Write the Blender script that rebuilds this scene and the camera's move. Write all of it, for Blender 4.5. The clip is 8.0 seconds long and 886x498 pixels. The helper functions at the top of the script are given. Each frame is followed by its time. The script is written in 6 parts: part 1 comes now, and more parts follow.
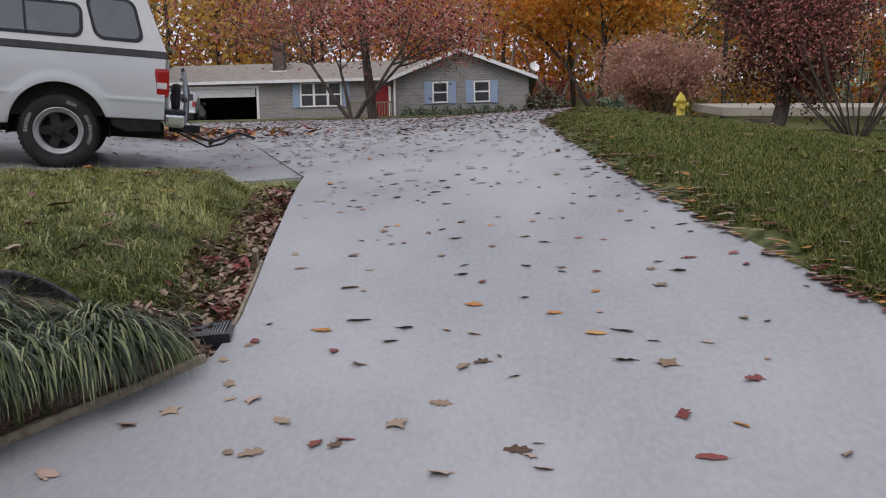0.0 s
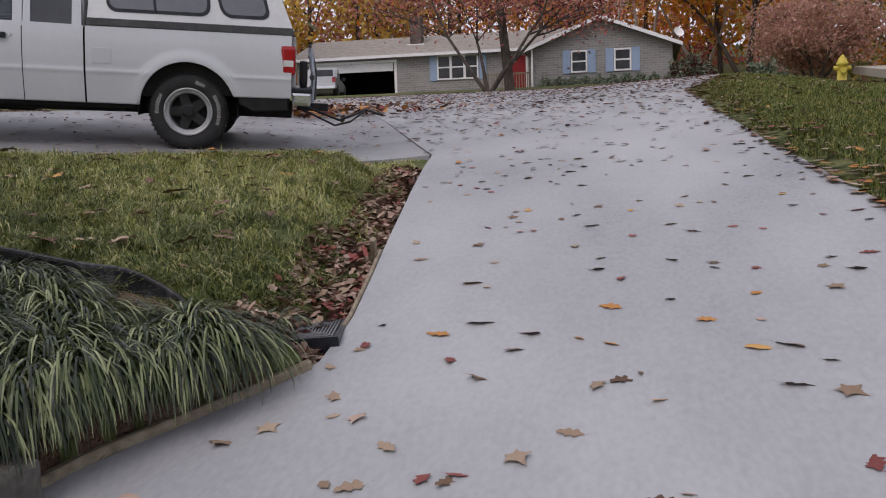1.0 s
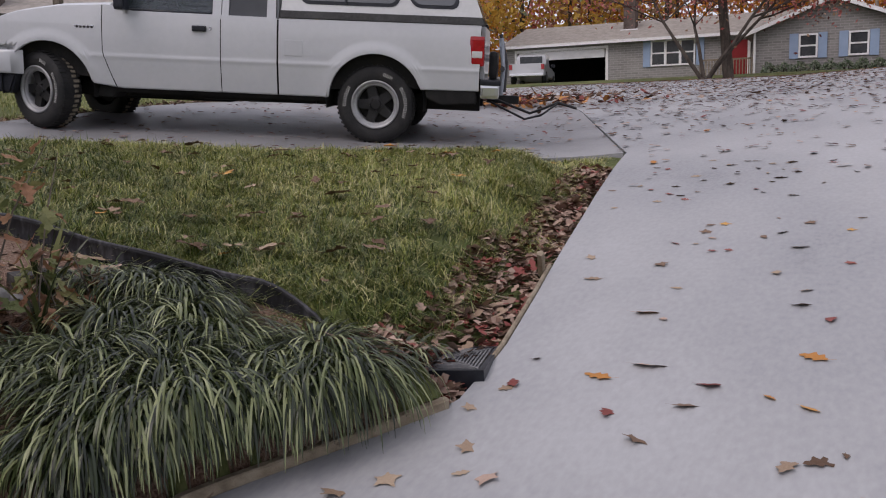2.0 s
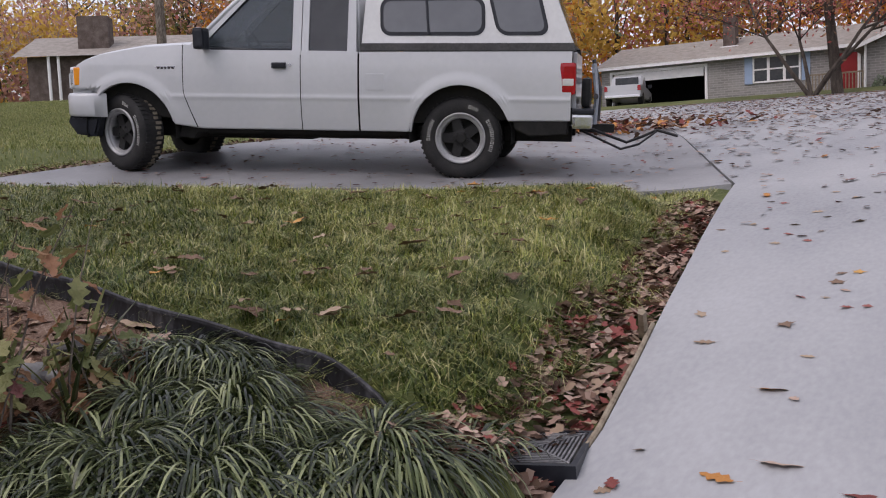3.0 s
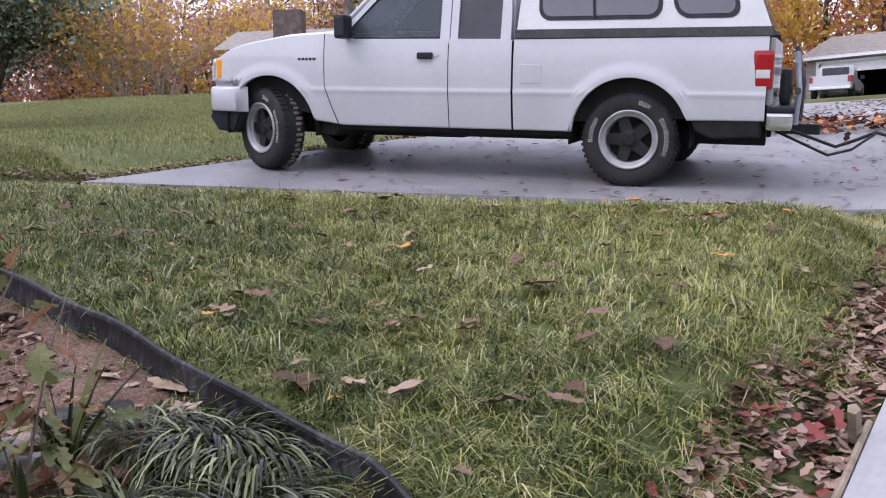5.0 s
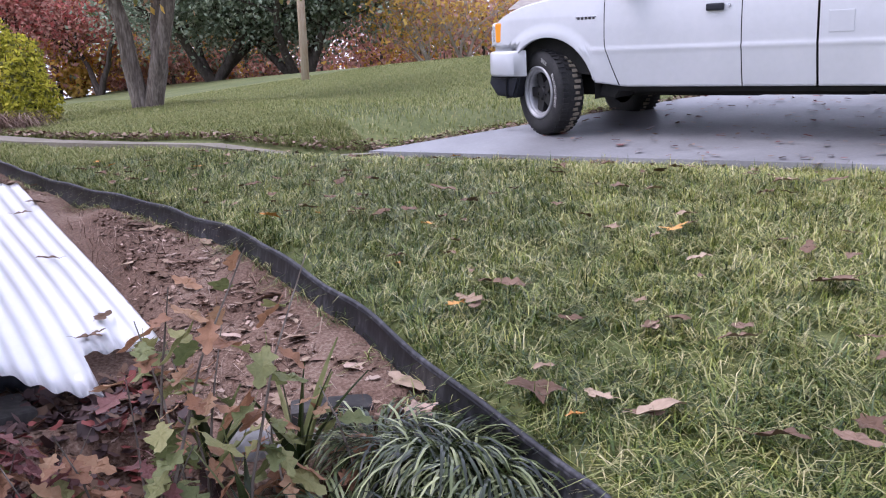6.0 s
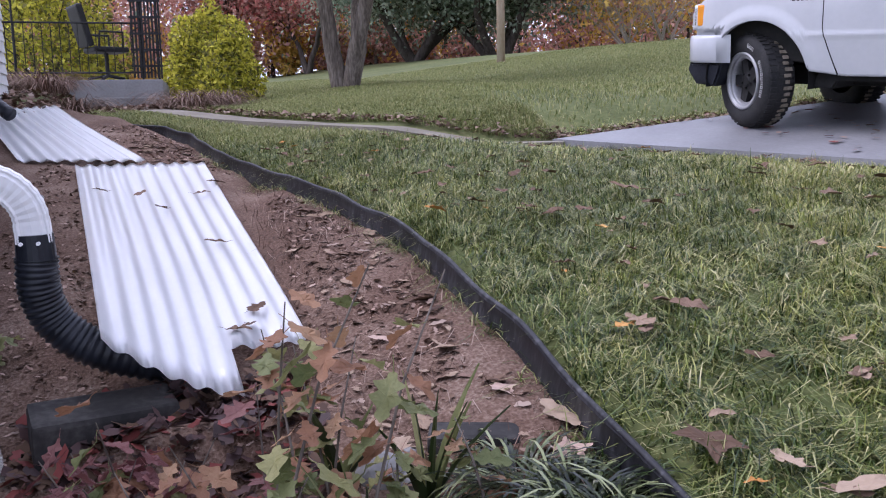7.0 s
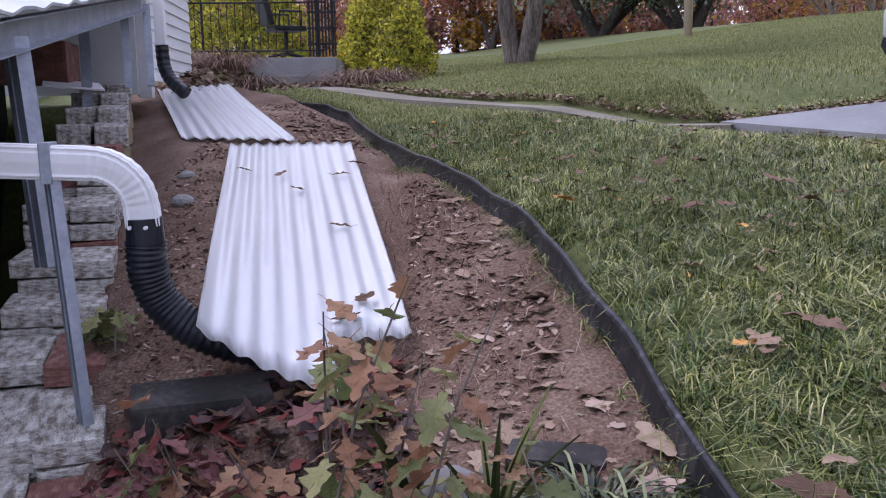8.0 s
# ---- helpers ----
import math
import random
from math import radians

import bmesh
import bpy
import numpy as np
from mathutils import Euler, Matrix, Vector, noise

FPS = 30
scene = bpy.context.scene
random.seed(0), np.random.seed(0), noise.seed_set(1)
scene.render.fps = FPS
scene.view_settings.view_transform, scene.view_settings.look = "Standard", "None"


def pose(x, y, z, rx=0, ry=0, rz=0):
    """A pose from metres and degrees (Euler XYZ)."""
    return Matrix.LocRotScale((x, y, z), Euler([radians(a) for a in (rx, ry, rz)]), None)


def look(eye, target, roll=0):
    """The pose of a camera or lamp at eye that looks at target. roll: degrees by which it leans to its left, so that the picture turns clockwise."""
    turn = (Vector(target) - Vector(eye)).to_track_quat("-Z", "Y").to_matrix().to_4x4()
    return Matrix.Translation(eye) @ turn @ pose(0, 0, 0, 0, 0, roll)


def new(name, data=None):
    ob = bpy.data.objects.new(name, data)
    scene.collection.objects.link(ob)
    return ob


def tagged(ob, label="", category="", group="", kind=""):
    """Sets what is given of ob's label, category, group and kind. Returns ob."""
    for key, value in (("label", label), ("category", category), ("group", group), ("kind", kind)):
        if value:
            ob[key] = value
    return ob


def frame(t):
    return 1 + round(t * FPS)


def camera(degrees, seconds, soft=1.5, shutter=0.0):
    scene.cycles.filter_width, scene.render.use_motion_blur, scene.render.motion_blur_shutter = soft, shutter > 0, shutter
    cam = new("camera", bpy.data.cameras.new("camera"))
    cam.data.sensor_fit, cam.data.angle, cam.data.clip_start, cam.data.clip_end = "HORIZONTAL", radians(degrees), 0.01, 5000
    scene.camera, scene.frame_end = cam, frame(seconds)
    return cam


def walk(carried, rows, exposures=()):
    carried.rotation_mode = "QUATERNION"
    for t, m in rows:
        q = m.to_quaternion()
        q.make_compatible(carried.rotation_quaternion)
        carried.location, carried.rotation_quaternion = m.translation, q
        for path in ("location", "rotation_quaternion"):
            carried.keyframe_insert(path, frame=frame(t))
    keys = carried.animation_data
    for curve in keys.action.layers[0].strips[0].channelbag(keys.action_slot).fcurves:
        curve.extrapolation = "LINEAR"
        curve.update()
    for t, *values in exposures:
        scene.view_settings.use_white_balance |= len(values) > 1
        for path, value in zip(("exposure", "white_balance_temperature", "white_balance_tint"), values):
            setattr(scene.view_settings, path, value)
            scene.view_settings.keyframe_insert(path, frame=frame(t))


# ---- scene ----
cam = camera(52.9, 8.0, soft=1.1)
PATH = [
    (0, (0.098, 1.565, 1.612), (-0.046, 3.554, 1.449), -1.0),
    (0.5, (0.105, 1.801, 1.623), (-0.162, 3.772, 1.41), 0.0),
    (1, (0.088, 2.047, 1.668), (-0.361, 3.983, 1.449), -1.7),
    (1.5, (0.118, 2.303, 1.672), (-0.529, 4.183, 1.457), -1.5),
    (1.7, (0.144, 2.408, 1.7), (-0.638, 4.23, 1.444), -1.0),
    (2.8, (-0.027, 2.936, 1.829), (-1.027, 4.661, 1.675), -1.5),
    (3, (-0.054, 3.031, 1.841), (-1.125, 4.71, 1.662), -2.3),
    (3.5, (-0.094, 3.292, 1.889), (-1.356, 4.832, 1.692), -0.5),
    (4, (-0.16, 3.525, 1.9), (-1.504, 4.995, 1.726), -2.6),
    (4.2, (-0.218, 3.629, 1.921), (-1.531, 5.127, 1.743), -0.7),
    (5.3, (-0.491, 4.081, 1.955), (-1.991, 5.389, 1.759), -2.4),
    (5.5, (-0.519, 4.155, 1.977), (-2.135, 5.311, 1.749), -3.1),
    (6, (-0.588, 4.256, 2.013), (-2.358, 5.15, 1.751), -2.6),
    (6.5, (-0.731, 4.383, 2.031), (-2.568, 5.127, 1.765), -0.2),
    (6.8, (-0.821, 4.451, 2.035), (-2.687, 5.137, 1.813), 1.1),
    (7, (-0.841, 4.449, 2.048), (-2.756, 4.948, 1.761), -1.1),
    (7.5, (-0.922, 4.568, 2.05), (-2.88, 4.784, 1.703), -0.7),
    (8, (-0.981, 4.71, 2.081), (-2.95, 4.812, 1.747), -0.8),
]
walk(cam, [(t, look(eye, target, roll)) for t, eye, target, roll in PATH], [(0, 0, 6450, 16), (1.5, .02, 6620, 20), (3, .2, 6550, 21), (3.5, .5, 6450, 20), (4, .74, 6350, 20), (5.5, .86, 5900, 27), (6.1, 1.14, 5820, 27), (6.6, 1.02, 5800, 27), (7.1, .86, 5720, 27), (8, .70, 5720, 28)])

# ---- world and light: overcast autumn daylight ----
world = bpy.data.worlds.new("overcast")
scene.world = world
world.use_nodes = True
wn, wl = world.node_tree.nodes, world.node_tree.links
sky = wn.new("ShaderNodeTexSky")
sky.sky_type, sky.sun_disc = "NISHITA", False
sky.sun_elevation, sky.sun_rotation = radians(48), radians(200)
sky.air_density, sky.dust_density, sky.ozone_density = 1.0, 4.0, 2.0
soft_sky = wn.new("ShaderNodeMix")
soft_sky.data_type = "RGBA"
soft_sky.inputs[0].default_value = 0.72
soft_sky.inputs[7].default_value = (7.6, 8.0, 8.6, 1)
wl.new(sky.outputs[0], soft_sky.inputs[6])
wl.new(soft_sky.outputs[2], wn["Background"].inputs[0])
wn["Background"].inputs[1].default_value = 0.12
sun = new("sun", bpy.data.lights.new("sun", "SUN"))
sun.data.energy, sun.data.angle, sun.data.color = 0.9, radians(40), (1, 0.96, 0.9)
sun.matrix_world = look((0, 0, 30), (7, 20, 0))

# ---- materials ----


def rgba(c):
    return (c[0], c[1], c[2], 1)


def mat(name, colours, rough=0.8, metal=0.0, scale=4.0, fine=60.0, bump=0.0, island=0.0, rnd=0.0, spec=0.3, fine_amt=0.35, coat=0.0, squash=(1, 1, 1)):
    """A procedural surface: colour ramp over two scales of noise, with grain and relief."""
    m = bpy.data.materials.new(name)
    m.use_nodes = True
    nt = m.node_tree
    n, l = nt.nodes, nt.links
    b = n["Principled BSDF"]
    b.inputs["Roughness"].default_value, b.inputs["Metallic"].default_value = rough, metal
    b.inputs["Specular IOR Level"].default_value = spec
    b.inputs["Coat Weight"].default_value = coat
    tc = n.new("ShaderNodeTexCoord")
    mp = n.new("ShaderNodeMapping")
    mp.inputs[3].default_value = squash
    l.new(tc.outputs["Object"], mp.inputs[0])
    big = n.new("ShaderNodeTexNoise")
    big.inputs["Scale"].default_value, big.inputs["Detail"].default_value = scale, 6
    small = n.new("ShaderNodeTexNoise")
    small.inputs["Scale"].default_value, small.inputs["Detail"].default_value = fine, 4
    l.new(mp.outputs[0], big.inputs["Vector"])
    l.new(mp.outputs[0], small.inputs["Vector"])
    mixv = n.new("ShaderNodeMix")
    mixv.inputs[0].default_value = fine_amt
    l.new(big.outputs[0], mixv.inputs[2])
    l.new(small.outputs[0], mixv.inputs[3])
    fac = mixv.outputs[0]
    if island or rnd:
        src = n.new("ShaderNodeNewGeometry").outputs["Random Per Island"] if island else n.new("ShaderNodeObjectInfo").outputs["Random"]
        mx = n.new("ShaderNodeMix")
        mx.inputs[0].default_value = island or rnd
        l.new(fac, mx.inputs[2])
        l.new(src, mx.inputs[3])
        fac = mx.outputs[0]
    ramp = n.new("ShaderNodeValToRGB")
    els = ramp.color_ramp.elements
    lo, hi = (0.32, 0.68) if not (island or rnd) else (0.15, 0.85)
    for i, c in enumerate(colours):
        p = lo + (hi - lo) * i / max(1, len(colours) - 1)
        e = els[i] if i < 2 else els.new(p)
        e.position, e.color = p, rgba(c)
    els_sorted = sorted([(lo + (hi - lo) * i / max(1, len(colours) - 1), c) for i, c in enumerate(colours)], key=lambda q: q[0])
    for e, (p, c) in zip(list(els), els_sorted):
        e.position, e.color = p, rgba(c)
    l.new(fac, ramp.inputs[0])
    l.new(ramp.outputs[0], b.inputs["Base Color"])
    if bump:
        bp = n.new("ShaderNodeBump")
        bp.inputs["Strength"].default_value, bp.inputs["Distance"].default_value = 0.6, bump
        l.new(mixv.outputs[0], bp.inputs["Height"])
        l.new(bp.outputs[0], b.inputs["Normal"])
    return m


def leafy(m, amount=0.35):
    """Lets some light through thin leaves."""
    nt = m.node_tree
    b = nt.nodes["Principled BSDF"]
    tr = nt.nodes.new("ShaderNodeBsdfTranslucent")
    mx = nt.nodes.new("ShaderNodeMixShader")
    mx.inputs[0].default_value = amount
    nt.links.new(b.inputs["Base Color"].links[0].from_socket, tr.inputs[0])
    nt.links.new(b.outputs[0], mx.inputs[1])
    nt.links.new(tr.outputs[0], mx.inputs[2])
    nt.links.new(mx.outputs[0], nt.nodes["Material Output"].inputs[0])
    return m


def glass(name, colour, rough=0.03):
    m = bpy.data.materials.new(name)
    m.use_nodes = True
    b = m.node_tree.nodes["Principled BSDF"]
    b.inputs["Base Color"].default_value = rgba(colour)
    b.inputs["Roughness"].default_value = rough
    b.inputs["Transmission Weight"].default_value = 0.55
    b.inputs["IOR"].default_value = 1.5
    return m


M = {}
M["concrete"] = mat("concrete", [(.185, .19, .202), (.275, .28, .293), (.33, .333, .342), (.38, .384, .396)], .5, 0, .8, 45, .002, fine_amt=.26, squash=(1, .45, 1))
M["old_concrete"] = mat("old_concrete", [(.15, .147, .142), (.215, .21, .205), (.28, .275, .27)], .8, 0, 1.6, 40, .004)
M["upper_concrete"] = mat("leafy_concrete", [(.21, .21, .217), (.30, .302, .312), (.40, .402, .414)], .45, 0, .7, 30, .003, fine_amt=.3)
M["slab"] = mat("wet_concrete", [(.142, .142, .147), (.212, .212, .219), (.30, .30, .308)], .5, 0, .8, 35, .003, fine_amt=.2)
M["soil"] = mat("lawn_soil", [(.02, .02, .009), (.035, .036, .014), (.06, .055, .025)], .95, 0, 2.2, 50, .02)
M["field"] = mat("field_turf", [(.05, .062, .02), (.10, .118, .04), (.17, .17, .07)], .95, 0, .7, 22, .03, fine_amt=.5)
M["dirt"] = mat("red_dirt", [(.038, .021, .014), (.105, .060, .041), (.17, .112, .083), (.28, .215, .172)], .95, 0, 2.4, 85, .035, fine_amt=.55)
M["grass"] = leafy(mat("grass_blades", [(.038, .062, .014), (.118, .17, .037), (.215, .265, .072), (.37, .35, .16), (.58, .52, .34)], .5, 0, 1.3, 9, 0, island=.6, fine_amt=.5))
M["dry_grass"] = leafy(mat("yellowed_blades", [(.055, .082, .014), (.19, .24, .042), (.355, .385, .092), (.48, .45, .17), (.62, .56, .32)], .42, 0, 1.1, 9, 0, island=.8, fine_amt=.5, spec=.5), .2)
M["shaded_green_grass"] = leafy(mat("shaded_green_blades", [(.013, .028, .006), (.05, .092, .015), (.122, .168, .033), (.245, .27, .075), (.42, .39, .19)], .42, 0, 1.3, 9, 0, island=.8, fine_amt=.5, spec=.5), .2)
M["side_grass"] = leafy(mat("side_lawn_blades", [(.028, .045, .009), (.08, .11, .02), (.17, .185, .042), (.36, .31, .11)], .6, 0, 1.2, 8, 0, island=.6, fine_amt=.5))
M["field_grass"] = leafy(mat("field_blades", [(.075, .10, .03), (.165, .195, .06), (.27, .285, .105), (.43, .39, .21)], .6, 0, 1.2, 8, 0, island=.6, fine_amt=.5))
M["walk"] = mat("earth_stained_walk", [(.12, .105, .08), (.185, .165, .13), (.26, .235, .195)], .9, 0, 2, 40, .003)
M["liriope"] = leafy(mat("liriope_blades", [(.005, .010, .004), (.022, .035, .011), (.082, .108, .037), (.33, .36, .18)], .28, 0, 2, 9, 0, island=.7, spec=.5), .2)
M["edging"] = mat("black_plastic_edging", [(.007, .007, .009), (.018, .018, .022), (.07, .07, .078)], .5, 0, 7, 45, .003, fine_amt=.6, squash=(1, 1, .35))
M["wet_block"] = mat("damp_dark_concrete", [(.045, .041, .035), (.085, .078, .068), (.15, .14, .125)], .8, 0, 4, 40, .006)
M["lumber"] = mat("weathered_lumber", [(.15, .115, .08), (.24, .195, .14), (.33, .285, .215)], .85, 0, 4, 60, .003, squash=(1, 6, 6))
M["metal_sheet"] = mat("galvanised_sheet", [(.90, .91, .93), (.93, .94, .955), (.95, .955, .97)], .3, 0, 2, 40, .0006, spec=1.0, coat=.6)
M["white_metal"] = mat("white_aluminium", [(.74, .74, .74), (.80, .80, .80), (.84, .84, .84)], .35, 0, 6, 60, .0004)
M["galv"] = mat("galvanised_steel", [(.24, .27, .31), (.33, .36, .41), (.42, .46, .51)], .45, .55, 7, 50, .0005)
M["black_plastic"] = mat("black_corrugated_plastic", [(.008, .009, .012), (.014, .016, .022), (.026, .028, .036)], .32, 0, 6, 50, 0)
M["brick"] = mat("painted_old_brick", [(.085, .068, .055), (.21, .18, .15), (.46, .445, .41), (.66, .65, .615)], .9, 0, 7, 40, .014, fine_amt=.35)
M["redbrick"] = mat("bare_red_brick", [(.10, .045, .035), (.2, .09, .07), (.3, .2, .17)], .9, 0, 9, 50, .006)
M["yellowblock"] = mat("stained_block", [(.14, .105, .06), (.25, .20, .11), (.34, .29, .19)], .9, 0, 6, 50, .006)
# near-black base colour stands in for shade inside the pit and the garage
M["dark"] = mat("interior_shade", [(.010, .010, .011), (.016, .016, .018), (.025, .024, .024)], .9, 0, 3, 30, 0)
M["siding"] = mat("white_siding", [(.66, .67, .68), (.74, .75, .76), (.80, .80, .81)], .6, 0, 3, 40, .001)
M["trim"] = mat("white_trim_paint", [(.70, .70, .71), (.77, .77, .78), (.82, .82, .82)], .5, 0, 4, 50, 0)
M["roof_sheet"] = mat("lean_to_roof", [(.40, .42, .44), (.52, .54, .56), (.64, .66, .68)], .5, .3, 3, 30, .001)
M["truck"] = mat("white_truck_paint", [(.44, .455, .48), (.465, .48, .505), (.49, .50, .525)], .28, 0, 2, 20, 0, coat=.6)
M["topper"] = mat("grey_white_topper", [(.50, .51, .52), (.55, .56, .57), (.6, .61, .62)], .4, 0, 3, 30, 0, coat=.2)
M["rubber"] = mat("tyre_rubber", [(.012, .012, .013), (.02, .02, .021), (.034, .033, .032)], .75, 0, 8, 70, .001)
M["mud"] = mat("dried_mud", [(.12, .10, .075), (.22, .19, .15), (.32, .28, .23)], .95, 0, 20, 90, .002)
M["letter"] = mat("raised_white_letters", [(.45, .45, .44), (.55, .55, .54)], .7, 0, 20, 90, 0)
M["rim"] = mat("polished_rim", [(.24, .245, .255), (.32, .325, .335), (.40, .405, .41)], .45, .5, 9, 60, 0)
M["black_metal"] = mat("black_painted_metal", [(.010, .010, .011), (.018, .018, .019), (.03, .03, .031)], .5, .2, 6, 40, 0)
M["under"] = mat("underbody", [(.008, .008, .008), (.014, .014, .014), (.022, .02, .018)], .85, 0, 6, 40, 0)
M["chrome"] = mat("chrome", [(.55, .56, .58), (.65, .66, .68)], .2, .9, 5, 40, 0)
M["red_lens"] = mat("red_lens", [(.24, .004, .008), (.34, .008, .012)], .15, 0, 6, 40, 0, coat=.5)
M["amber"] = mat("amber_lens", [(.75, .26, .02), (.8, .32, .03)], .2, 0, 6, 40, 0, coat=.5)
M["tint"] = mat("tinted_glass", [(.055, .06, .07), (.075, .08, .09), (.10, .105, .115)], .06, 0, 1, 5, 0, spec=.8, coat=.5)
M["cabglass"] = glass("window_glass", (.16, .19, .215))
M["dark_trim"] = mat("dark_grey_trim", [(.035, .035, .038), (.055, .055, .058), (.08, .08, .082)], .6, 0, 5, 40, 0)
M["grey_brick"] = mat("grey_house_brick", [(.20, .195, .19), (.27, .26, .255), (.34, .33, .32)], .9, 0, 1.2, 9, .004)
_n, _l = M["grey_brick"].node_tree.nodes, M["grey_brick"].node_tree.links
_br, _mp = _n.new("ShaderNodeTexBrick"), _n.new("ShaderNodeMapping")
_mp.inputs[2].default_value = (radians(-90), 0, 0)
_l.new(_n["Texture Coordinate"].outputs["Object"], _mp.inputs[0])
_l.new(_mp.outputs[0], _br.inputs["Vector"])
for _k, _v in (("Scale", 1.0), ("Brick Width", .42), ("Row Height", .13), ("Mortar Size", .018), ("Mortar Smooth", .3)):
    _br.inputs[_k].default_value = _v
_br.inputs["Color1"].default_value, _br.inputs["Color2"].default_value, _br.inputs["Mortar"].default_value = (.19, .185, .18, 1), (.30, .29, .28, 1), (.38, .37, .36, 1)
_mx = _n.new("ShaderNodeMix")
_mx.data_type = "RGBA"
_mx.inputs[0].default_value = .7
_l.new(_n["Color Ramp"].outputs[0], _mx.inputs[6])
_l.new(_br.outputs[0], _mx.inputs[7])
_l.new(_mx.outputs[2], _n["Principled BSDF"].inputs["Base Color"])
M["dark_brick"] = mat("sooty_brick", [(.06, .045, .04), (.11, .085, .075), (.17, .14, .125)], .9, 0, 3, 20, .004)
M["blue_shutter"] = mat("blue_shutter_paint", [(.26, .35, .50), (.31, .41, .57)], .6, 0, 3, 30, 0)
M["red_door"] = mat("red_door_paint", [(.22, .012, .015), (.28, .02, .022)], .5, 0, 3, 30, 0)
M["shingle"] = mat("asphalt_shingle", [(.20, .18, .16), (.28, .255, .23), (.34, .315, .285)], .95, 0, 3, 18, .01)
M["winglass"] = mat("dark_window_glass", [(.02, .023, .028), (.05, .055, .06)], .1, 0, 1, 8, 0)
M["bark"] = mat("grey_bark", [(.03, .024, .02), (.065, .054, .045), (.12, .102, .088)], .95, 0, 6, 40, .02, squash=(1, 1, .25))
M["pale_bark"] = mat("pale_bark", [(.28, .25, .21), (.38, .34, .29), (.46, .43, .38)], .9, 0, 6, 40, .01, squash=(1, 1, .25))
M["lawn_bark"] = mat("grey_brown_bark", [(.045, .036, .03), (.13, .108, .09), (.27, .235, .205)], .95, 0, 9, 30, .05, squash=(1, 1, .2), fine_amt=.5)
M["pole_wood"] = mat("weathered_pole", [(.30, .21, .14), (.44, .35, .26), (.52, .45, .37)], .9, 0, 5, 40, .01, squash=(1, 1, .12))
M["dark_block"] = mat("stained_dark_block", [(.012, .012, .012), (.028, .026, .025), (.075, .07, .065)], .8, 0, 4, 40, .006)
M["hydrant"] = mat("yellow_hydrant_paint", [(.50, .40, .06), (.62, .5, .09)], .6, 0, 6, 50, .001)
M["tan_slab"] = mat("pale_road", [(.29, .25, .21), (.36, .32, .275), (.42, .38, .335)], .9, 0, .5, 8, 0)


def foliage(name, cols, tr=.5):
    return leafy(mat(name, cols, .75, 0, .6, 4, 0, island=.6), tr)


M["f_orange"] = foliage("orange_leaves", [(0.399, 0.136, 0.021), (0.653, 0.254, 0.036), (0.8, 0.399, 0.064)])
M["f_gold"] = foliage("golden_leaves", [(0.362, 0.217, 0.045), (0.653, 0.418, 0.09), (0.8, 0.597, 0.164)])
M["f_red"] = foliage("red_leaves", [(0.28, 0.075, 0.07), (0.52, 0.17, 0.15), (0.74, 0.33, 0.29)])
M["f_rust"] = foliage("rust_leaves", [(0.20, 0.12, 0.075), (0.37, 0.235, 0.145), (0.56, 0.37, 0.24)])
M["f_olive"] = foliage("olive_leaves", [(0.09, 0.1, 0.033), (0.181, 0.181, 0.054), (0.326, 0.29, 0.09)])
M["f_dark"] = foliage("dark_evergreen_leaves", [(0.07, 0.105, 0.065), (0.20, 0.25, 0.17), (0.42, 0.46, 0.35)], .3)
M["f_pink"] = foliage("dusty_pink_leaves", [(0.307, 0.154, 0.128), (0.508, 0.271, 0.217), (0.67, 0.435, 0.362)])
M["f_yellow"] = foliage("yellow_green_leaves", [(0.246, 0.275, 0.029), (0.522, 0.493, 0.058), (0.8, 0.725, 0.116)])
M["f_maroon"] = foliage("maroon_leaves", [(0.06, 0.028, 0.024), (0.12, 0.045, 0.04), (0.22, 0.068, 0.06)])
M["litter"] = leafy(mat("leaf_litter", [(.06, .034, .024), (.13, .075, .052), (.22, .14, .105), (.34, .26, .21)], .85, 0, 3, 12, 0, island=.8), .1)
M["leaf_brown"] = mat("brown_dry_leaf", [(.075, .042, .026), (.14, .085, .055), (.21, .14, .10)], .8, 0, 9, 70, .001, rnd=.5)
M["leaf_tan"] = mat("tan_dry_leaf", [(.19, .125, .078), (.28, .20, .14), (.40, .31, .225)], .8, 0, 9, 70, .001, rnd=.5)
M["leaf_orange"] = mat("orange_fallen_leaf", [(.36, .14, .03), (.46, .22, .06), (.5, .3, .1)], .7, 0, 9, 60, .001, rnd=.5)
M["leaf_red"] = mat("red_fallen_leaf", [(.14, .03, .025), (.22, .06, .05), (.3, .11, .09)], .7, 0, 9, 60, .001, rnd=.5)
M["leaf_hollow_shade"] = mat("wet_leaf_with_shade", [(.018, .011, .011), (.045, .024, .023), (.085, .046, .042)], .6, 0, 9, 70, .001, island=.6)
M["leaf_pale"] = mat("pale_pinkish_leaf", [(.20, .13, .10), (.32, .215, .165), (.45, .33, .27)], .8, 0, 9, 70, .001, island=.6)
M["hydr_red"] = leafy(mat("oakleaf_red", [(.085, .028, .03), (.155, .058, .055), (.24, .115, .105)], .55, 0, 12, 60, .001, rnd=.5), .3)
M["hydr_green"] = leafy(mat("oakleaf_green", [(.085, .11, .04), (.175, .19, .075), (.32, .30, .13)], .55, 0, 12, 60, .001, rnd=.5), .3)
M["hydr_orange"] = leafy(mat("oakleaf_orange", [(.19, .09, .05), (.29, .15, .085), (.37, .24, .14)], .55, 0, 12, 60, .001, rnd=.5), .3)

# ---- building helpers ----


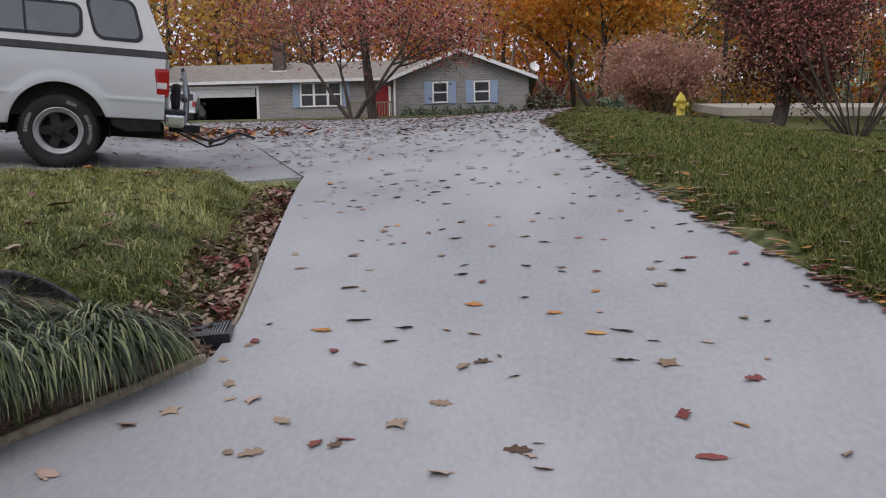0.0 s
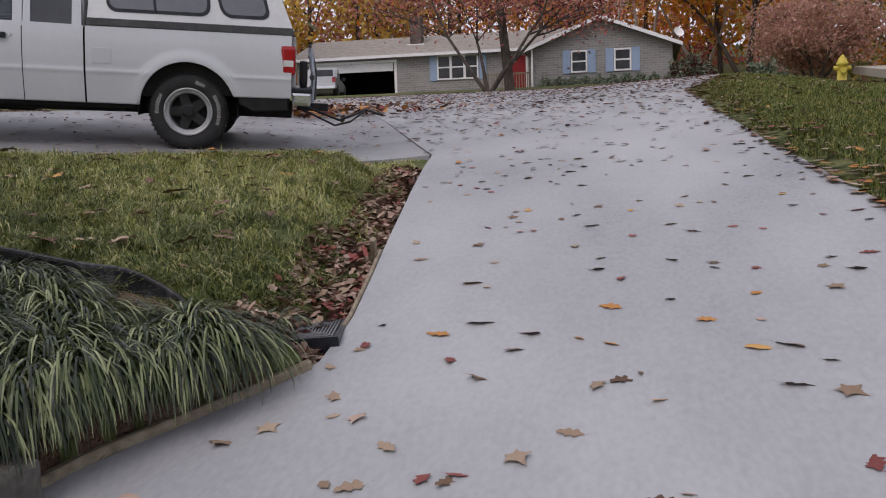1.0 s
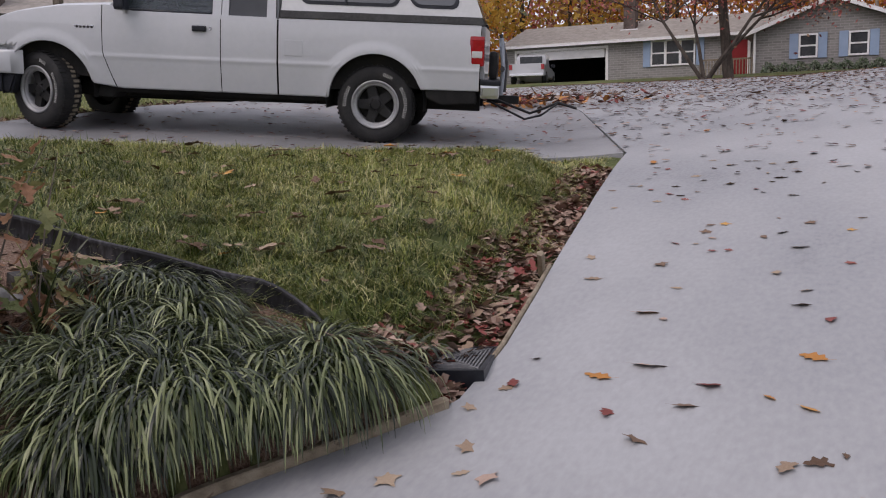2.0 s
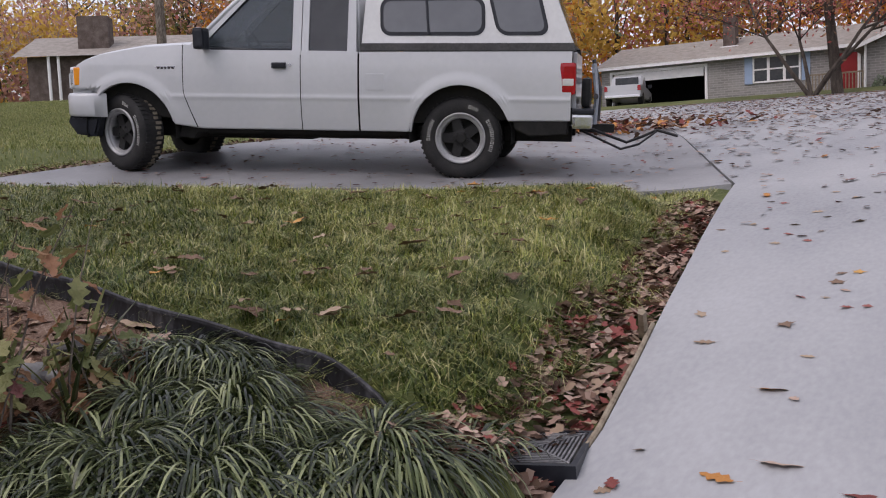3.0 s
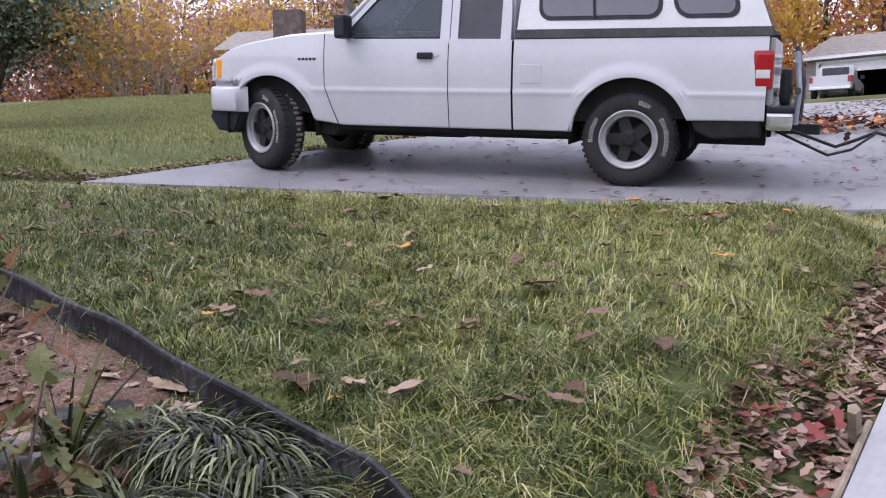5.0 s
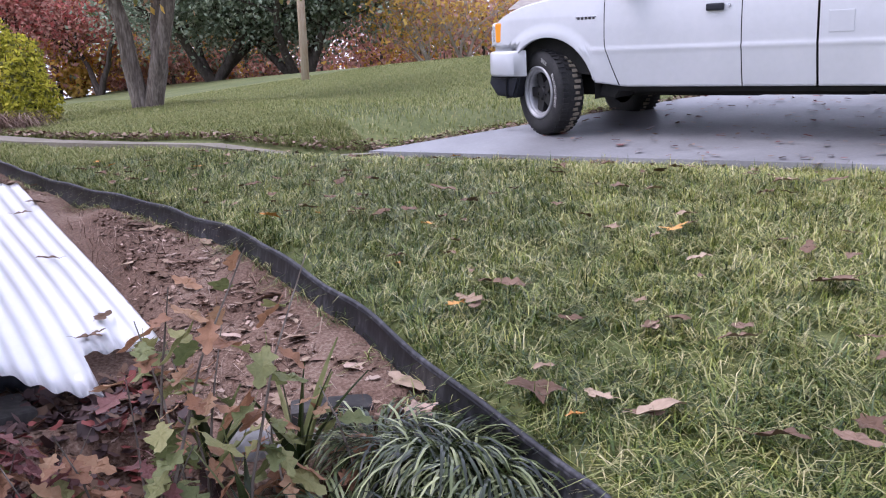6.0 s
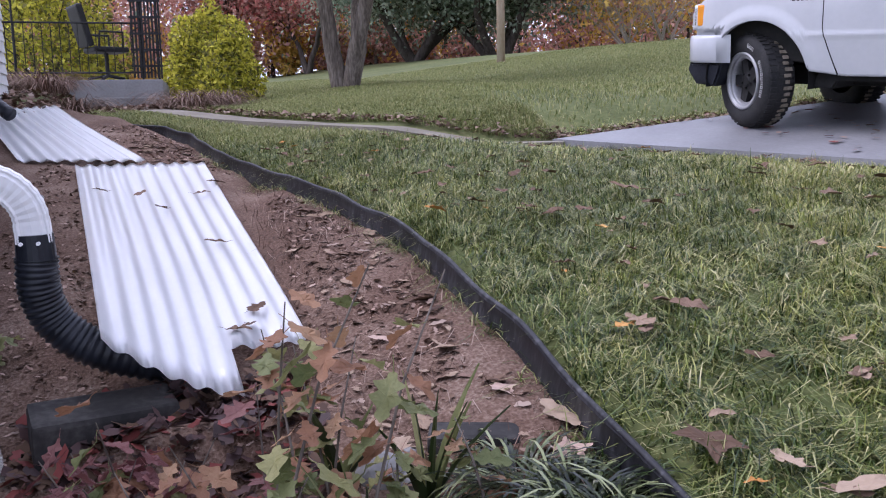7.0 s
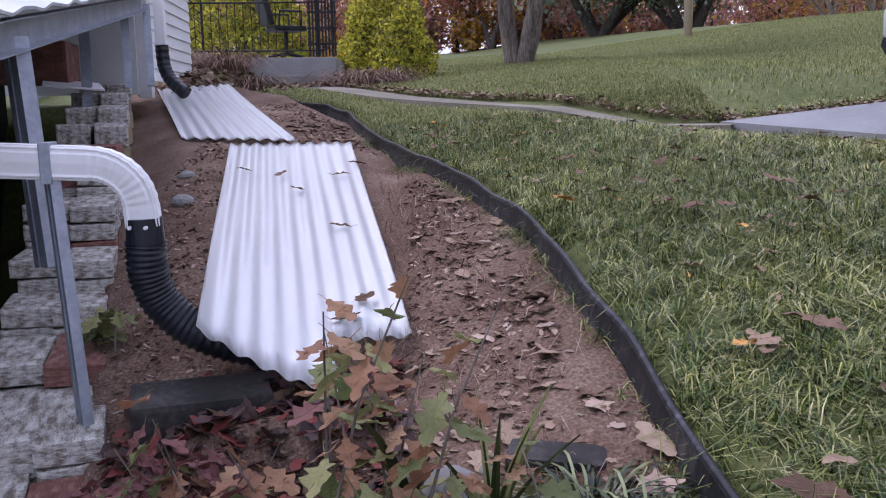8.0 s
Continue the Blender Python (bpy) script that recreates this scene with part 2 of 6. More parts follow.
def mesh_of(name, verts, faces, mats, idx=None, smooth=False):
    me = bpy.data.meshes.new(name)
    me.from_pydata([tuple(map(float, v)) for v in verts], [], [tuple(map(int, f)) for f in faces])
    for m in (mats if isinstance(mats, (list, tuple)) else [mats]):
        me.materials.append(m)
    if idx is not None:
        me.polygons.foreach_set("material_index", np.asarray(idx, dtype=np.int32))
    if smooth:
        me.polygons.foreach_set("use_smooth", np.ones(len(me.polygons), dtype=bool))
    me.update()
    return me


def quick_mesh(name, verts, quads, mats, idx=None, sides=4):
    """A large mesh from arrays: verts n x 3, faces k x sides."""
    me = bpy.data.meshes.new(name)
    verts = np.asarray(verts, dtype=np.float32)
    quads = np.asarray(quads, dtype=np.int32)
    me.vertices.add(len(verts))
    me.vertices.foreach_set("co", verts.ravel())
    me.loops.add(quads.size)
    me.loops.foreach_set("vertex_index", quads.ravel())
    me.polygons.add(len(quads))
    me.polygons.foreach_set("loop_start", np.arange(len(quads), dtype=np.int32) * sides)
    for m in (mats if isinstance(mats, (list, tuple)) else [mats]):
        me.materials.append(m)
    if idx is not None:
        me.polygons.foreach_set("material_index", np.asarray(idx, dtype=np.int32))
    me.update(calc_edges=True)
    me.validate()
    return me


def part(name, bm, material, parent, label="", smooth=False):
    me = bpy.data.meshes.new(name)
    if smooth:
        for f in bm.faces:
            f.smooth = True
    bm.to_mesh(me)
    bm.free()
    me.materials.append(material)
    ob = new(name, me)
    ob.parent = parent
    if label:
        tagged(ob, label)
    return ob


def holder(name, m, label, category, group="", kind=""):
    ob = new(name)
    ob.matrix_world = m
    return tagged(ob, label, category, group, kind)


def box(bm, lo, hi, bevel=0.0, m=None):
    """A bevelled box between two corners."""
    r = bmesh.ops.create_cube(bm, size=1.0)
    c = [(a + b) / 2 for a, b in zip(lo, hi)]
    s = [abs(b - a) for a, b in zip(lo, hi)]
    for v in r["verts"]:
        v.co = Vector((v.co.x * s[0] + c[0], v.co.y * s[1] + c[1], v.co.z * s[2] + c[2]))
        if m is not None:
            v.co = m @ v.co
    if bevel:
        es = list({e for v in r["verts"] for e in v.link_edges})
        bmesh.ops.bevel(bm, geom=es, offset=bevel, segments=2, affect="EDGES", profile=0.7)


def bx(lo, hi, bevel=0.0, m=None):
    bm = bmesh.new()
    box(bm, lo, hi, bevel, m)
    return bm


def tube(bm, pts, radii, sides=8, cap=True):
    """A tapered tube along points."""
    pts = [Vector(p) for p in pts]
    rings = []
    ref = Vector((0, 0, 1))
    for i, p in enumerate(pts):
        d = (pts[min(i + 1, len(pts) - 1)] - pts[max(i - 1, 0)]).normalized()
        if abs(d.dot(ref)) > 0.95:
            ref = Vector((1, 0, 0))
        u = d.cross(ref).normalized()
        w = d.cross(u).normalized()
        r = radii[i] if isinstance(radii, (list, tuple)) else radii
        rings.append([bm.verts.new(p + r * (math.cos(2 * math.pi * k / sides) * u + math.sin(2 * math.pi * k / sides) * w)) for k in range(sides)])
    for a, b in zip(rings, rings[1:]):
        for k in range(sides):
            bm.faces.new((a[k], a[(k + 1) % sides], b[(k + 1) % sides], b[k]))
    if cap:
        bm.faces.new(rings[0][::-1])
        bm.faces.new(rings[-1])


def tb(pts, radii, sides=8):
    bm = bmesh.new()
    tube(bm, pts, radii, sides)
    return bm


def lathe(bm, prof, sides=32, axis="y", m=None):
    """Turns (radius, along) pairs round an axis."""
    rings = []
    for r, a in prof:
        ring = []
        for k in range(sides):
            t = 2 * math.pi * k / sides
            p = Vector((r * math.cos(t), a, r * math.sin(t))) if axis == "y" else Vector((r * math.cos(t), r * math.sin(t), a))
            ring.append(bm.verts.new(m @ p if m is not None else p))
        rings.append(ring)
    for a, b in zip(rings, rings[1:]):
        for k in range(sides):
            bm.faces.new((a[k], a[(k + 1) % sides], b[(k + 1) % sides], b[k]))
    return bm


def prism(bm, outline, y0, y1, bevel=0.0):
    """An outline in x and z drawn out from y0 to y1."""
    a = [bm.verts.new((x, y0, z)) for x, z in outline]
    b = [bm.verts.new((x, y1, z)) for x, z in outline]
    n = len(a)
    fs = [bm.faces.new(a), bm.faces.new(b[::-1])]
    for i in range(n):
        fs.append(bm.faces.new((a[i], b[i], b[(i + 1) % n], a[(i + 1) % n])))
    bmesh.ops.recalc_face_normals(bm, faces=fs)
    if bevel:
        es = list({e for f in fs[:2] for e in f.edges})
        bmesh.ops.bevel(bm, geom=es, offset=bevel, segments=2, affect="EDGES")


def pr(outline, y0, y1, bevel=0.0):
    bm = bmesh.new()
    prism(bm, outline, y0, y1, bevel)
    return bm


def smoothstep(a, b, x):
    t = np.clip((x - a) / (b - a), 0, 1)
    return t * t * (3 - 2 * t)


# ---- the lie of the land ----
DRIVE_Y = (-8, 1, 5.1, 6.7, 8.4, 10, 14, 20, 27, 35, 45, 52, 70, 120)
DRIVE_Z = (-1.6, .1, .866, 1.17, 1.46, 1.69, 2.2, 2.78, 3.38, 3.85, 4.5, 4.85, 6.5, 16)
BED_X = (-40, -20, -12, -9, -7, -5.6, -4.4, -3.6, -3.0, -2.0, -1.3)
BED_Z = (3.6, 2.9, 2.45, 2.06, 1.78, 1.59, 1.39, 1.20, 1.15, .98, .86)
EDGE_X = (-11.2, -10.6, -9.6, -8.9, -8.18, -7.4, -5.8, -4.4, -3.25, -2.1, -1.57, -1.2)
EDGE_Y = (3.0, 3.28, 4.05, 4.30, 4.40, 4.54, 5.0, 5.23, 5.32, 5.345, 5.27, 5.2)
LEFT_Y = (-9, 3.6, 4.35, 4.56, 4.93, 5.25, 5.75, 6.4, 7.1, 8.0, 9.55, 10.3)
LEFT_X = (-1.9, -1.9, -1.80, -1.70, -1.42, -1.19, -1.20, -1.295, -1.41, -1.55, -1.80, -1.90)
RIGHT_Y = (-9, 5.4, 6.2, 7, 8, 9.4, 12.6, 15, 17, 23, 40)
RIGHT_X = (2.2, 1.72, 1.53, 1.36, 1.2, 1.02, .80, .72, .70, 1.6, 3.0)


def drive_z(x, y):
    return np.interp(y, DRIVE_Y, DRIVE_Z) + .05 * np.clip(x, -2, 2)


def lawn_z(x, y):
    f = .135 * np.clip(-1.9 - x, -1, 2.6) + .09 * np.clip(-4.5 - x, 0, 6.5) + .05 * np.clip(-11 - x, 0, 90)
    k = 1 - .5 * smoothstep(-2, -4.5, x)
    g = .15 * np.clip(y - 6.5, -1.6, 2) * k + .13 * np.clip(y - 10.5, 0, 18) + .03 * np.clip(y - 28.5, 0, 60)
    return 1.32 + f + g


def slab_z(x, y):
    return 1.772 - .108 * (x + 4.18) + .115 * (y - 9.89) - .06 * np.clip(y - 11, 0, 8)


def slab_top(x, y):
    """The slab, easing into the drive along their joint."""
    seam = -1.93 - (y - 10.3) * .41
    w = smoothstep(seam - .05, seam - 1.7, x)
    return drive_z(x, y) * (1 - w) + slab_z(x, y) * w


def in_bed(x, y):
    x, y = np.asarray(x, dtype=float), np.asarray(y, dtype=float)
    e = np.interp(x, EDGE_X, EDGE_Y)
    lx = np.interp(y, LEFT_Y, LEFT_X)
    return smoothstep(e + .02, e - .06, y) * smoothstep(lx - .02, lx - .08, x) * (x > -10.7) * (y > 3.9 + np.clip(x + 3.3, -9, 0) * .26)


def right_z(x, y):
    return drive_z(2, y) + .03 + .05 * np.clip(x - 1.8, 0, 1) - .13 * np.clip(x - 3, 0, 4) - smoothstep(9, 18, y) * (.10 * np.clip(x - 1.4, 0, 1.6) + .05 * np.clip(x - 3, 0, 4)) - .03 * np.clip(x - 7, 0, 60)


def bed_z(x, y):
    z = np.interp(x, BED_X, BED_Z) + .05 * np.clip(y - 4.6, -.6, .8)
    return z


def land(x, y):
    """Height of the ground sheet."""
    x, y = np.asarray(x, dtype=float), np.asarray(y, dtype=float)
    zd = drive_z(x, y)
    lx, rx = np.interp(y, LEFT_Y, LEFT_X), np.interp(y, RIGHT_Y, RIGHT_X)
    far = smoothstep(30, 46, y)
    zl = lawn_z(x, y)
    on_slab = smoothstep(-1.7, -.15, y - 10.3 - .507 * (x + 1.93)) * smoothstep(-9.0, -7.9, x) * (1 - smoothstep(18.6, 20.5, y))
    zl = zl * (1 - on_slab) + (slab_top(x, y) - .06) * on_slab
    w = smoothstep(lx - .12, lx - .62, x) * (1 - smoothstep(20, 34, y))
    zl = (zd - .03) * (1 - w) + zl * w
    edge = np.interp(x, EDGE_X, EDGE_Y)
    b = smoothstep(edge + .13, edge + .06, y) * (x < -1.25)
    near = smoothstep(edge - .45, edge + .02, y)
    zbed = bed_z(x, y) * (1 - near) + (lawn_z(x, edge + .2) - .10) * near
    wall_n = 3.80 + (x + 3.3) * .26
    zbed = zbed - .13 * smoothstep(wall_n + .5, wall_n, y) * (x > -9)
    sheet_v = smoothstep(3.7, 4.0, y + .25 * (x + 4.5) * (x < -4.5)) * smoothstep(4.85, 4.7, y) * smoothstep(-7, -6.6, x) * smoothstep(-3.3, -3.6, x)
    zbed = zbed - .06 * sheet_v
    zl = zl * (1 - b) + zbed * b
    pit = smoothstep(-3.45, -3.3, x) * smoothstep(-2.3, -2.6, x) * smoothstep(4.75, 4.55, y)
    zl = zl - .2 * pit * b
    wall_y = 3.56 + (x + 3.3) * .26
    under = smoothstep(wall_y + .28, wall_y + .10, y) * smoothstep(-9, -8.6, x) * smoothstep(-1.9, -2.2, x)
    zl = zl - .9 * under
    zl = zl * (1 - far) + zd * far
    zr = right_z(x, y)
    wr = smoothstep(rx + .02, rx + .5, x)
    zr = (zd - .03) * (1 - wr) + zr * wr
    z = np.where(x < lx - .1, zl, np.where(x > rx, zr, zd - .05))
    flat = smoothstep(44, 50, y) * (1 - smoothstep(58, 66, y)) * smoothstep(-34, -26, x) * (1 - smoothstep(4, 12, x))
    z = z * (1 - flat) + 4.85 * flat
    lot = smoothstep(17.9, 18.6, y) * (1 - smoothstep(44, 48, y)) * smoothstep(-34, -28, x) * (x < lx) * smoothstep(-12 - (y - 16) * 1.2, -9 - (y - 16) * 1.2, x)
    return z * (1 - lot) + (zd - .05) * lot


def grid_sheet(name, xs, ys, hz, material):
    X, Y = np.meshgrid(xs, ys, indexing="ij")
    Z = hz(X, Y)
    v = np.stack([X, Y, Z], -1).reshape(-1, 3)
    nx, ny = len(xs), len(ys)
    i = np.arange(nx - 1)[:, None] * ny + np.arange(ny - 1)[None, :]
    q = np.stack([i, i + ny, i + ny + 1, i + 1], -1).reshape(-1, 4)
    me = quick_mesh(name, v, q, material)
    me.polygons.foreach_set("use_smooth", np.ones(len(me.polygons), dtype=bool))
    return new(name, me)


gx = np.concatenate([np.linspace(-900, -120, 14), np.linspace(-110, -14, 50), np.linspace(-12, 4, 230), np.linspace(4.5, 60, 50), np.linspace(80, 900, 12)])
gy = np.concatenate([np.linspace(-700, -12, 12), np.linspace(-10, 2, 14), np.linspace(2.2, 12, 200), np.linspace(12.3, 60, 90), np.linspace(65, 900, 24)])
ground = tagged(grid_sheet("ground", gx, gy, lambda x, y: land(x, y) - .10 * in_bed(x, y), M["field"]), "sloping autumn lawn ground reaching to wooded hills", "ground", kind="structure")


def band(name, y_list, lefts, rights, hz, thick, material, nx=26):
    """A cast slab between two edges, with thickness."""
    V, Q = [], []
    for y, a, b in zip(y_list, lefts, rights):
        for k in range(nx):
            x = a + (b - a) * k / (nx - 1)
            V.append((x, y, float(hz(x, y))))
    n = len(y_list)
    base = len(V)
    V += [(x, y, z - thick) for x, y, z in V]
    for i in range(n - 1):
        for k in range(nx - 1):
            a = i * nx + k
            Q.append((a, a + 1, a + nx + 1, a + nx))
    rim = [i * nx for i in range(n)], [i * nx + nx - 1 for i in range(n)]
    for i in range(n - 1):
        Q.append((rim[0][i], rim[0][i + 1], rim[0][i + 1] + base, rim[0][i] + base))
        Q.append((rim[1][i + 1], rim[1][i], rim[1][i] + base, rim[1][i + 1] + base))
    for k in range(nx - 1):
        Q.append((k + 1, k, k + base, k + 1 + base))
        t = (n - 1) * nx + k
        Q.append((t, t + 1, t + 1 + base, t + base))
    return mesh_of(name, V, Q, material, smooth=False)


dy = list(np.arange(-8, 4.2, .8)) + list(np.arange(4.2, 10.3, .16)) + [10.3]
driveway = new("driveway", band("driveway", dy, np.interp(dy, LEFT_Y, LEFT_X), np.interp(dy, RIGHT_Y, RIGHT_X), drive_z, .12, M["concrete"]))
tagged(driveway, "pale broom-finished concrete driveway climbing to the road", "driveway", kind="structure")
dy2 = [10.3] + list(np.arange(10.7, 51.6, .7))
up = new("upper_driveway", band("upper_driveway", dy2, np.interp(dy2, (10.3, 18.2, 18.7, 20, 30, 46, 52), (-1.90, -5.2, -12, -16, -26, -30, -31)), np.interp(dy2, RIGHT_Y, RIGHT_X), lambda x, y: float(drive_z(x, y)) + .0, .12, M["concrete"], 40))
tagged(up, "leaf-strewn older concrete at the top of the drive", "driveway", kind="structure")

# parking slab beside the lawn and the narrow walk to the stoop
SA, SB, SC, SD = Vector((-1.93, 10.3, 0)), Vector((-7.90, 7.26, 0)), Vector((-7.2, 17.4, 0)), Vector((-5.2, 18.2, 0))


def patch(name, a, b, c, d, hz, thick, material, nu=30, nv=16):
    V, Q = [], []
    for i in range(nu):
        for j in range(nv):
            u, v = i / (nu - 1), j / (nv - 1)
            p = (a * (1 - u) + b * u) * (1 - v) + (d * (1 - u) + c * u) * v
            V.append((p.x, p.y, float(hz(p.x, p.y))))
    base = len(V)
    V += [(x, y, z - thick) for x, y, z in V]
    for i in range(nu - 1):
        for j in range(nv - 1):
            k = i * nv + j
            Q.append((k, k + 1, k + nv + 1, k + nv))
    loop = [i * nv for i in range(nu)] + [(nu - 1) * nv + j for j in range(1, nv)] + [i * nv + nv - 1 for i in range(nu - 2, -1, -1)] + [j for j in range(nv - 2, 0, -1)]
    for p, q in zip(loop, loop[1:] + loop[:1]):
        Q.append((p, q, q + base, p + base))
    return mesh_of(name, V, Q, material)


parking = tagged(new("parking_slab", patch("parking_slab", SA, SB, SC, SD, slab_top, .14, M["slab"])), "damp grey concrete parking slab beside the lawn", "parking slab", kind="structure")
walk_line = [(-7.75, 7.3), (-8.0, 6.75), (-8.5, 6.0), (-9.2, 5.35), (-10.2, 4.75), (-11.6, 4.1), (-13.5, 3.4)]
V, Q = [], []
for i, (x, y) in enumerate(walk_line):
    a = Vector(walk_line[max(i - 1, 0)]); b = Vector(walk_line[min(i + 1, len(walk_line) - 1)])
    d = (b - a).normalized(); nrm = Vector((-d.y, d.x))
    for s, dz in ((-.24, -.1), (-.24, 0), (.24, 0), (.24, -.1)):
        px, py = x + nrm.x * s, y + nrm.y * s
        V.append((px, py, float(land(x, y)) + .035 + (.02 if x > -9.0 else 0) + dz))
for i in range(len(walk_line) - 1):
    for k in range(3):
        a = i * 4 + k
        Q.append((a, a + 1, a + 5, a + 4))
tagged(new("sidewalk", mesh_of("sidewalk", V, Q, M["walk"])), "narrow concrete walk from the parking slab to the stoop", "sidewalk", kind="structure")

# dirt bed under the sheets
bx_s = np.linspace(-10.8, -1.35, 190)
Vb, Qb = [], []
NB = 44
for x in bx_s:
    top = float(np.interp(x, EDGE_X, EDGE_Y)) + .03
    low = 3.81 + (x + 3.3) * .26 if x < -2.3 else 4.07 + (x + 2.3) * -.3
    low = min(low, top - .1)
    for j in range(NB):
        y = low + (top - low) * j / (NB - 1)
        z = float(land(x, min(y, top - .02))) + .02 + .012 * noise.noise(Vector((x * 3, y * 3, 0))) + .012 * noise.noise(Vector((x * 11, y * 11, 4)))
        Vb.append((x, y, z))
for i in range(len(bx_s) - 1):
    for j in range(NB - 1):
        k = i * NB + j
        Qb.append((k, k + NB, k + NB + 1, k + 1))
tagged(new("dirt_bed", mesh_of("dirt_bed", Vb, Qb, M["dirt"], smooth=True)), "bare red dirt bed along the house wall", "dirt bed", kind="structure")

# black lawn edging: a wavy upright strip with a round top bead
ex = np.linspace(-11.0, -1.52, 170)
line = []
for x in ex:
    y = float(np.interp(x, EDGE_X, EDGE_Y)) + .007 * math.sin(x * 2.3) + .003 * math.sin(x * 7.7)
    y += .01 + .02 * math.exp(-((x + 3.45) / .22) ** 2)
    zt = float(land(x, y + .16)) + .018 + .006 * math.sin(x * 9)
    zt -= .13 * float(smoothstep(-2.1, -1.5, x))
    zb = min(float(land(x, y - .1)) - .03, zt - .06)
    line.append((x, y, zt, zb))
bm = bmesh.new()
prof = []
for i, (x, y, zt, zb) in enumerate(line):
    a = line[max(0, i - 1)]; b = line[min(len(line) - 1, i + 1)]
    d = Vector((b[0] - a[0], b[1] - a[1])).normalized(); n2 = Vector((d.y, -d.x))
    lean = .02
    sec = [(-.004, zb), (-.004 - lean * .5, (zt + zb) / 2), (-.004 - lean, zt - .02), (-.014 - lean, zt - .008), (-lean, zt), (.014 - lean, zt - .008), (.004 - lean, zt - .02), (.004 - lean * .5, (zt + zb) / 2), (.004, zb)]
    prof.append([bm.verts.new((x + n2.x * s, y + n2.y * s, z)) for s, z in sec])
for a, b in zip(prof, prof[1:]):
    for k in range(8):
        bm.faces.new((a[k], b[k], b[k + 1], a[k + 1]))
edging = part("lawn_edging", bm, M["edging"], None, "black plastic lawn edging strip, wavy, between lawn and dirt", True)
tagged(edging, category="lawn edging")
bm = bmesh.new()
tube(bm, [(x + .0, y + .018, zt - .004) for x, y, zt, zb in line], .0095, 8)
part("top_bead", bm, M["edging"], edging, "rounded top bead", True)

# timber board that edges the drive below the liriope, and the thin form board beside the litter


def board(name, pts, h, w, material, label):
    bm = bmesh.new()
    rows = []
    for i, (x, y) in enumerate(pts):
        a = Vector(pts[max(0, i - 1)]); b = Vector(pts[min(len(pts) - 1, i + 1)])
        d = (b - a).normalized(); nn = Vector((-d.y, d.x)) * w
        z = float(drive_z(x, y))
        q = .006
        sec = [(0, z - .06), (0, z + h - q), (q / w, z + h), (1 - q / w, z + h), (1, z + h - q), (1, z - .06)]
        rows.append([bm.verts.new((x + nn.x * s, y + nn.y * s, zz)) for s, zz in sec])
    for a, b in zip(rows, rows[1:]):
        for k in range(5):
            bm.faces.new((a[k], a[k + 1], b[k + 1], b[k]))
    bm.faces.new(rows[0][::-1]); bm.faces.new(rows[-1])
    return tagged(part(name, bm, material, None, label), category="board")


ys1 = list(np.arange(4.26, 5.3, .09))
board("edge_board", [(float(np.interp(y, LEFT_Y, LEFT_X)) - .005, y) for y in ys1], .034, .04, M["lumber"], "weathered timber board edging the concrete drive")
ys2 = list(np.arange(5.5, 6.85, .1))
board("form_board", [(float(np.interp(y, LEFT_Y, LEFT_X)) - .004, y) for y in ys2], .012, .02, M["lumber"], "thin bent timber form strip along the concrete")
bm = bmesh.new()
tube(bm, [(-1.36, 6.62, drive_z(-1.3, 6.6) + .12), (-1.39, 6.72, drive_z(-1.3, 6.7) - .02)], [.02, .022], 5)
tagged(part("wooden_stake", bm, M["lumber"], None, "split grey wooden stake beside the drive"), category="stake")

# drain box with slotted grate
dz0 = float(land(-1.42, 5.62)) - .005
drain = holder("drain_box", pose(-1.36, 5.60, dz0, 2, -3, 12), "square black plastic drain box with slotted grate", "drain box")
bm = bmesh.new()
for lo, hi in (((-.17, -.17, -.12), (-.15, .17, .03)), ((.15, -.17, -.12), (.17, .17, .03)), ((-.15, -.17, -.12), (.15, -.15, .03)), ((-.15, .15, -.12), (.15, .17, .03)), ((-.15, -.15, -.12), (.15, .15, -.1))):
    box(bm, lo, hi)
part("box_frame", bm, M["black_plastic"], drain)
bm = bmesh.new()
for i in range(4):
    rot = pose(0, 0, 0, 0, 0, 90 * i)
    for k in range(9):
        r = .018 + k * .0145
        box(bm, (r, -r + .004, .012), (r + .007, r - .004, .030), 0, rot)
    box(bm, (-.004, 0, .014), (.004, .205, .031), 0, pose(0, 0, 0, 0, 0, 90 * i + 45))
part("grate", bm, mat("grey_grate", [(.05, .05, .055), (.10, .10, .105), (.2, .2, .2)], .6, 0, 9, 60, 0), drain, "dusty slotted grate")

# concrete retaining block at the end of the board
bm = bmesh.new()
box(bm, (-.7, -.22, -.4), (0, .22, .06), .02)
rb = part("retaining_block", bm, M["wet_block"], None, "stained grey concrete block at the bed's low corner")
rb.matrix_world = pose(-1.72, 4.06, .735, 0, 0, -12)
tagged(rb, category="block")

# corrugated metal sheets lying on the dirt


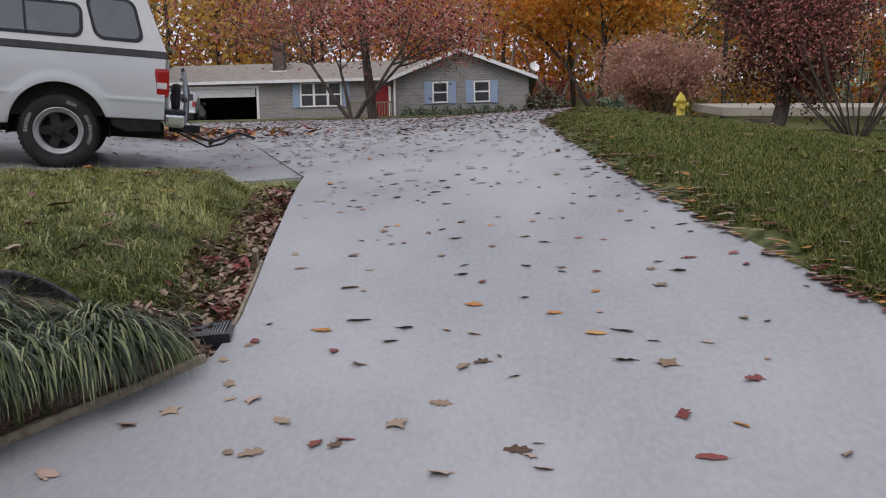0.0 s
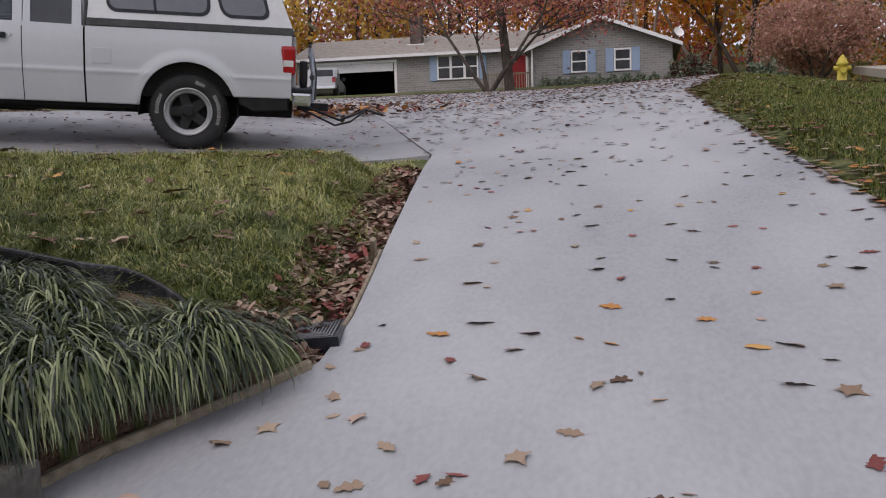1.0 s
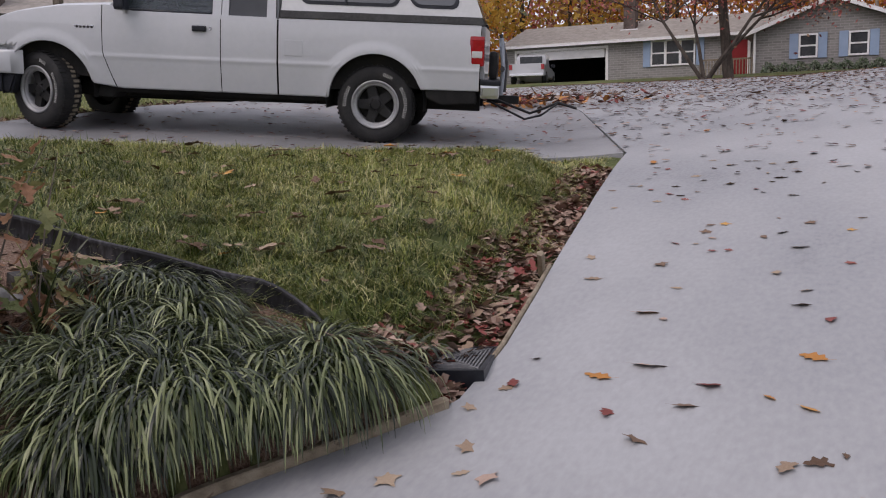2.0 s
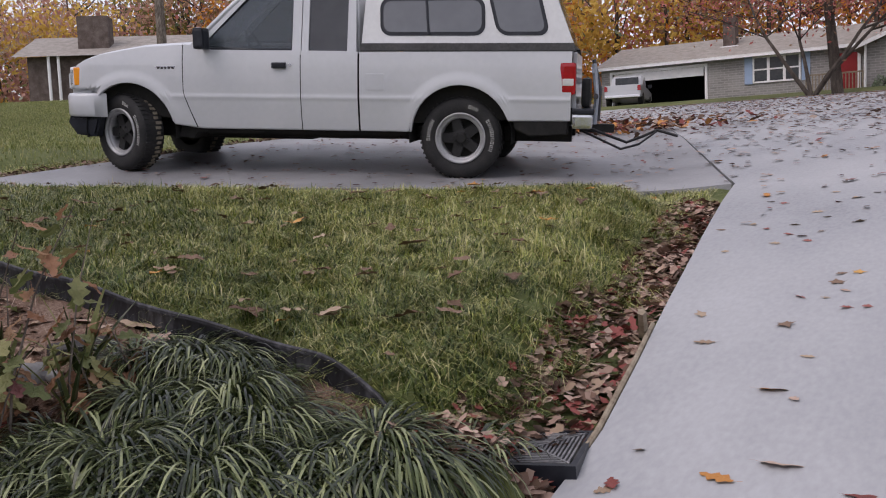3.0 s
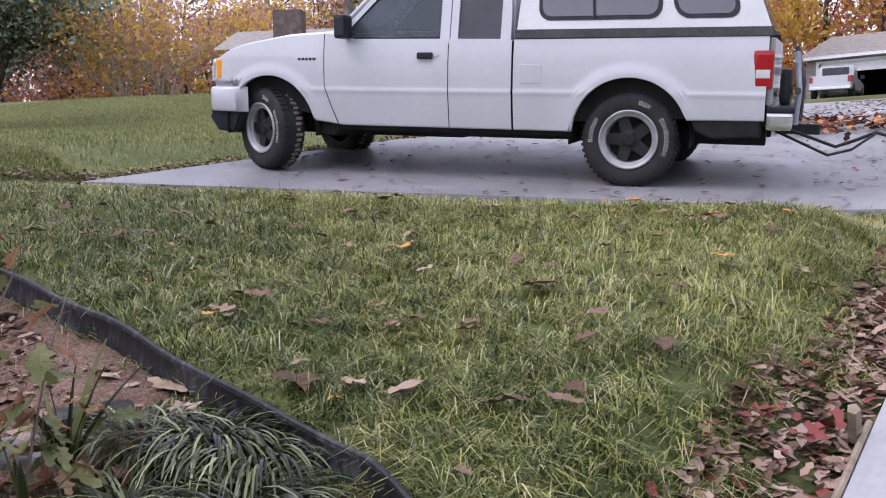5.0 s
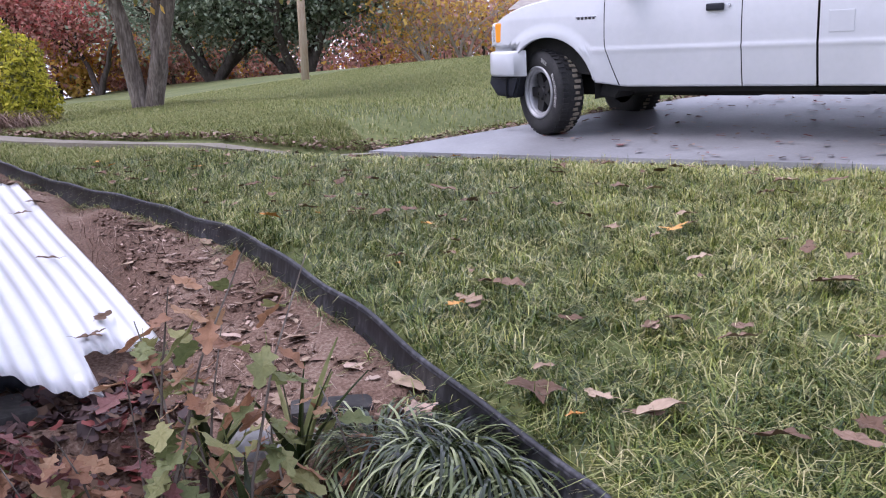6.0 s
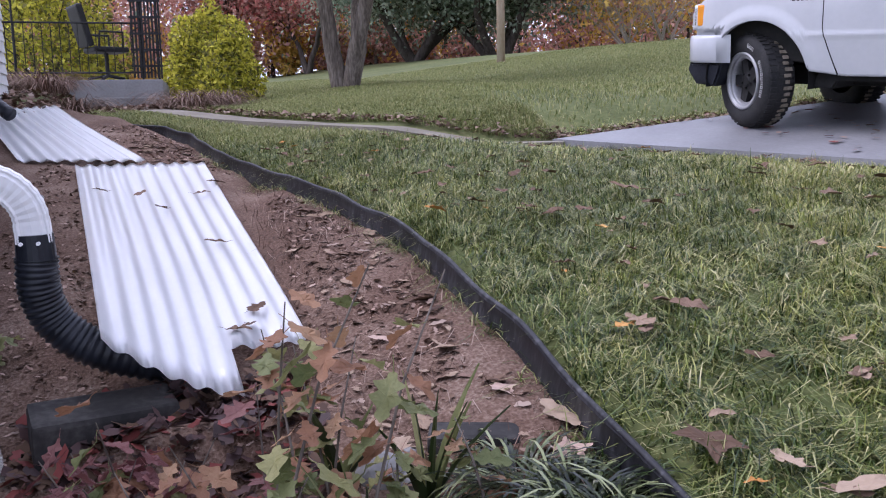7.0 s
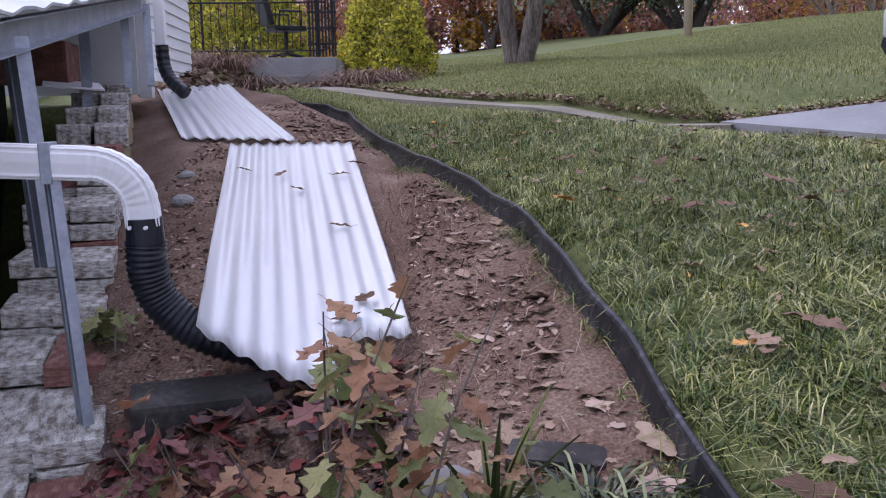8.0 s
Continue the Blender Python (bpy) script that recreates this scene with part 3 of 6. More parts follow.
def corrugated(name, fl, fr, br, bl, waves, label, notch=False):
    fl, fr, br, bl = map(Vector, (fl, fr, br, bl))
    nu, nv = waves * 8 + 1, 26
    bm = bmesh.new()
    g = []
    for i in range(nu):
        u = i / (nu - 1)
        row = []
        for j in range(nv):
            v = j / (nv - 1)
            p = (fl * (1 - u) + fr * u) * (1 - v) + (bl * (1 - u) + br * u) * v
            up_ = Vector((0, 0, 1))
            p = p + up_ * (.0085 * math.cos(u * waves * 2 * math.pi) + .008 * math.sin(v * 5 + u * 2) - (.14 * math.sin(math.pi * min(1, u * .85)) * (1 - v) ** 6 if notch else 0))
            row.append(bm.verts.new(p))
        g.append(row)
    for i in range(nu - 1):
        for j in range(nv - 1):
            if notch and .60 < i / (nu - 1) and j < 2:
                continue
            bm.faces.new((g[i][j], g[i + 1][j], g[i + 1][j + 1], g[i][j + 1]))
    bmesh.ops.solidify(bm, geom=bm.faces[:], thickness=.003)
    ob = part(name, bm, M["metal_sheet"], None, label, True)
    return tagged(ob, category="metal sheet")


corrugated("metal_sheet", (-3.53, 4.12, 1.43), (-3.59, 4.78, 1.30), (-6.84, 4.42, 1.80), (-6.98, 3.62, 1.81), 9, "white corrugated metal sheet lying on the dirt bed", True)
corrugated("metal_sheet", (-7.33, 3.22, 1.825), (-6.98, 4.06, 1.810), (-10.1, 3.06, 2.25), (-9.8, 2.44, 2.21), 8, "white corrugated metal sheet overlapping the other one")

# stepped brick wall along the pit
steps = holder("stepped_brick_wall", pose(0, 0, 0), "stepped low wall of flaking whitewashed bricks beside the pit", "brick wall", kind="structure")
rs = random.Random(5)
wall_steps = [(-2.5, .92), (-3.0, 1.02), (-3.5, 1.12), (-4.0, 1.20), (-4.45, 1.30), (-4.75, 1.43), (-5.15, 1.62), (-5.6, 1.74), (-6.1, 1.84), (-6.6, 1.95), (-7.2, 2.06), (-7.8, 2.16), (-8.4, 2.24)]
brick_bm = bmesh.new()
box(brick_bm, (-.5, -.5, -.5), (.5, .5, .5), .06)
brick_me = bpy.data.meshes.new("brick")
brick_bm.to_mesh(brick_me)
brick_bm.free()
brick_me.materials.append(M["brick"])
red_me = brick_me.copy(); red_me.materials.clear(); red_me.materials.append(M["redbrick"])
yel_me = brick_me.copy(); yel_me.materials.clear(); yel_me.materials.append(M["yellowblock"])
ang = math.degrees(math.atan2(-1.14, -3.58))
for i, (x, zt) in enumerate(wall_steps):
    yc = 3.84 + (x + 3.3) * .26 - .22
    nxt = wall_steps[i + 1][0] if i + 1 < len(wall_steps) else x - .6
    ln = x - nxt
    z = zt
    course = 0
    while z > zt - .62:
        h = .085 if i < 9 else .14
        for half in range(2):
            me = yel_me if (i >= 9 and course >= 1) else (red_me if rs.random() < .15 else brick_me)
            o = new("brick", me)
            o.parent = steps
            wdt = .2
            o.matrix_world = pose(x - ln / 2 + rs.uniform(-.01, .01), yc - .1 + half * .205 + rs.uniform(-.012, .012), z - h / 2, rs.uniform(-2, 2), rs.uniform(-2, 2), 15 + rs.uniform(-3, 3)) @ Matrix.Diagonal((ln * 1.02, wdt, h - .008, 1))
        z -= h
        course += 1
        if course > 5:
            break
# buried block below the pipe
rb2 = part("buried_block", bx((-.1, -.21, -.32), (.1, .21, .045), .02), M["dark_block"], None, "half-buried concrete block under the drain pipe")
rb2.matrix_world = pose(-3.64, 4.10, 1.17, 0, 6, 14)
tagged(rb2, category="block")

# lean-to over the pit: posts, beam, roof, back wall in a shade colour
lean = holder("lean_to", pose(0, 0, 0), "lean-to roof on galvanised steel posts over the basement pit", "lean-to")


def channel(name, p0, p1, w, parent, label=""):
    """A galvanised C-section between two points."""
    p0, p1 = Vector(p0), Vector(p1)
    q = (p1 - p0).to_track_quat("Z", "X").to_matrix().to_4x4()
    L = (p1 - p0).length
    bm = bmesh.new()
    a, d, e = w / 2, w * .3, .004
    sec = [(-a, d), (-a, -d), (-a * .3, -d), (-a * .3, -d + .006), (a * .3, -d + .006), (a * .3, -d), (a, -d), (a, d), (a - e, d), (a - e, -d + e + .006), (-a + e, -d + e + .006), (-a + e, d)]
    lo = [bm.verts.new((x, y, 0)) for x, y in sec]
    hi = [bm.verts.new((x, y, L)) for x, y in sec]
    for i in range(len(sec)):
        j = (i + 1) % len(sec)
        bm.faces.new((lo[i], lo[j], hi[j], hi[i]))
    bm.faces.new(lo[::-1])
    bm.faces.new(hi)
    ob = part(name, bm, M["galv"], parent, label)
    ob.matrix_world = Matrix.Translation(p0) @ q
    return ob


for top, bot in (((-4.57, 3.26, 2.33), (-4.5, 3.34, 1.45)), ((-7.55, 2.54, 2.68), (-7.45, 2.56, 2.05)), ((-8.33, 2.60, 2.80), (-8.26, 2.62, 2.2)), ((-8.96, 2.61, 2.9), (-8.88, 2.63, 2.22))):
    channel("post", bot, top, .1, lean)
channel("beam", (-2.6, 3.62, 2.10), (-9.1, 2.56, 2.93), .12, lean, "galvanised roof beam")
V, Q = [], []
for i in range(40):
    u = i / 39
    for j in range(2):
        x = -2.5 - 6.7 * u
        V.append((x, 3.68 - 1.08 * u - 2.2 * j, 2.17 + .86 * u + .45 * j + .012 * math.cos(i * 2.2)))
for i in range(39):
    Q.append((i * 2, i * 2 + 1, i * 2 + 3, i * 2 + 2))
roof_me = mesh_of("roof_sheet", V, Q, M["roof_sheet"])
ro = new("roof_sheet", roof_me)
ro.parent = lean
md = ro.modifiers.new("thick", "SOLIDIFY")
md.thickness = .012
# pit walls and floor are near-black: the shade is put into their colour
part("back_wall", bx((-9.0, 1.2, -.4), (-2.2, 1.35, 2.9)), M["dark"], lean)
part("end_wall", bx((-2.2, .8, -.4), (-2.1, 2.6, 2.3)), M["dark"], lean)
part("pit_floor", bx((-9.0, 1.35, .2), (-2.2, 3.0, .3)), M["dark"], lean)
crate = tagged(part("storage_crate", bx((-.3, -.25, 0), (.3, .25, .32), .02), M["redbrick"], None, "reddish wooden box standing under the lean-to"), category="crate")
crate.matrix_world = pose(-8.1, 2.0, 2.22, 0, 0, 10)
fb = tagged(part("loose_board", bx((-.45, -.2, 0), (.45, .2, .012), .002), M["trim"], None, "pale loose board laid on the low wall"), category="board")
fb.matrix_world = pose(-7.75, 2.36, 2.21, -5, 4, 20)

# downspout: white ribbed leader with elbow, black adapter, corrugated drain hose, strapped to a post
spout = holder("downspout", pose(0, 0, 0), "white ribbed downspout with elbow feeding a black corrugated drain hose", "downspout")


def ribbed(path, radii, squash, parent, name, material, ribs, depth, sides=20, label=""):
    pts = [Vector(p) for p in path]
    fine = []
    per = 14
    for i in range(len(pts) - 1):
        p0 = pts[max(i - 1, 0)]; p1 = pts[i]; p2 = pts[i + 1]; p3 = pts[min(i + 2, len(pts) - 1)]
        for k in range(per):
            t = k / per
            fine.append(.5 * ((2 * p1) + (p2 - p0) * t + (2 * p0 - 5 * p1 + 4 * p2 - p3) * t * t + (3 * p1 - p0 - 3 * p2 + p3) * t ** 3))
    fine.append(pts[-1])
    n = len(fine)
    rr = [radii * (1 + depth * math.cos(2 * math.pi * ribs * i / n)) for i in range(n)]
    bm = bmesh.new()
    tube(bm, fine, rr, sides)
    return part(name, bm, material, parent, label, True)


bm = bmesh.new()
rows = []
elb = [(-3.62, 2.2, 1.995), (-3.66, 2.9, 1.955), (-3.70, 3.4, 1.923), (-3.74, 3.70, 1.905), (-3.755, 3.775, 1.90)]
elb += [(-3.755 - .035 * k / 18, 3.775 + .14 * math.sin(math.pi / 2 * k / 18), 1.76 + .14 * math.cos(math.pi / 2 * k / 18)) for k in range(1, 19)]
elb += [(-3.792, 3.917, 1.735), (-3.794, 3.918, 1.70)]
for i, p in enumerate(elb):
    p = Vector(p)
    d = (Vector(elb[min(i + 1, len(elb) - 1)]) - Vector(elb[max(i - 1, 0)])).normalized()
    side = Vector((1, 0.08, 0)); side = (side - d * side.dot(d)).normalized(); upv = side.cross(d).normalized()
    crimp = .955 if 4 < i < 22 and i % 2 else 1.0
    sec = []
    for k in range(40):
        t = 2 * math.pi * k / 40
        c, w = math.cos(t), math.sin(t)
        a = math.copysign(abs(c) ** .35, c) * .036; b = math.copysign(abs(w) ** .35, w) * .05
        rib = 1 if (k % 4) < 2 else 0
        sec.append(bm.verts.new(p + side * (a * crimp * (1 + rib * .10)) + upv * (b * crimp * (1 + rib * .06))))
    rows.append(sec)
for a, b in zip(rows, rows[1:]):
    for k in range(40):
        bm.faces.new((a[k], a[(k + 1) % 40], b[(k + 1) % 40], b[k]))
part("leader", bm, M["white_metal"], spout, "white ribbed aluminium leader and elbow")
part("adapter", tb([(-3.794, 3.918, 1.725), (-3.796, 3.92, 1.63)], [.056, .060], 24), M["black_plastic"], spout, "black square-to-round adapter")
ribbed([(-3.796, 3.92, 1.65), (-3.80, 3.917, 1.58), (-3.81, 3.925, 1.51), (-3.82, 3.955, 1.44), (-3.82, 4.02, 1.375), (-3.82, 4.11, 1.325), (-3.84, 4.22, 1.285), (-3.86, 4.34, 1.26)], .062, 1, spout, "drain_hose", M["black_plastic"], 30, .075, 20, "black corrugated drain hose")
for z in (1.70,):
    for dx, dyy in ((.045, -.03), (.05, .02)):
        part("rivet", tb([(-3.794 + dx, 3.918 + dyy, z), (-3.794 + dx + .014, 3.918 + dyy, z)], .006, 8), M["white_metal"], spout)
channel("strap_post", (-3.64, 3.745, 1.10), (-3.735, 3.67, 1.86), .055, spout, "grey galvanised post carrying the strap")
part("strap", bx((-.045, -.016, -.062), (.045, .016, .062), .004), M["galv"], spout, "galvanised strap").matrix_world = pose(-3.735, 3.665, 1.905, 0, 0, 4)

# near house corner: lapped siding, corner trim, second downspout
hw = holder("house_wall", pose(0, 0, 0), "white lap-sided house wall with corner trim", "house wall", kind="structure")
for k in range(14):
    z = 2.28 + k * .12
    bm = bmesh.new()
    prism(bm, [(0, z), (0, z + .125), (.006, z + .125), (.022, z)], 0, 1)
    o = part("siding_board", bm, M["siding"], hw)
    o.matrix_world = Matrix(((0, -2.6, 0, -9.35), (1, -.3, 0, 2.45), (0, 0, 1, 0), (0, 0, 0, 1)))
part("corner_trim", bx((-9.38, 2.42, 2.12), (-9.27, 2.53, 4.0), .004), M["trim"], hw)
part("front_boards", bx((-9.28, 1.0, 2.15), (-9.24, 2.42, 4.0)), M["siding"], hw)
part("foundation", bx((-13.7, 1.25, 1.8), (-9.4, 1.35, 2.3)), M["galv"], hw)
ds2 = holder("downspout", pose(0, 0, 0), "white downspout with black flexible elbow at the house corner", "downspout")
part("leader", bx((-9.30, 2.60, 2.56), (-9.22, 2.69, 4.0), .01), M["white_metal"], ds2)
ribbed([(-9.26, 2.645, 2.58), (-9.25, 2.66, 2.4), (-9.22, 2.72, 2.27), (-9.1, 2.86, 2.16)], .06, 1, ds2, "elbow", M["black_plastic"], 10, .04, 12, "black flexible elbow")

# stoop with wrought iron, chair and steps
stoop = holder("stoop", pose(0, 0, 0), "grey concrete stoop with one step and black iron railing", "stoop", kind="structure")
part("slab", bx((-17.2, .2, 2.25), (-14.0, 3.9, 2.68), .02), M["old_concrete"], stoop)
part("step", bx((-14.0, 2.85, 2.1), (-13.5, 3.8, 2.42), .02), M["old_concrete"], stoop)
for y in (0.9, 1.9, 3.75):
    bm = bmesh.new()
    for a in (-.11, .11):
        tube(bm, [(-14.12, y + a, 2.68), (-14.12, y + a, 5.0)], .014, 6)
    for k in range(16):
        z = 2.75 + k * .14
        tube(bm, [(-14.12, y - .1, z), (-14.12, y, z + .09), (-14.12, y + .1, z)], .008, 5)
    part("iron_column", bm, M["black_metal"], stoop)
for y0, y1 in ((.9, 3.75),):
    for z in (2.78, 3.45):
        part("rail", tb([(-14.12, y0, z), (-14.12, y1, z)], .014, 6), M["black_metal"], stoop)
for k in range(24):
    y = 1.0 + k * .114
    if y < 3.66:
        part("baluster", tb([(-14.12, y, 2.78), (-14.12, y, 3.45)], .006, 5), M["black_metal"], stoop)
for k in range(9):
    part("lattice_bar", bx((-14.1, 3.52 + k * .045, 2.7), (-14.07, 3.545 + k * .045, 4.6)), M["black_metal"], stoop)
for k in range(8):
    part("lattice_bar", bx((-14.068, 3.5, 2.85 + k * .22), (-14.05, 3.92, 2.88 + k * .22)), M["black_metal"], stoop)
chair = holder("office_chair", pose(-14.9, 3.1, 2.68, 0, 0, 205), "black swivel office chair standing on the stoop", "chair")
part("seat", bx((-.25, -.25, .42), (.25, .25, .5), .035), M["black_metal"], chair)
bk = part("backrest", bx((-.23, -.04, 0), (.23, .05, .6), .035), M["black_metal"], chair)
bk.matrix_basis = pose(0, .27, .5, -14, 0, 0)
part("gas_column", tb([(0, 0, .1), (0, 0, .42)], .03, 10), M["black_metal"], chair)
for s in (-1, 1):
    part("armrest", tb([(s * .28, .2, .45), (s * .3, .18, .7), (s * .3, -.15, .7), (s * .27, -.15, .48)], .018, 6), M["black_metal"], chair)
for k in range(5):
    a = 2 * math.pi * k / 5
    part("leg", tb([(0, 0, .1), (.28 * math.cos(a), .28 * math.sin(a), .05)], [.025, .015], 6), M["black_metal"], chair)

# ---- the pickup on the slab ----
FWD = Vector((-.92513, -.37444, .06272)).normalized()
LEFT = Vector((.36858, -.92541, -.08817)).normalized()
LEFT = (LEFT - FWD * LEFT.dot(FWD)).normalized()
UPV = FWD.cross(LEFT)
TR = Matrix((FWD, LEFT, UPV)).transposed().to_4x4()
TR.translation = Vector((-4.430, 10.500, 1.840))
AXLES = (0.0, 3.18)
ARCHES = (0.0, 3.09)


def truck_side_x():
    return sorted(set([round(v, 4) for v in list(np.linspace(-.95, 3.72, 90)) + [.435 * math.cos(a) for a in np.linspace(0, math.pi, 25)] + [3.09 + .44 * math.cos(a) for a in np.linspace(0, math.pi, 25)]]))


def body_top(x):
    return float(np.interp(x, (-.95, 1.0, 2.25, 2.50, 2.94, 3.35, 3.53, 3.64, 3.74), (1.075, 1.07, 1.085, 1.135, 1.112, 1.045, .992, .94, .86)))


def body_low(x):
    z = float(np.interp(x, (-.95, -.44, .43, .90, 2.5, 2.66, 3.5, 3.74), (.495, .49, .385, .385, .385, .42, .50, .50)))
    for c in ARCHES:
        d = abs(x - c)
        if d < .435:
            z = max(z, .355 + math.sqrt(max(.435 ** 2 - d * d, 0)))
    return z


def body_half(x, z):
    w = .87 - .012 * ((z - .75) / .3) ** 2
    if z > .95:
        w -= .16 * (z - .95) ** 2 + .10 * (z - .95) * (1 if x > 2.6 else .25)
    w -= .10 * max(0, (x - 3.2) / .55) ** 2.4 * (1 if x > 3.2 else 0)
    for c in ARCHES:
        d = math.hypot(x - c, z - .355)
        if .40 < d < .56:
            w += .014 * smoothstep(.56, .46, d)
    w += .007 * math.exp(-((z - .672) / .014) ** 2)
    if z < .66:
        w -= .07 * (.66 - z)
    if x > 3.36 and z < .73:
        w -= .05 * float(smoothstep(3.36, 3.46, x))
    return float(w)


def build_truck():
    t = holder("pickup_truck", TR, "white extended-cab pickup with a grey topper, parked on the slab", "pickup truck")
    xs = truck_side_x()
    rows = 44
    seams = (-.95, .90, 1.43, 2.545, 3.74)
    names = ("bed_side", "rear_door", "front_door", "front_fender")
    for s in (1, -1):
        for a, b, nm in zip(seams, seams[1:], names):
            bm = bmesh.new()
            g = []
            use = [a + (.008 if a == .90 else .004)] + [x for x in xs if a + .006 < x < b - .006] + [b - (.008 if b == .90 else .004)]
            for x in use:
                lo, hi = body_low(x), body_top(x)
                col = []
                for k in range(rows):
                    z = lo + (hi - lo) * k / (rows - 1)
                    xx = x
                    if nm in ("front_door", "front_fender"):
                        near = max(0, 1 - (x - 2.545) / .12) if x > 2.545 else max(0, 1 - (2.545 - x) / .4)
                        xx = x - .42 * max(0, .72 - z) ** 1.15 * near
                    col.append(bm.verts.new((xx, s * body_half(x, z), z)))
                inner = bm.verts.new((x, s * (body_half(x, lo) - .05), lo + .005))
                g.append([inner] + col)
            for c0, c1 in zip(g, g[1:]):
                for k in range(rows):
                    f = (c0[k], c0[k + 1], c1[k + 1], c1[k])
                    bm.faces.new(f if s > 0 else f[::-1])
            part(nm, bm, M["truck"], t, smooth=True)
    # dark gaps behind the panel seams, floor and inner body
    part("inner_body", pr([(-.92, .52), (-.92, 1.06), (2.3, 1.06), (3.2, 1.0), (3.5, .88), (3.5, .56), (2.6, .46), (1.5, .41)], -.76, .76), M["under"], t)
    for c in ARCHES:
        bm = bmesh.new()
        for s in (1, -1):
            g = []
            for a in np.linspace(-.15, math.pi + .15, 22):
                x, z = c + .45 * math.cos(a), .355 + .45 * math.sin(a)
                g.append([bm.verts.new((x, s * .86, z)), bm.verts.new((x, s * .45, z))])
            for p, q in zip(g, g[1:]):
                bm.faces.new((p[0], q[0], q[1], p[1]))
            fan = [q[1] for q in g]
            bm.faces.new(fan)
        part("wheel_well", bm, M["under"], t)
    # hood, from cowl to nose
    bm = bmesh.new()
    g = []
    for x in np.linspace(2.45, 3.72, 16):
        zt = body_top(x) - .002
        half = body_half(x, zt)
        g.append([bm.verts.new((x, half * math.sin(a), zt + .055 * math.cos(a) ** 1.0 - .0)) for a in np.linspace(-math.pi / 2, math.pi / 2, 13)])
    for a, b in zip(g, g[1:]):
        for k in range(12):
            bm.faces.new((a[k], b[k], b[k + 1], a[k + 1]))
    part("hood", bm, M["truck"], t, smooth=True)
    # grille panel and bumpers
    part("grille", bx((3.60, -.58, .69), (3.72, .58, .91), .02), M["black_metal"], t)
    for s in (1, -1):
        part("headlight", bx((3.55, s * .60, .755), (3.715, s * .795, .935), .03), M["chrome"], t, "clear headlight")
        part("side_marker", bx((3.565, s * .77, .765), (3.66, s * .822, .93), .015), M["amber"], t, "amber side marker")
    bm = bmesh.new()
    g = []
    plan = [(3.43, .885), (3.52, .89), (3.60, .885), (3.67, .865), (3.73, .82), (3.775, .74), (3.80, .6), (3.82, .4), (3.83, .2), (3.83, 0)]
    for x, y in plan + [(x, -y) for x, y in plan[-2::-1]]:
        k = 1 - .012 / max(.2, abs(y)) if abs(y) > .5 else 1.0
        g.append([bm.verts.new((x - .10, y * .94, .475)), bm.verts.new((x - .006, y * k, .478)), bm.verts.new((x, y, .50)), bm.verts.new((x, y, .665)), bm.verts.new((x - .008, y * k, .688)), bm.verts.new((x - .10, y * .94, .692))])
    for a, b in zip(g, g[1:]):
        for k in range(5):
            bm.faces.new((a[k], b[k], b[k + 1], a[k + 1]))
    bm.faces.new(g[0]); bm.faces.new(g[-1][::-1])
    part("front_bumper", bm, M["truck"], t, smooth=True)
    part("front_valance", pr([(3.40, .48), (3.72, .48), (3.74, .42), (3.66, .31), (3.47, .29), (3.44, .36)], -.84, .84, .02), M["black_plastic"], t)
    part("rocker", pr([(.46, .40), (2.62, .40), (2.66, .30), (2.50, .29), (2.46, .345), (.46, .345)], -.78, .78, .01), M["under"], t)
    part("rear_valance", pr([(-.44, .52), (-.92, .52), (-.92, .38), (-.60, .36), (-.47, .42)], -.84, .84, .01), M["under"], t)
    bmb = bx((-1.13, -.84, .43), (-.955, .84, .56), .03)
    part("rear_bumper", bmb, M["chrome"], t, "chrome and black step bumper")
    part("bumper_pad", bx((-1.145, -.85, .55), (-.955, .85, .60), .015), M["black_plastic"], t)
    part("tailgate", bx((-.985, -.74, .60), (-.945, .74, 1.07), .012), M["truck"], t)
    part("hitch", bx((-1.32, -.04, .36), (-1.0, .04, .44), .008), M["black_metal"], t)
    for s in (1, -1):
        tl = part("taillight", bx((-.985, s * .73, .712), (-.845, s * .872, .985), .035), M["red_lens"], t, "red taillight")
        part("reverse_lens", bx((-.965, s * .75, .79), (-.87, s * .8745, .85), .008), M["letter"], tl, "clear reversing lens")
    # cab greenhouse
    
    def gh(x, z, s):
        return s * (.815 - .186 * (z - 1.08))
    bm = bmesh.new()
    top = [(.94, 1.60), (1.05, 1.66), (1.65, 1.69), (1.90, 1.655)]
    g = [[bm.verts.new((x, gh(x, z, 1) * math.sin(a), z + .03 * math.cos(a))) for a in np.linspace(-math.pi / 2, math.pi / 2, 11)] for x, z in top]
    for a, b in zip(g, g[1:]):
        for k in range(10):
            bm.faces.new((a[k], b[k], b[k + 1], a[k + 1]))
    part("roof", bm, M["truck"], t, smooth=True)
    for s in (1, -1):
        def bar(pts, w=.05, nm="pillar", ma=M["truck"]):
            bm = bmesh.new()
            p = [Vector((x, gh(x, z, s), z)) for x, z in pts]
            tube(bm, p, w / 2, 8)
            return part(nm, bm, ma, t, smooth=True)
        def plate(nm, pts, ma=M["truck"], off=.0, thick=.03):
            bm = bmesh.new()
            f = bm.faces.new([bm.verts.new((x, gh(x, z, s) + s * off, z)) for x, z in pts])
            ret = bmesh.ops.extrude_face_region(bm, geom=[f])
            for v in ret["geom"]:
                if isinstance(v, bmesh.types.BMVert):
                    v.co.y -= s * thick
            bmesh.ops.recalc_face_normals(bm, faces=bm.faces[:])
            return part(nm, bm, ma, t)
        bar([(1.90, 1.655), (2.18, 1.40), (2.50, 1.09)], .05)
        plate("pillar", [(1.83, 1.66), (1.90, 1.665), (2.52, 1.075), (2.42, 1.075)], off=.012)
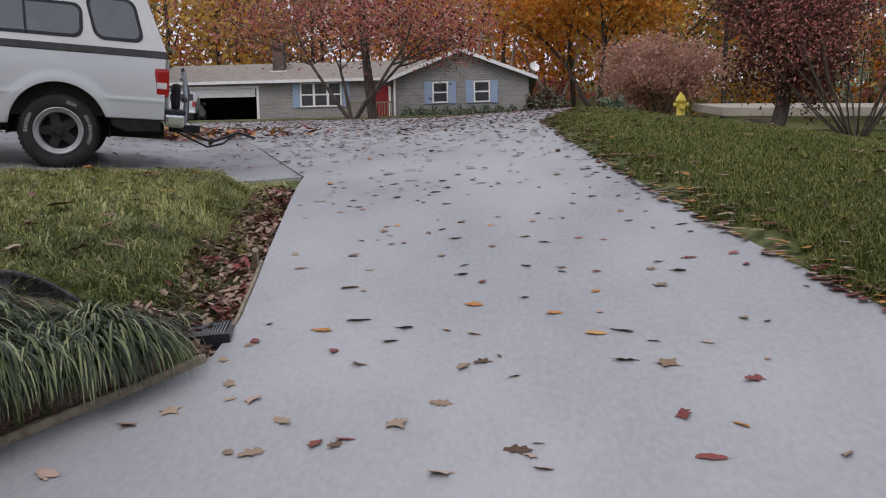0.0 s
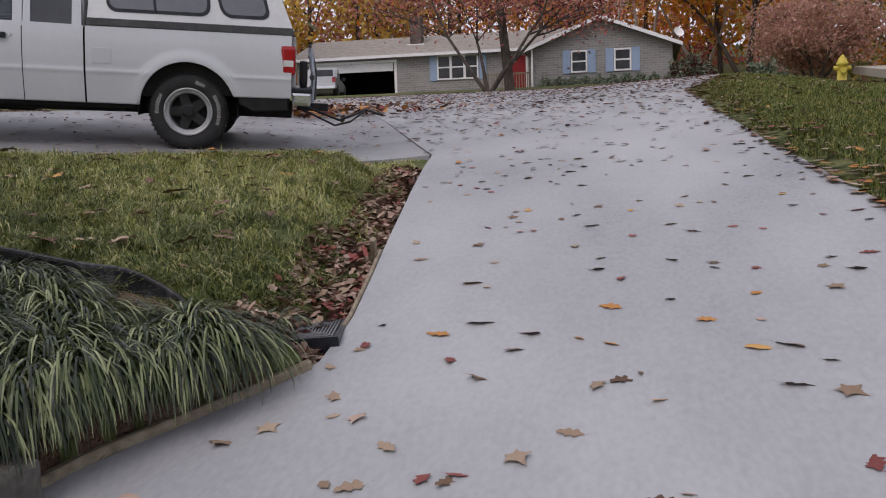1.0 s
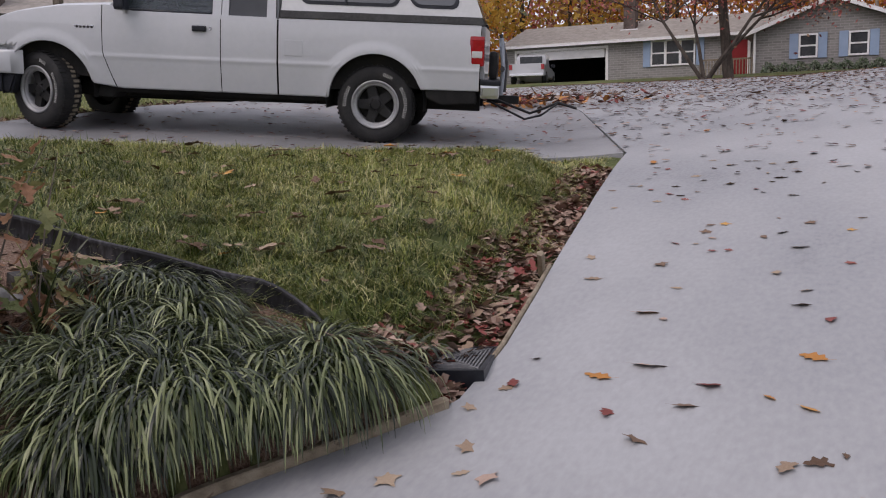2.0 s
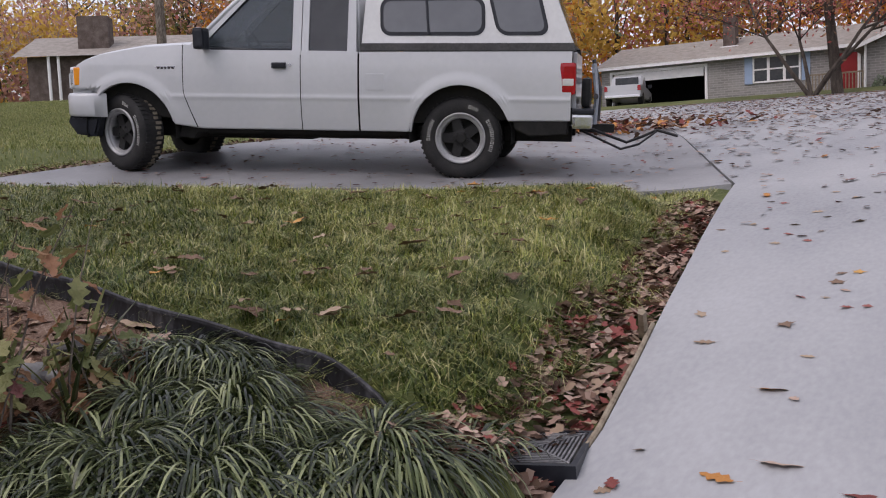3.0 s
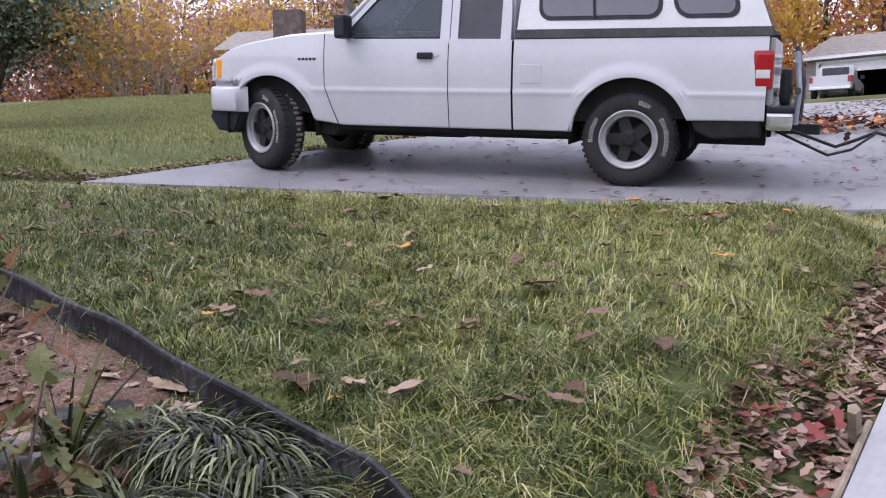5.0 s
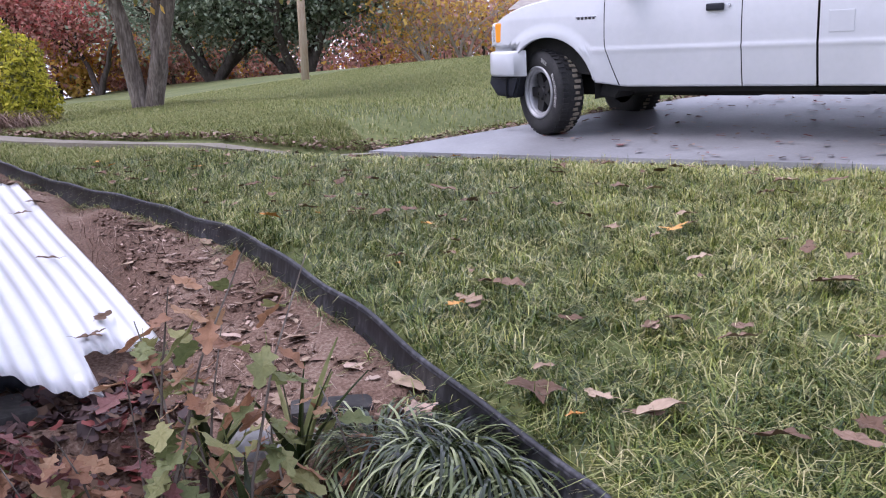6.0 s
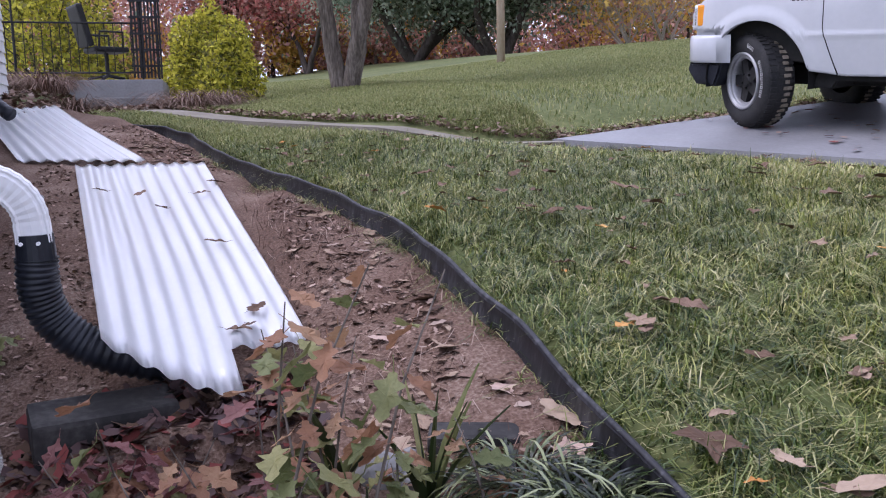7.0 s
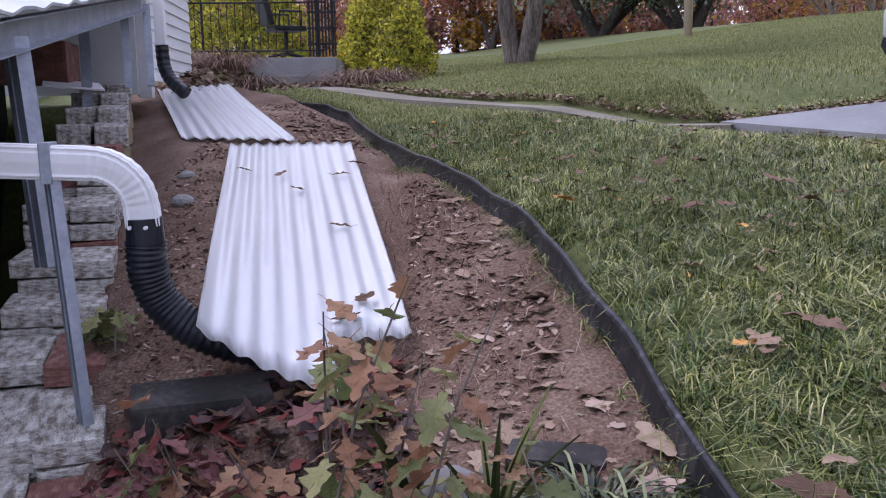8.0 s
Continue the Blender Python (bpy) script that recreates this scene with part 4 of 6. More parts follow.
        plate("pillar", [(.925, 1.06), (1.01, 1.06), (1.01, 1.60), (.945, 1.60)], off=.012)
        plate("pillar", [(1.365, 1.06), (1.426, 1.06), (1.426, 1.66), (1.365, 1.65)], off=.012)
        plate("pillar", [(1.434, 1.06), (1.515, 1.06), (1.515, 1.66), (1.434, 1.66)], off=.012)
        plate("roof_rail", [(.945, 1.57), (1.365, 1.62), (1.365, 1.67), (1.04, 1.655), (.945, 1.61)], off=.011)
        plate("roof_rail", [(1.515, 1.635), (1.86, 1.615), (1.90, 1.655), (1.66, 1.685), (1.515, 1.68)], off=.011)
        bar([(.94, 1.60), (1.05, 1.655), (1.65, 1.68), (1.90, 1.65)], .04, "roof_rail")
        plate("belt_rail", [(.93, 1.045), (2.46, 1.045), (2.46, 1.09), (1.515, 1.082), (.93, 1.075)], off=.02)
        for nm, pts in (("rear_door_glass", [(1.01, 1.075), (1.365, 1.075), (1.365, 1.62), (1.01, 1.57)]), ("front_door_glass", [(1.515, 1.08), (2.44, 1.095), (1.88, 1.62), (1.515, 1.64)])):
            bm = bmesh.new()
            f = [bm.verts.new((x, gh(x, z, s) - s * .006, z)) for x, z in pts]
            bm.faces.new(f)
            bmesh.ops.solidify(bm, geom=bm.faces[:], thickness=.004)
            part(nm, bm, M["tint"] if nm.startswith("rear") else M["cabglass"], t)
        bar([(1.515, 1.085), (2.42, 1.10)], .024, "window_seal", M["black_plastic"])
        bar([(2.41, 1.10), (1.87, 1.61), (1.52, 1.63), (1.515, 1.09)], .024, "window_seal", M["black_plastic"])
        mr = part("side_mirror", bx((2.27, s * .86, 1.085), (2.365, s * 1.02, 1.275), .03), M["black_plastic"], t, "black side mirror")
        hd = part("door_handle", bx((1.56, s * .855, .925), (1.69, s * .895, .978), .014), M["black_plastic"], t, "black door handle")
        part("keyhole", tb([(1.525, s * .855, .958), (1.525, s * .875, .958)], .013, 10), M["chrome"], t)
        bdg = part("fender_badge", bx((2.615, s * .845, .908), (2.81, s * .866, .945), .004), M["chrome"], t)
        for k in range(5):
            part("badge_mark", bx((2.63 + k * .035, s * .864, .917), (2.65 + k * .035, s * .869, .936)), M["black_metal"], bdg)
    bm = bmesh.new()
    for pts in ([(2.50, 1.10), (1.90, 1.655)],):
        (x0, z0), (x1, z1) = pts
        f = [bm.verts.new((x0, gh(x0, z0, 1) - .04, z0)), bm.verts.new((x0, -gh(x0, z0, 1) + .04, z0)), bm.verts.new((x1, -gh(x1, z1, 1) + .04, z1)), bm.verts.new((x1, gh(x1, z1, 1) - .04, z1))]
        bm.faces.new(f)
    part("windscreen", bm, M["cabglass"], t)
    for s in (.36, -.36):
        st = part("seat", bx((1.45, s - .24, .6), (1.95, s + .24, .92), .06), M["black_plastic"], t)
        sb = part("seat_back", bx((1.36, s - .23, .85), (1.50, s + .23, 1.38), .06), M["black_plastic"], t)
    bm = bmesh.new()
    lathe(bm, [(.17, -.012), (.185, 0), (.17, .012), (.155, 0), (.17, -.012)], 20, "z")
    sw_ = part("steering_wheel", bm, M["black_plastic"], t)
    sw_.matrix_basis = pose(1.98, .36, 1.10, 0, -62, 0)
    part("dashboard", bx((2.15, -.72, .86), (2.5, .72, 1.06), .05), M["black_plastic"], t)
    part("cab_back", bx((.92, -.74, 1.03), (.945, .74, 1.60), .01), M["truck"], t)
    # fuel door
    bm = bmesh.new()
    box(bm, (.668, .855, .742), (.832, .8735, .883), .004)
    part("fuel_door", bm, M["truck"], t)
    # topper shell with windows

    def th(z):
        return .845 - .18 * (z - 1.1)
    base_out = [(.875, 1.135), (.84, 1.66), (.72, 1.74), (-.62, 1.75), (-.735, 1.69), (-.955, 1.135)]
    wins = [(-.178, .678, 1.236, 1.50), (-.72, -.335, 1.236, 1.58)]
    for s in (1, -1):
        bm = bmesh.new()
        n = len(base_out)
        f = [bm.verts.new((x, s * th(z), z)) for x, z in base_out]
        face = bm.faces.new(f)
        ret = bmesh.ops.extrude_face_region(bm, geom=[face])
        for v in ret["geom"]:
            if isinstance(v, bmesh.types.BMVert):
                v.co.y -= s * .03
        bmesh.ops.recalc_face_normals(bm, faces=bm.faces[:])
        sd = part("topper_side", bm, M["topper"], t, "grey-white fibreglass topper side")
        for x0, x1, z0, z1 in wins:
            for grow, nm, ma, off in ((.03, "window_frame", M["black_plastic"], .004), (0, "pane", M["tint"], .010)):
                bm = bmesh.new()
                pts = []
                r = .07 if grow == 0 else .09
                for cx, cz, a0 in ((x1 + grow - r, z1 + grow - r, 0), (x0 - grow + r, z1 + grow - r, 90), (x0 - grow + r, z0 - grow + r, 180), (x1 + grow - r, z0 - grow + r, 270)):
                    for k in range(6):
                        a = radians(a0 + k * 18)
                        z = cz + r * math.sin(a)
                        x = cx + r * math.cos(a) + (.27 if x1 < 0 else .05) * (z - z0)
                        pts.append((x, z))
                fs = [bm.verts.new((x, s * (th(z) + off), z)) for x, z in pts]
                fc = bm.faces.new(fs)
                rr = bmesh.ops.extrude_face_region(bm, geom=[fc])
                for v in rr["geom"]:
                    if isinstance(v, bmesh.types.BMVert):
                        v.co.y -= s * .008
                bmesh.ops.recalc_face_normals(bm, faces=bm.faces[:])
                part(nm, bm, ma, sd)
        xm = .28
        part("window_bar", tb([(xm, s * (th(1.22) + .012), 1.22), (xm + .03, s * (th(1.51) + .012), 1.51)], .012, 6), M["black_plastic"], sd)
        part("topper_base_trim", pr([(.885, 1.075), (.88, 1.143), (-.955, 1.143), (-.975, 1.075)], s * .80, s * .858, .006), M["dark_trim"], t, "dark grey trim strip")
    bm = bmesh.new()
    g = []
    for x, z in [(.875, 1.135), (.84, 1.66), (.72, 1.74), (-.62, 1.75), (-.76, 1.69)]:
        g.append([bm.verts.new((x, th(z) * math.sin(a), z + (.05 * math.cos(a) if z > 1.6 else 0))) for a in np.linspace(-math.pi / 2, math.pi / 2, 13)])
    for a, b in zip(g, g[1:]):
        for k in range(12):
            bm.faces.new((a[k], b[k], b[k + 1], a[k + 1]))
    part("topper_roof", bm, M["topper"], t, smooth=True)
    bm = bmesh.new()
    f = [bm.verts.new(v) for v in ((-.955, .8, 1.14), (-.955, -.8, 1.14), (-.745, -.70, 1.69), (-.745, .70, 1.69))]
    bm.faces.new(f)
    bmesh.ops.solidify(bm, geom=bm.faces[:], thickness=.02)
    part("topper_door", bm, M["tint"], t, "dark glass rear door")
    # wheels
    for c, s, steer in ((0, 1, 0), (0, -1, 0), (AXLES[1], 1, -24), (AXLES[1], -1, -24)):
        w = new("wheel")
        w.parent = t
        w.matrix_basis = pose(c, s * .70, .335, 0, 0, steer if s > 0 else steer + 180)
        bm = bmesh.new()
        prof = [(.215, -.11), (.24, -.125), (.30, -.13), (.335, -.115), (.352, -.09), (.357, -.03), (.357, .03), (.352, .09), (.335, .115), (.30, .13), (.24, .125), (.215, .11)]
        lathe(bm, prof, 56)
        part("tyre", bm, M["rubber"], w, "black tyre with raised white letters", True)
        bm = bmesh.new()
        for k in range(48):
            a = 2 * math.pi * k / 48
            for yy in (-.07, 0, .07):
                box(bm, (-.011, yy - .028, .352), (.011, yy + .028, .3615), 0, pose(0, 0, 0, 0, math.degrees(a) + (3.5 if yy == 0 else 0), 0))
        part("tread", bm, M["rubber"], w)
        if c:
            bm = bmesh.new()
            for k in range(48):
                a = 2 * math.pi * k / 48
                box(bm, (-.013, -.055 - .012 * (k % 3), .353), (.013, -.02 + .010 * (k % 2), .3632), 0, pose(0, 0, 0, 0, math.degrees(a), 0))
            part("dried_mud", bm, M["mud"], w, "tan dried mud caked in the tread")
        bm = bmesh.new()
        lathe(bm, [(.222, .10), (.222, .128), (.208, .130), (.200, .114), (.192, .108), (.182, .112), (.172, .10), (.168, .06), (.165, -.05)], 40)
        part("rim", bm, M["rim"], w, "polished wheel rim", True)
        bm = bmesh.new()
        for k in range(5):
            a = 72 * k + 90
            prism(bm, [(-.05, .03), (-.038, .17), (.038, .17), (.05, .03)], .035, .08)
            bm.verts.ensure_lookup_table()
            for v in bm.verts[-8:]:
                v.co = pose(0, 0, 0, 0, a, 0) @ v.co
        lathe(bm, [(.001, .095), (.04, .095), (.05, .085), (.075, .08), (.08, .03)], 24)
        for k in range(5):
            a = radians(72 * k + 54)
            tube(bm, [(.058 * math.cos(a), .07, .058 * math.sin(a)), (.058 * math.cos(a), .098, .058 * math.sin(a))], .009, 6)
        part("spokes", bm, M["black_metal"], w, "black five-spoke centre")
        part("brake_drum", tb([(0, -.06, 0), (0, .02, 0)], .17, 24), M["under"], w)
        for start, count in ((60, 6), (250, 9), (330, 3)):
            bm = bmesh.new()
            for k in range(count):
                m4 = pose(0, 0, 0, 0, start + k * 6.5, 0)
                for q in ((-.010, .268, -.006, .298), (.006, .268, .010, .298), (-.010, .268, .010, .272), (-.010, .294, .010, .298))[:(2 + k % 3)]:
                    box(bm, (q[0], .1285, q[1]), (q[2], .1315, q[3]), 0, m4)
            part("sidewall_mark", bm, M["letter"], w, "worn white raised sidewall marks")
    part("axle", tb([(0, -.65, .34), (0, .65, .34)], .05, 10), M["under"], t)
    part("front_axle", tb([(AXLES[1], -.6, .34), (AXLES[1], .6, .34)], .05, 10), M["under"], t)
    part("exhaust", tb([(2.2, .3, .36), (1.2, .35, .34), (.5, .4, .36)], .06, 10), M["chrome"], t, "dull exhaust silencer")
    for s in (1, -1):
        part("frame_rail", bx((-.95, s * .42, .30), (3.3, s * .52, .44), .01), M["under"], t)
    part("transmission", bx((1.5, -.25, .26), (2.7, .25, .46), .06), M["under"], t)
    part("fuel_tank", bx((.6, .1, .3), (1.7, .6, .48), .05), M["under"], t)
    return t


build_truck()

# cargo rack on the ground behind the truck and a rack on the bumper
rack = holder("hitch_rack", TR @ pose(-1.1, .1, .4) @ Matrix.Diagonal((.8, 1, 1, 1)), "black steel hitch rack with folded mower deck behind the truck", "hitch rack")
part("frame", tb([(.1, 0, .03), (-.2, 0, -.06), (-.42, .03, -.12), (-.6, .06, -.06), (-.75, .08, .0), (-.98, .12, -.05)], .013, 8), M["black_metal"], rack)
part("arm", tb([(.1, .3, .0), (-.35, .33, -.16), (-.55, .25, -.12), (-.75, .08, -.01)], .011, 8), M["black_metal"], rack)
part("cover", bx((-.02, -.5, .06), (.12, .5, .2), .05), M["black_metal"], rack)
part("upright", bx((.0, -.30, .20), (.10, .40, .46), .045), M["black_metal"], rack)
part("bracket", tb([(-.05, .36, .06), (-.07, .40, .30), (-.03, .38, .58)], [.03, .026, .03], 8), M["galv"], rack, "grey steel bracket")
part("bracket", tb([(-.09, .18, .08), (-.10, .2, .36), (-.02, .22, .62)], .022, 8), M["dark_trim"], rack)
part("crossbar", tb([(-.06, -.45, .30), (-.06, .48, .30)], .028, 8), M["dark_trim"], rack)
part("crossbar", tb([(-.03, -.45, .52), (-.03, .44, .52)], .022, 8), M["galv"], rack)


# ---- far house across the road ----
def window_at(parent, x0, x1, z0, z1, y, cols=1, rows=2, shutters=""):
    w = part("window", bx((x0, y - .05, z0), (x1, y + .02, z1), .01), M["winglass"], parent, "dark window with white frame")
    fr = .09
    for a, b, c, d in ((x0, x1, z1 - fr, z1), (x0, x1, z0, z0 + fr), (x0, x0 + fr, z0 + fr, z1 - fr), (x1 - fr, x1, z0 + fr, z1 - fr)):
        part("frame", bx((a, y - .09, c), (b, y - .052, d)), M["trim"], w)
    for k in range(1, cols):
        xm = x0 + (x1 - x0) * k / cols
        part("frame", bx((xm - .07, y - .09, z0 + fr), (xm + .07, y - .052, z1 - fr)), M["trim"], w)
    zm = (z0 + z1) / 2
    part("frame", bx((x0 + fr, y - .085, zm - .04), (x1 - fr, y - .053, zm + .04)), M["trim"], w)
    for s in shutters:
        a, b = (x0 - .44, x0 - .02) if s == "l" else (x1 + .02, x1 + .44)
        part("shutter", bx((a, y - .07, z0 - .03), (b, y - .005, z1 + .03), .01), M["blue_shutter"], parent, "pale blue shutter")


def far_house():
    h = holder("ranch_house", pose(0, 0, 0), "long grey brick ranch house with blue shutters and open garage", "house")
    y0, zb = 54.5, 4.4
    # left wing wall with openings
    for a, b, c, d in ((-21.0, -20.3, zb, 7.55), (-20.3, -14.75, 7.05, 7.55), (-14.75, -14.2, zb, 7.55)):
        part("wall", bx((a, y0, c), (b, y0 + .25, d)), M["grey_brick"], h)
    part("wall", bx((-14.2, y0, zb), (-6.0, y0 + .25, 7.5)), M["grey_brick"], h)
    part("side_wall", bx((-21.0, y0 + .25, zb), (-20.8, 64, 7.55)), M["grey_brick"], h)
    # garage back, side and ceiling have the unlit inside painted in as near-black
    part("garage_back", bx((-20.8, 61, zb), (-14.2, 61.2, 7.5)), M["dark"], h)
    part("garage_side", bx((-14.4, y0 + .25, zb), (-14.25, 61, 7.5)), M["dark"], h)
    part("garage_floor", bx((-20.8, y0, 4.6), (-14.2, 61, 4.9)), M["old_concrete"], h)
    part("garage_ceiling", bx((-20.8, y0 + .25, 7.3), (-14.2, 61, 7.4)), M["dark"], h)
    gd = part("garage_door", bx((-20.2, y0 + .05, 6.55), (-14.85, y0 + .15, 7.05), .01), M["trim"], h, "white garage door, rolled most of the way up")
    for a, b, c, d in ((-20.45, -20.3, 4.85, 7.2), (-14.75, -14.6, 4.85, 7.2), (-20.3, -14.75, 7.05, 7.2)):
        part("garage_trim", bx((a, y0 - .05, c), (b, y0 - .003, d)), M["trim"], h)
    window_at(h, -12.1, -9.6, 5.85, 7.3, y0, 3, 2, "l")
    part("shutter", bx((-9.55, y0 - .07, 5.82), (-9.12, y0 - .005, 7.33), .01), M["blue_shutter"], h)
    door = part("front_door", bx((-7.7, y0 - .06, 4.95), (-6.8, y0 - .004, 7.05), .01), M["red_door"], h, "red front door")
    for a, b in ((-7.85, -7.7), (-6.8, -6.65)):
        part("door_trim", bx((a, y0 - .08, 4.95), (b, y0 - .003, 7.2)), M["trim"], h)
    # gable wing
    g = 52.0
    bm = bmesh.new()
    prism(bm, [(-6.1, zb), (1.4, zb), (1.4, 7.05), (-2.4, 8.47), (-6.1, 7.1)], g, g + 9)
    part("gable_wall", bm, M["grey_brick"], h)
    window_at(h, -4.0, -3.1, 5.70, 6.90, g, 1, 2, "lr")
    window_at(h, -1.68, -.75, 5.70, 6.90, g, 1, 2, "lr")
    # roofs
    bm = bmesh.new()
    pts = [(-.45, 7.42), (4.5, 9.05), (9.5, 7.42), (9.5, 7.32), (4.5, 8.95), (-.45, 7.30)]
    a = [bm.verts.new((-21.4, y0 + p, z)) for p, z in pts]
    b = [bm.verts.new((-2.4, y0 + p, z)) for p, z in pts]
    n = len(pts)
    bm.faces.new(a); bm.faces.new(b[::-1])
    for i in range(n):
        bm.faces.new((a[i], b[i], b[(i + 1) % n], a[(i + 1) % n]))
    roof = part("roof", bm, M["shingle"], h, "tan-grey shingle roof")
    part("fascia", bx((-21.4, y0 - .5, 7.28), (-6.2, y0 - .455, 7.45)), M["trim"], roof)
    bm = bmesh.new()
    prism(bm, [(-6.6, 7.00), (-2.4, 8.65), (1.85, 7.00), (1.85, 6.87), (-2.4, 8.51), (-6.6, 6.87)], g - .5, g + 9.3)
    roof2 = part("gable_roof", bm, M["shingle"], h)
    bm = bmesh.new()
    prism(bm, [(-6.65, 7.02), (-2.4, 8.69), (1.9, 7.02), (1.9, 6.83), (-2.4, 8.48), (-6.65, 6.83)], g - .56, g - .505)
    part("fascia", bm, M["trim"], roof2)
    ch = part("chimney", bx((-14.3, y0 + 2.2, 7.6), (-13.6, y0 + 3.0, 10.0), .02), M["dark_brick"], h)
    part("flashing", bx((-14.45, y0 + 2.05, 8.1), (-13.4, y0 + 2.19, 8.3)), M["trim"], ch)
    # porch
    part("porch_floor", bx((-9.0, g - .2, 4.6), (-6.15, y0 - .05, 5.0)), M["lumber"], h)
    part("porch_post", tb([(-6.1, g - .25, 4.9), (-6.1, g - .25, 7.2)], .06, 8), M["trim"], h)
    rail = part("porch_rail", bx((-8.9, g - .22, 5.78), (-6.2, g - .14, 5.86)), M["lumber"], h, "tan wooden porch rail")
    for k in range(18):
        part("baluster", bx((-8.88 + k * .155, g - .20, 5.0), (-8.83 + k * .155, g - .16, 5.78)), M["lumber"], rail)
    part("satellite_dish", lathe(bmesh.new(), [(.001, 0), (.15, .02), (.28, .08), (.3, .1)], 16, "z"), M["trim"], h).matrix_basis = pose(1.7, 52.4, 7.6, 60, 0, 30)


far_house()


def far_pickup(x, y, z, yaw):
    t = holder("parked_pickup", pose(x, y, z, 0, 0, yaw) @ Matrix.Diagonal((1.0, 1.0, .92, 1)), "white pickup parked in front of the open garage", "pickup truck")
    body = [(-2.6, .45), (-2.6, 1.15), (-.7, 1.18), (-.55, 1.15), (1.0, 1.15), (1.35, 1.1), (2.5, 1.0), (2.6, .85), (2.6, .45)]
    part("body", pr(body, -.95, .95, .05), M["truck"], t)
    part("cab", pr([(-.75, 1.12), (-.62, 1.82), (.55, 1.85), (1.15, 1.12)], -.82, .82, .07), M["truck"], t)
    part("rear_glass", bx((-.80, -.62, 1.3), (-.70, .62, 1.72), .02), M["winglass"], t)
    part("rear_bumper", bx((-2.72, -.92, .42), (-2.58, .92, .58), .03), M["chrome"], t)
    for s in (1, -1):
        part("taillight", bx((-2.63, s * .78, .8), (-2.55, s * .95, 1.1), .01), M["red_lens"], t)
        part("mirror", bx((.75, s * .95, 1.15), (.85, s * 1.15, 1.35), .02), M["black_plastic"], t)
        for c in (-1.6, 1.7):
            w = part("wheel", lathe(bmesh.new(), [(.1, -.12), (.36, -.12), (.38, 0), (.36, .12), (.1, .12)], 20), M["rubber"], t)
            w.matrix_basis = pose(c, s * .85, .38)


far_pickup(-17.9, 50.8, 4.80, 103)

# ---- vegetation ----
rg = np.random.RandomState(7)


def leaf_cards(pts, size, rs, flat=.0, aspect=1.5):
    """Small folded quads at points, randomly turned."""
    n = len(pts)
    a = rs.normal(size=(n, 3)); a[:, 2] *= (1 - flat)
    a /= np.linalg.norm(a, axis=1)[:, None]
    b = rs.normal(size=(n, 3)); b[:, 2] *= (1 - flat)
    b -= a * (a * b).sum(1)[:, None]
    b /= np.linalg.norm(b, axis=1)[:, None] + 1e-9
    s = size * rs.uniform(.6, 1.35, n)[:, None]
    a *= s * aspect * .5; b *= s * .5
    v = np.stack([pts - a, pts + b * .8, pts + a, pts - b * .8], 1).reshape(-1, 3)
    q = np.arange(4 * n).reshape(-1, 4)
    return v, q


def branches(rs, base, height, spread, trunk_r, stems=1, levels=3, lift=.75, fork=.35):
    """Trunk and limb polylines with radii, and the twig points that carry leaves."""
    limbs, tips = [], []

    def grow(p, d, length, r, lev):
        pts, rad = [p.copy()], [r]
        n = 5
        for i in range(n):
            d = d + np.array([rs.normal() * .13, rs.normal() * .13, rs.normal() * .05 + .03])
            d /= np.linalg.norm(d)
            p = p + d * length / n
            pts.append(p.copy()); rad.append(r * (1 - .6 * (i + 1) / n))
            if lev > 0 and i >= (1 if lev < levels else 2):
                for _ in range(2 if lev > 1 else 2):
                    az = rs.uniform(0, 2 * math.pi)
                    nd = d * (1 - spread) + np.array([math.cos(az), math.sin(az), lift * rs.uniform(.1, .9)]) * spread
                    nd /= np.linalg.norm(nd)
                    grow(p.copy(), nd, length * rs.uniform(.45, .7), rad[-1] * .6, lev - 1)
            if lev <= 1:
                tips.append(p.copy())
        limbs.append((pts, rad))
    for s in range(stems):
        az = 2 * math.pi * s / max(1, stems) + rs.uniform(0, 1)
        lean_ = .0 if stems == 1 else fork
        d = np.array([math.cos(az) * lean_, math.sin(az) * lean_, 1.0]); d /= np.linalg.norm(d)
        grow(np.array(base, float) + np.array([math.cos(az), math.sin(az), 0]) * (trunk_r * .6 if stems > 1 else 0), d, height * .62, trunk_r, levels)
    return limbs, np.array(tips)


def tree(name, label, x, y, height, mats, leaf=.16, n=5000, spread=.62, trunk_r=.2, stems=1, levels=3, seed=1, bark="bark", puff=.55, category="tree", group="", fork=.35, lift=.75, z=None):
    rs = np.random.RandomState(seed)
    zb = float(land(x, y)) - .05 if z is None else z
    t = holder(name, pose(x, y, zb), label, category, group)
    limbs, tips = branches(rs, (0, 0, 0), height, spread, trunk_r, stems, levels, lift, fork)
    bm = bmesh.new()
    for pts, rad in limbs:
        if rad[0] > .012:
            tube(bm, pts, [max(r, .006) for r in rad], 7 if rad[0] > .05 else 4, cap=False)
    part("trunk", bm, M[bark], t, smooth=True)
    if n:
        pick = tips[rs.randint(0, len(tips), n)] + rs.normal(size=(n, 3)) * puff * np.array([1, 1, .8])
        pick = pick[pick[:, 2] > .3]
        v, q = leaf_cards(pick, leaf, rs)
        mlist = [M[k] for k in (mats if isinstance(mats, (list, tuple)) else [mats])]
        me = quick_mesh("crown", v, q, mlist, rs.randint(0, len(mlist), len(q)))
        o = new("crown", me)
        o.parent = t
    return t


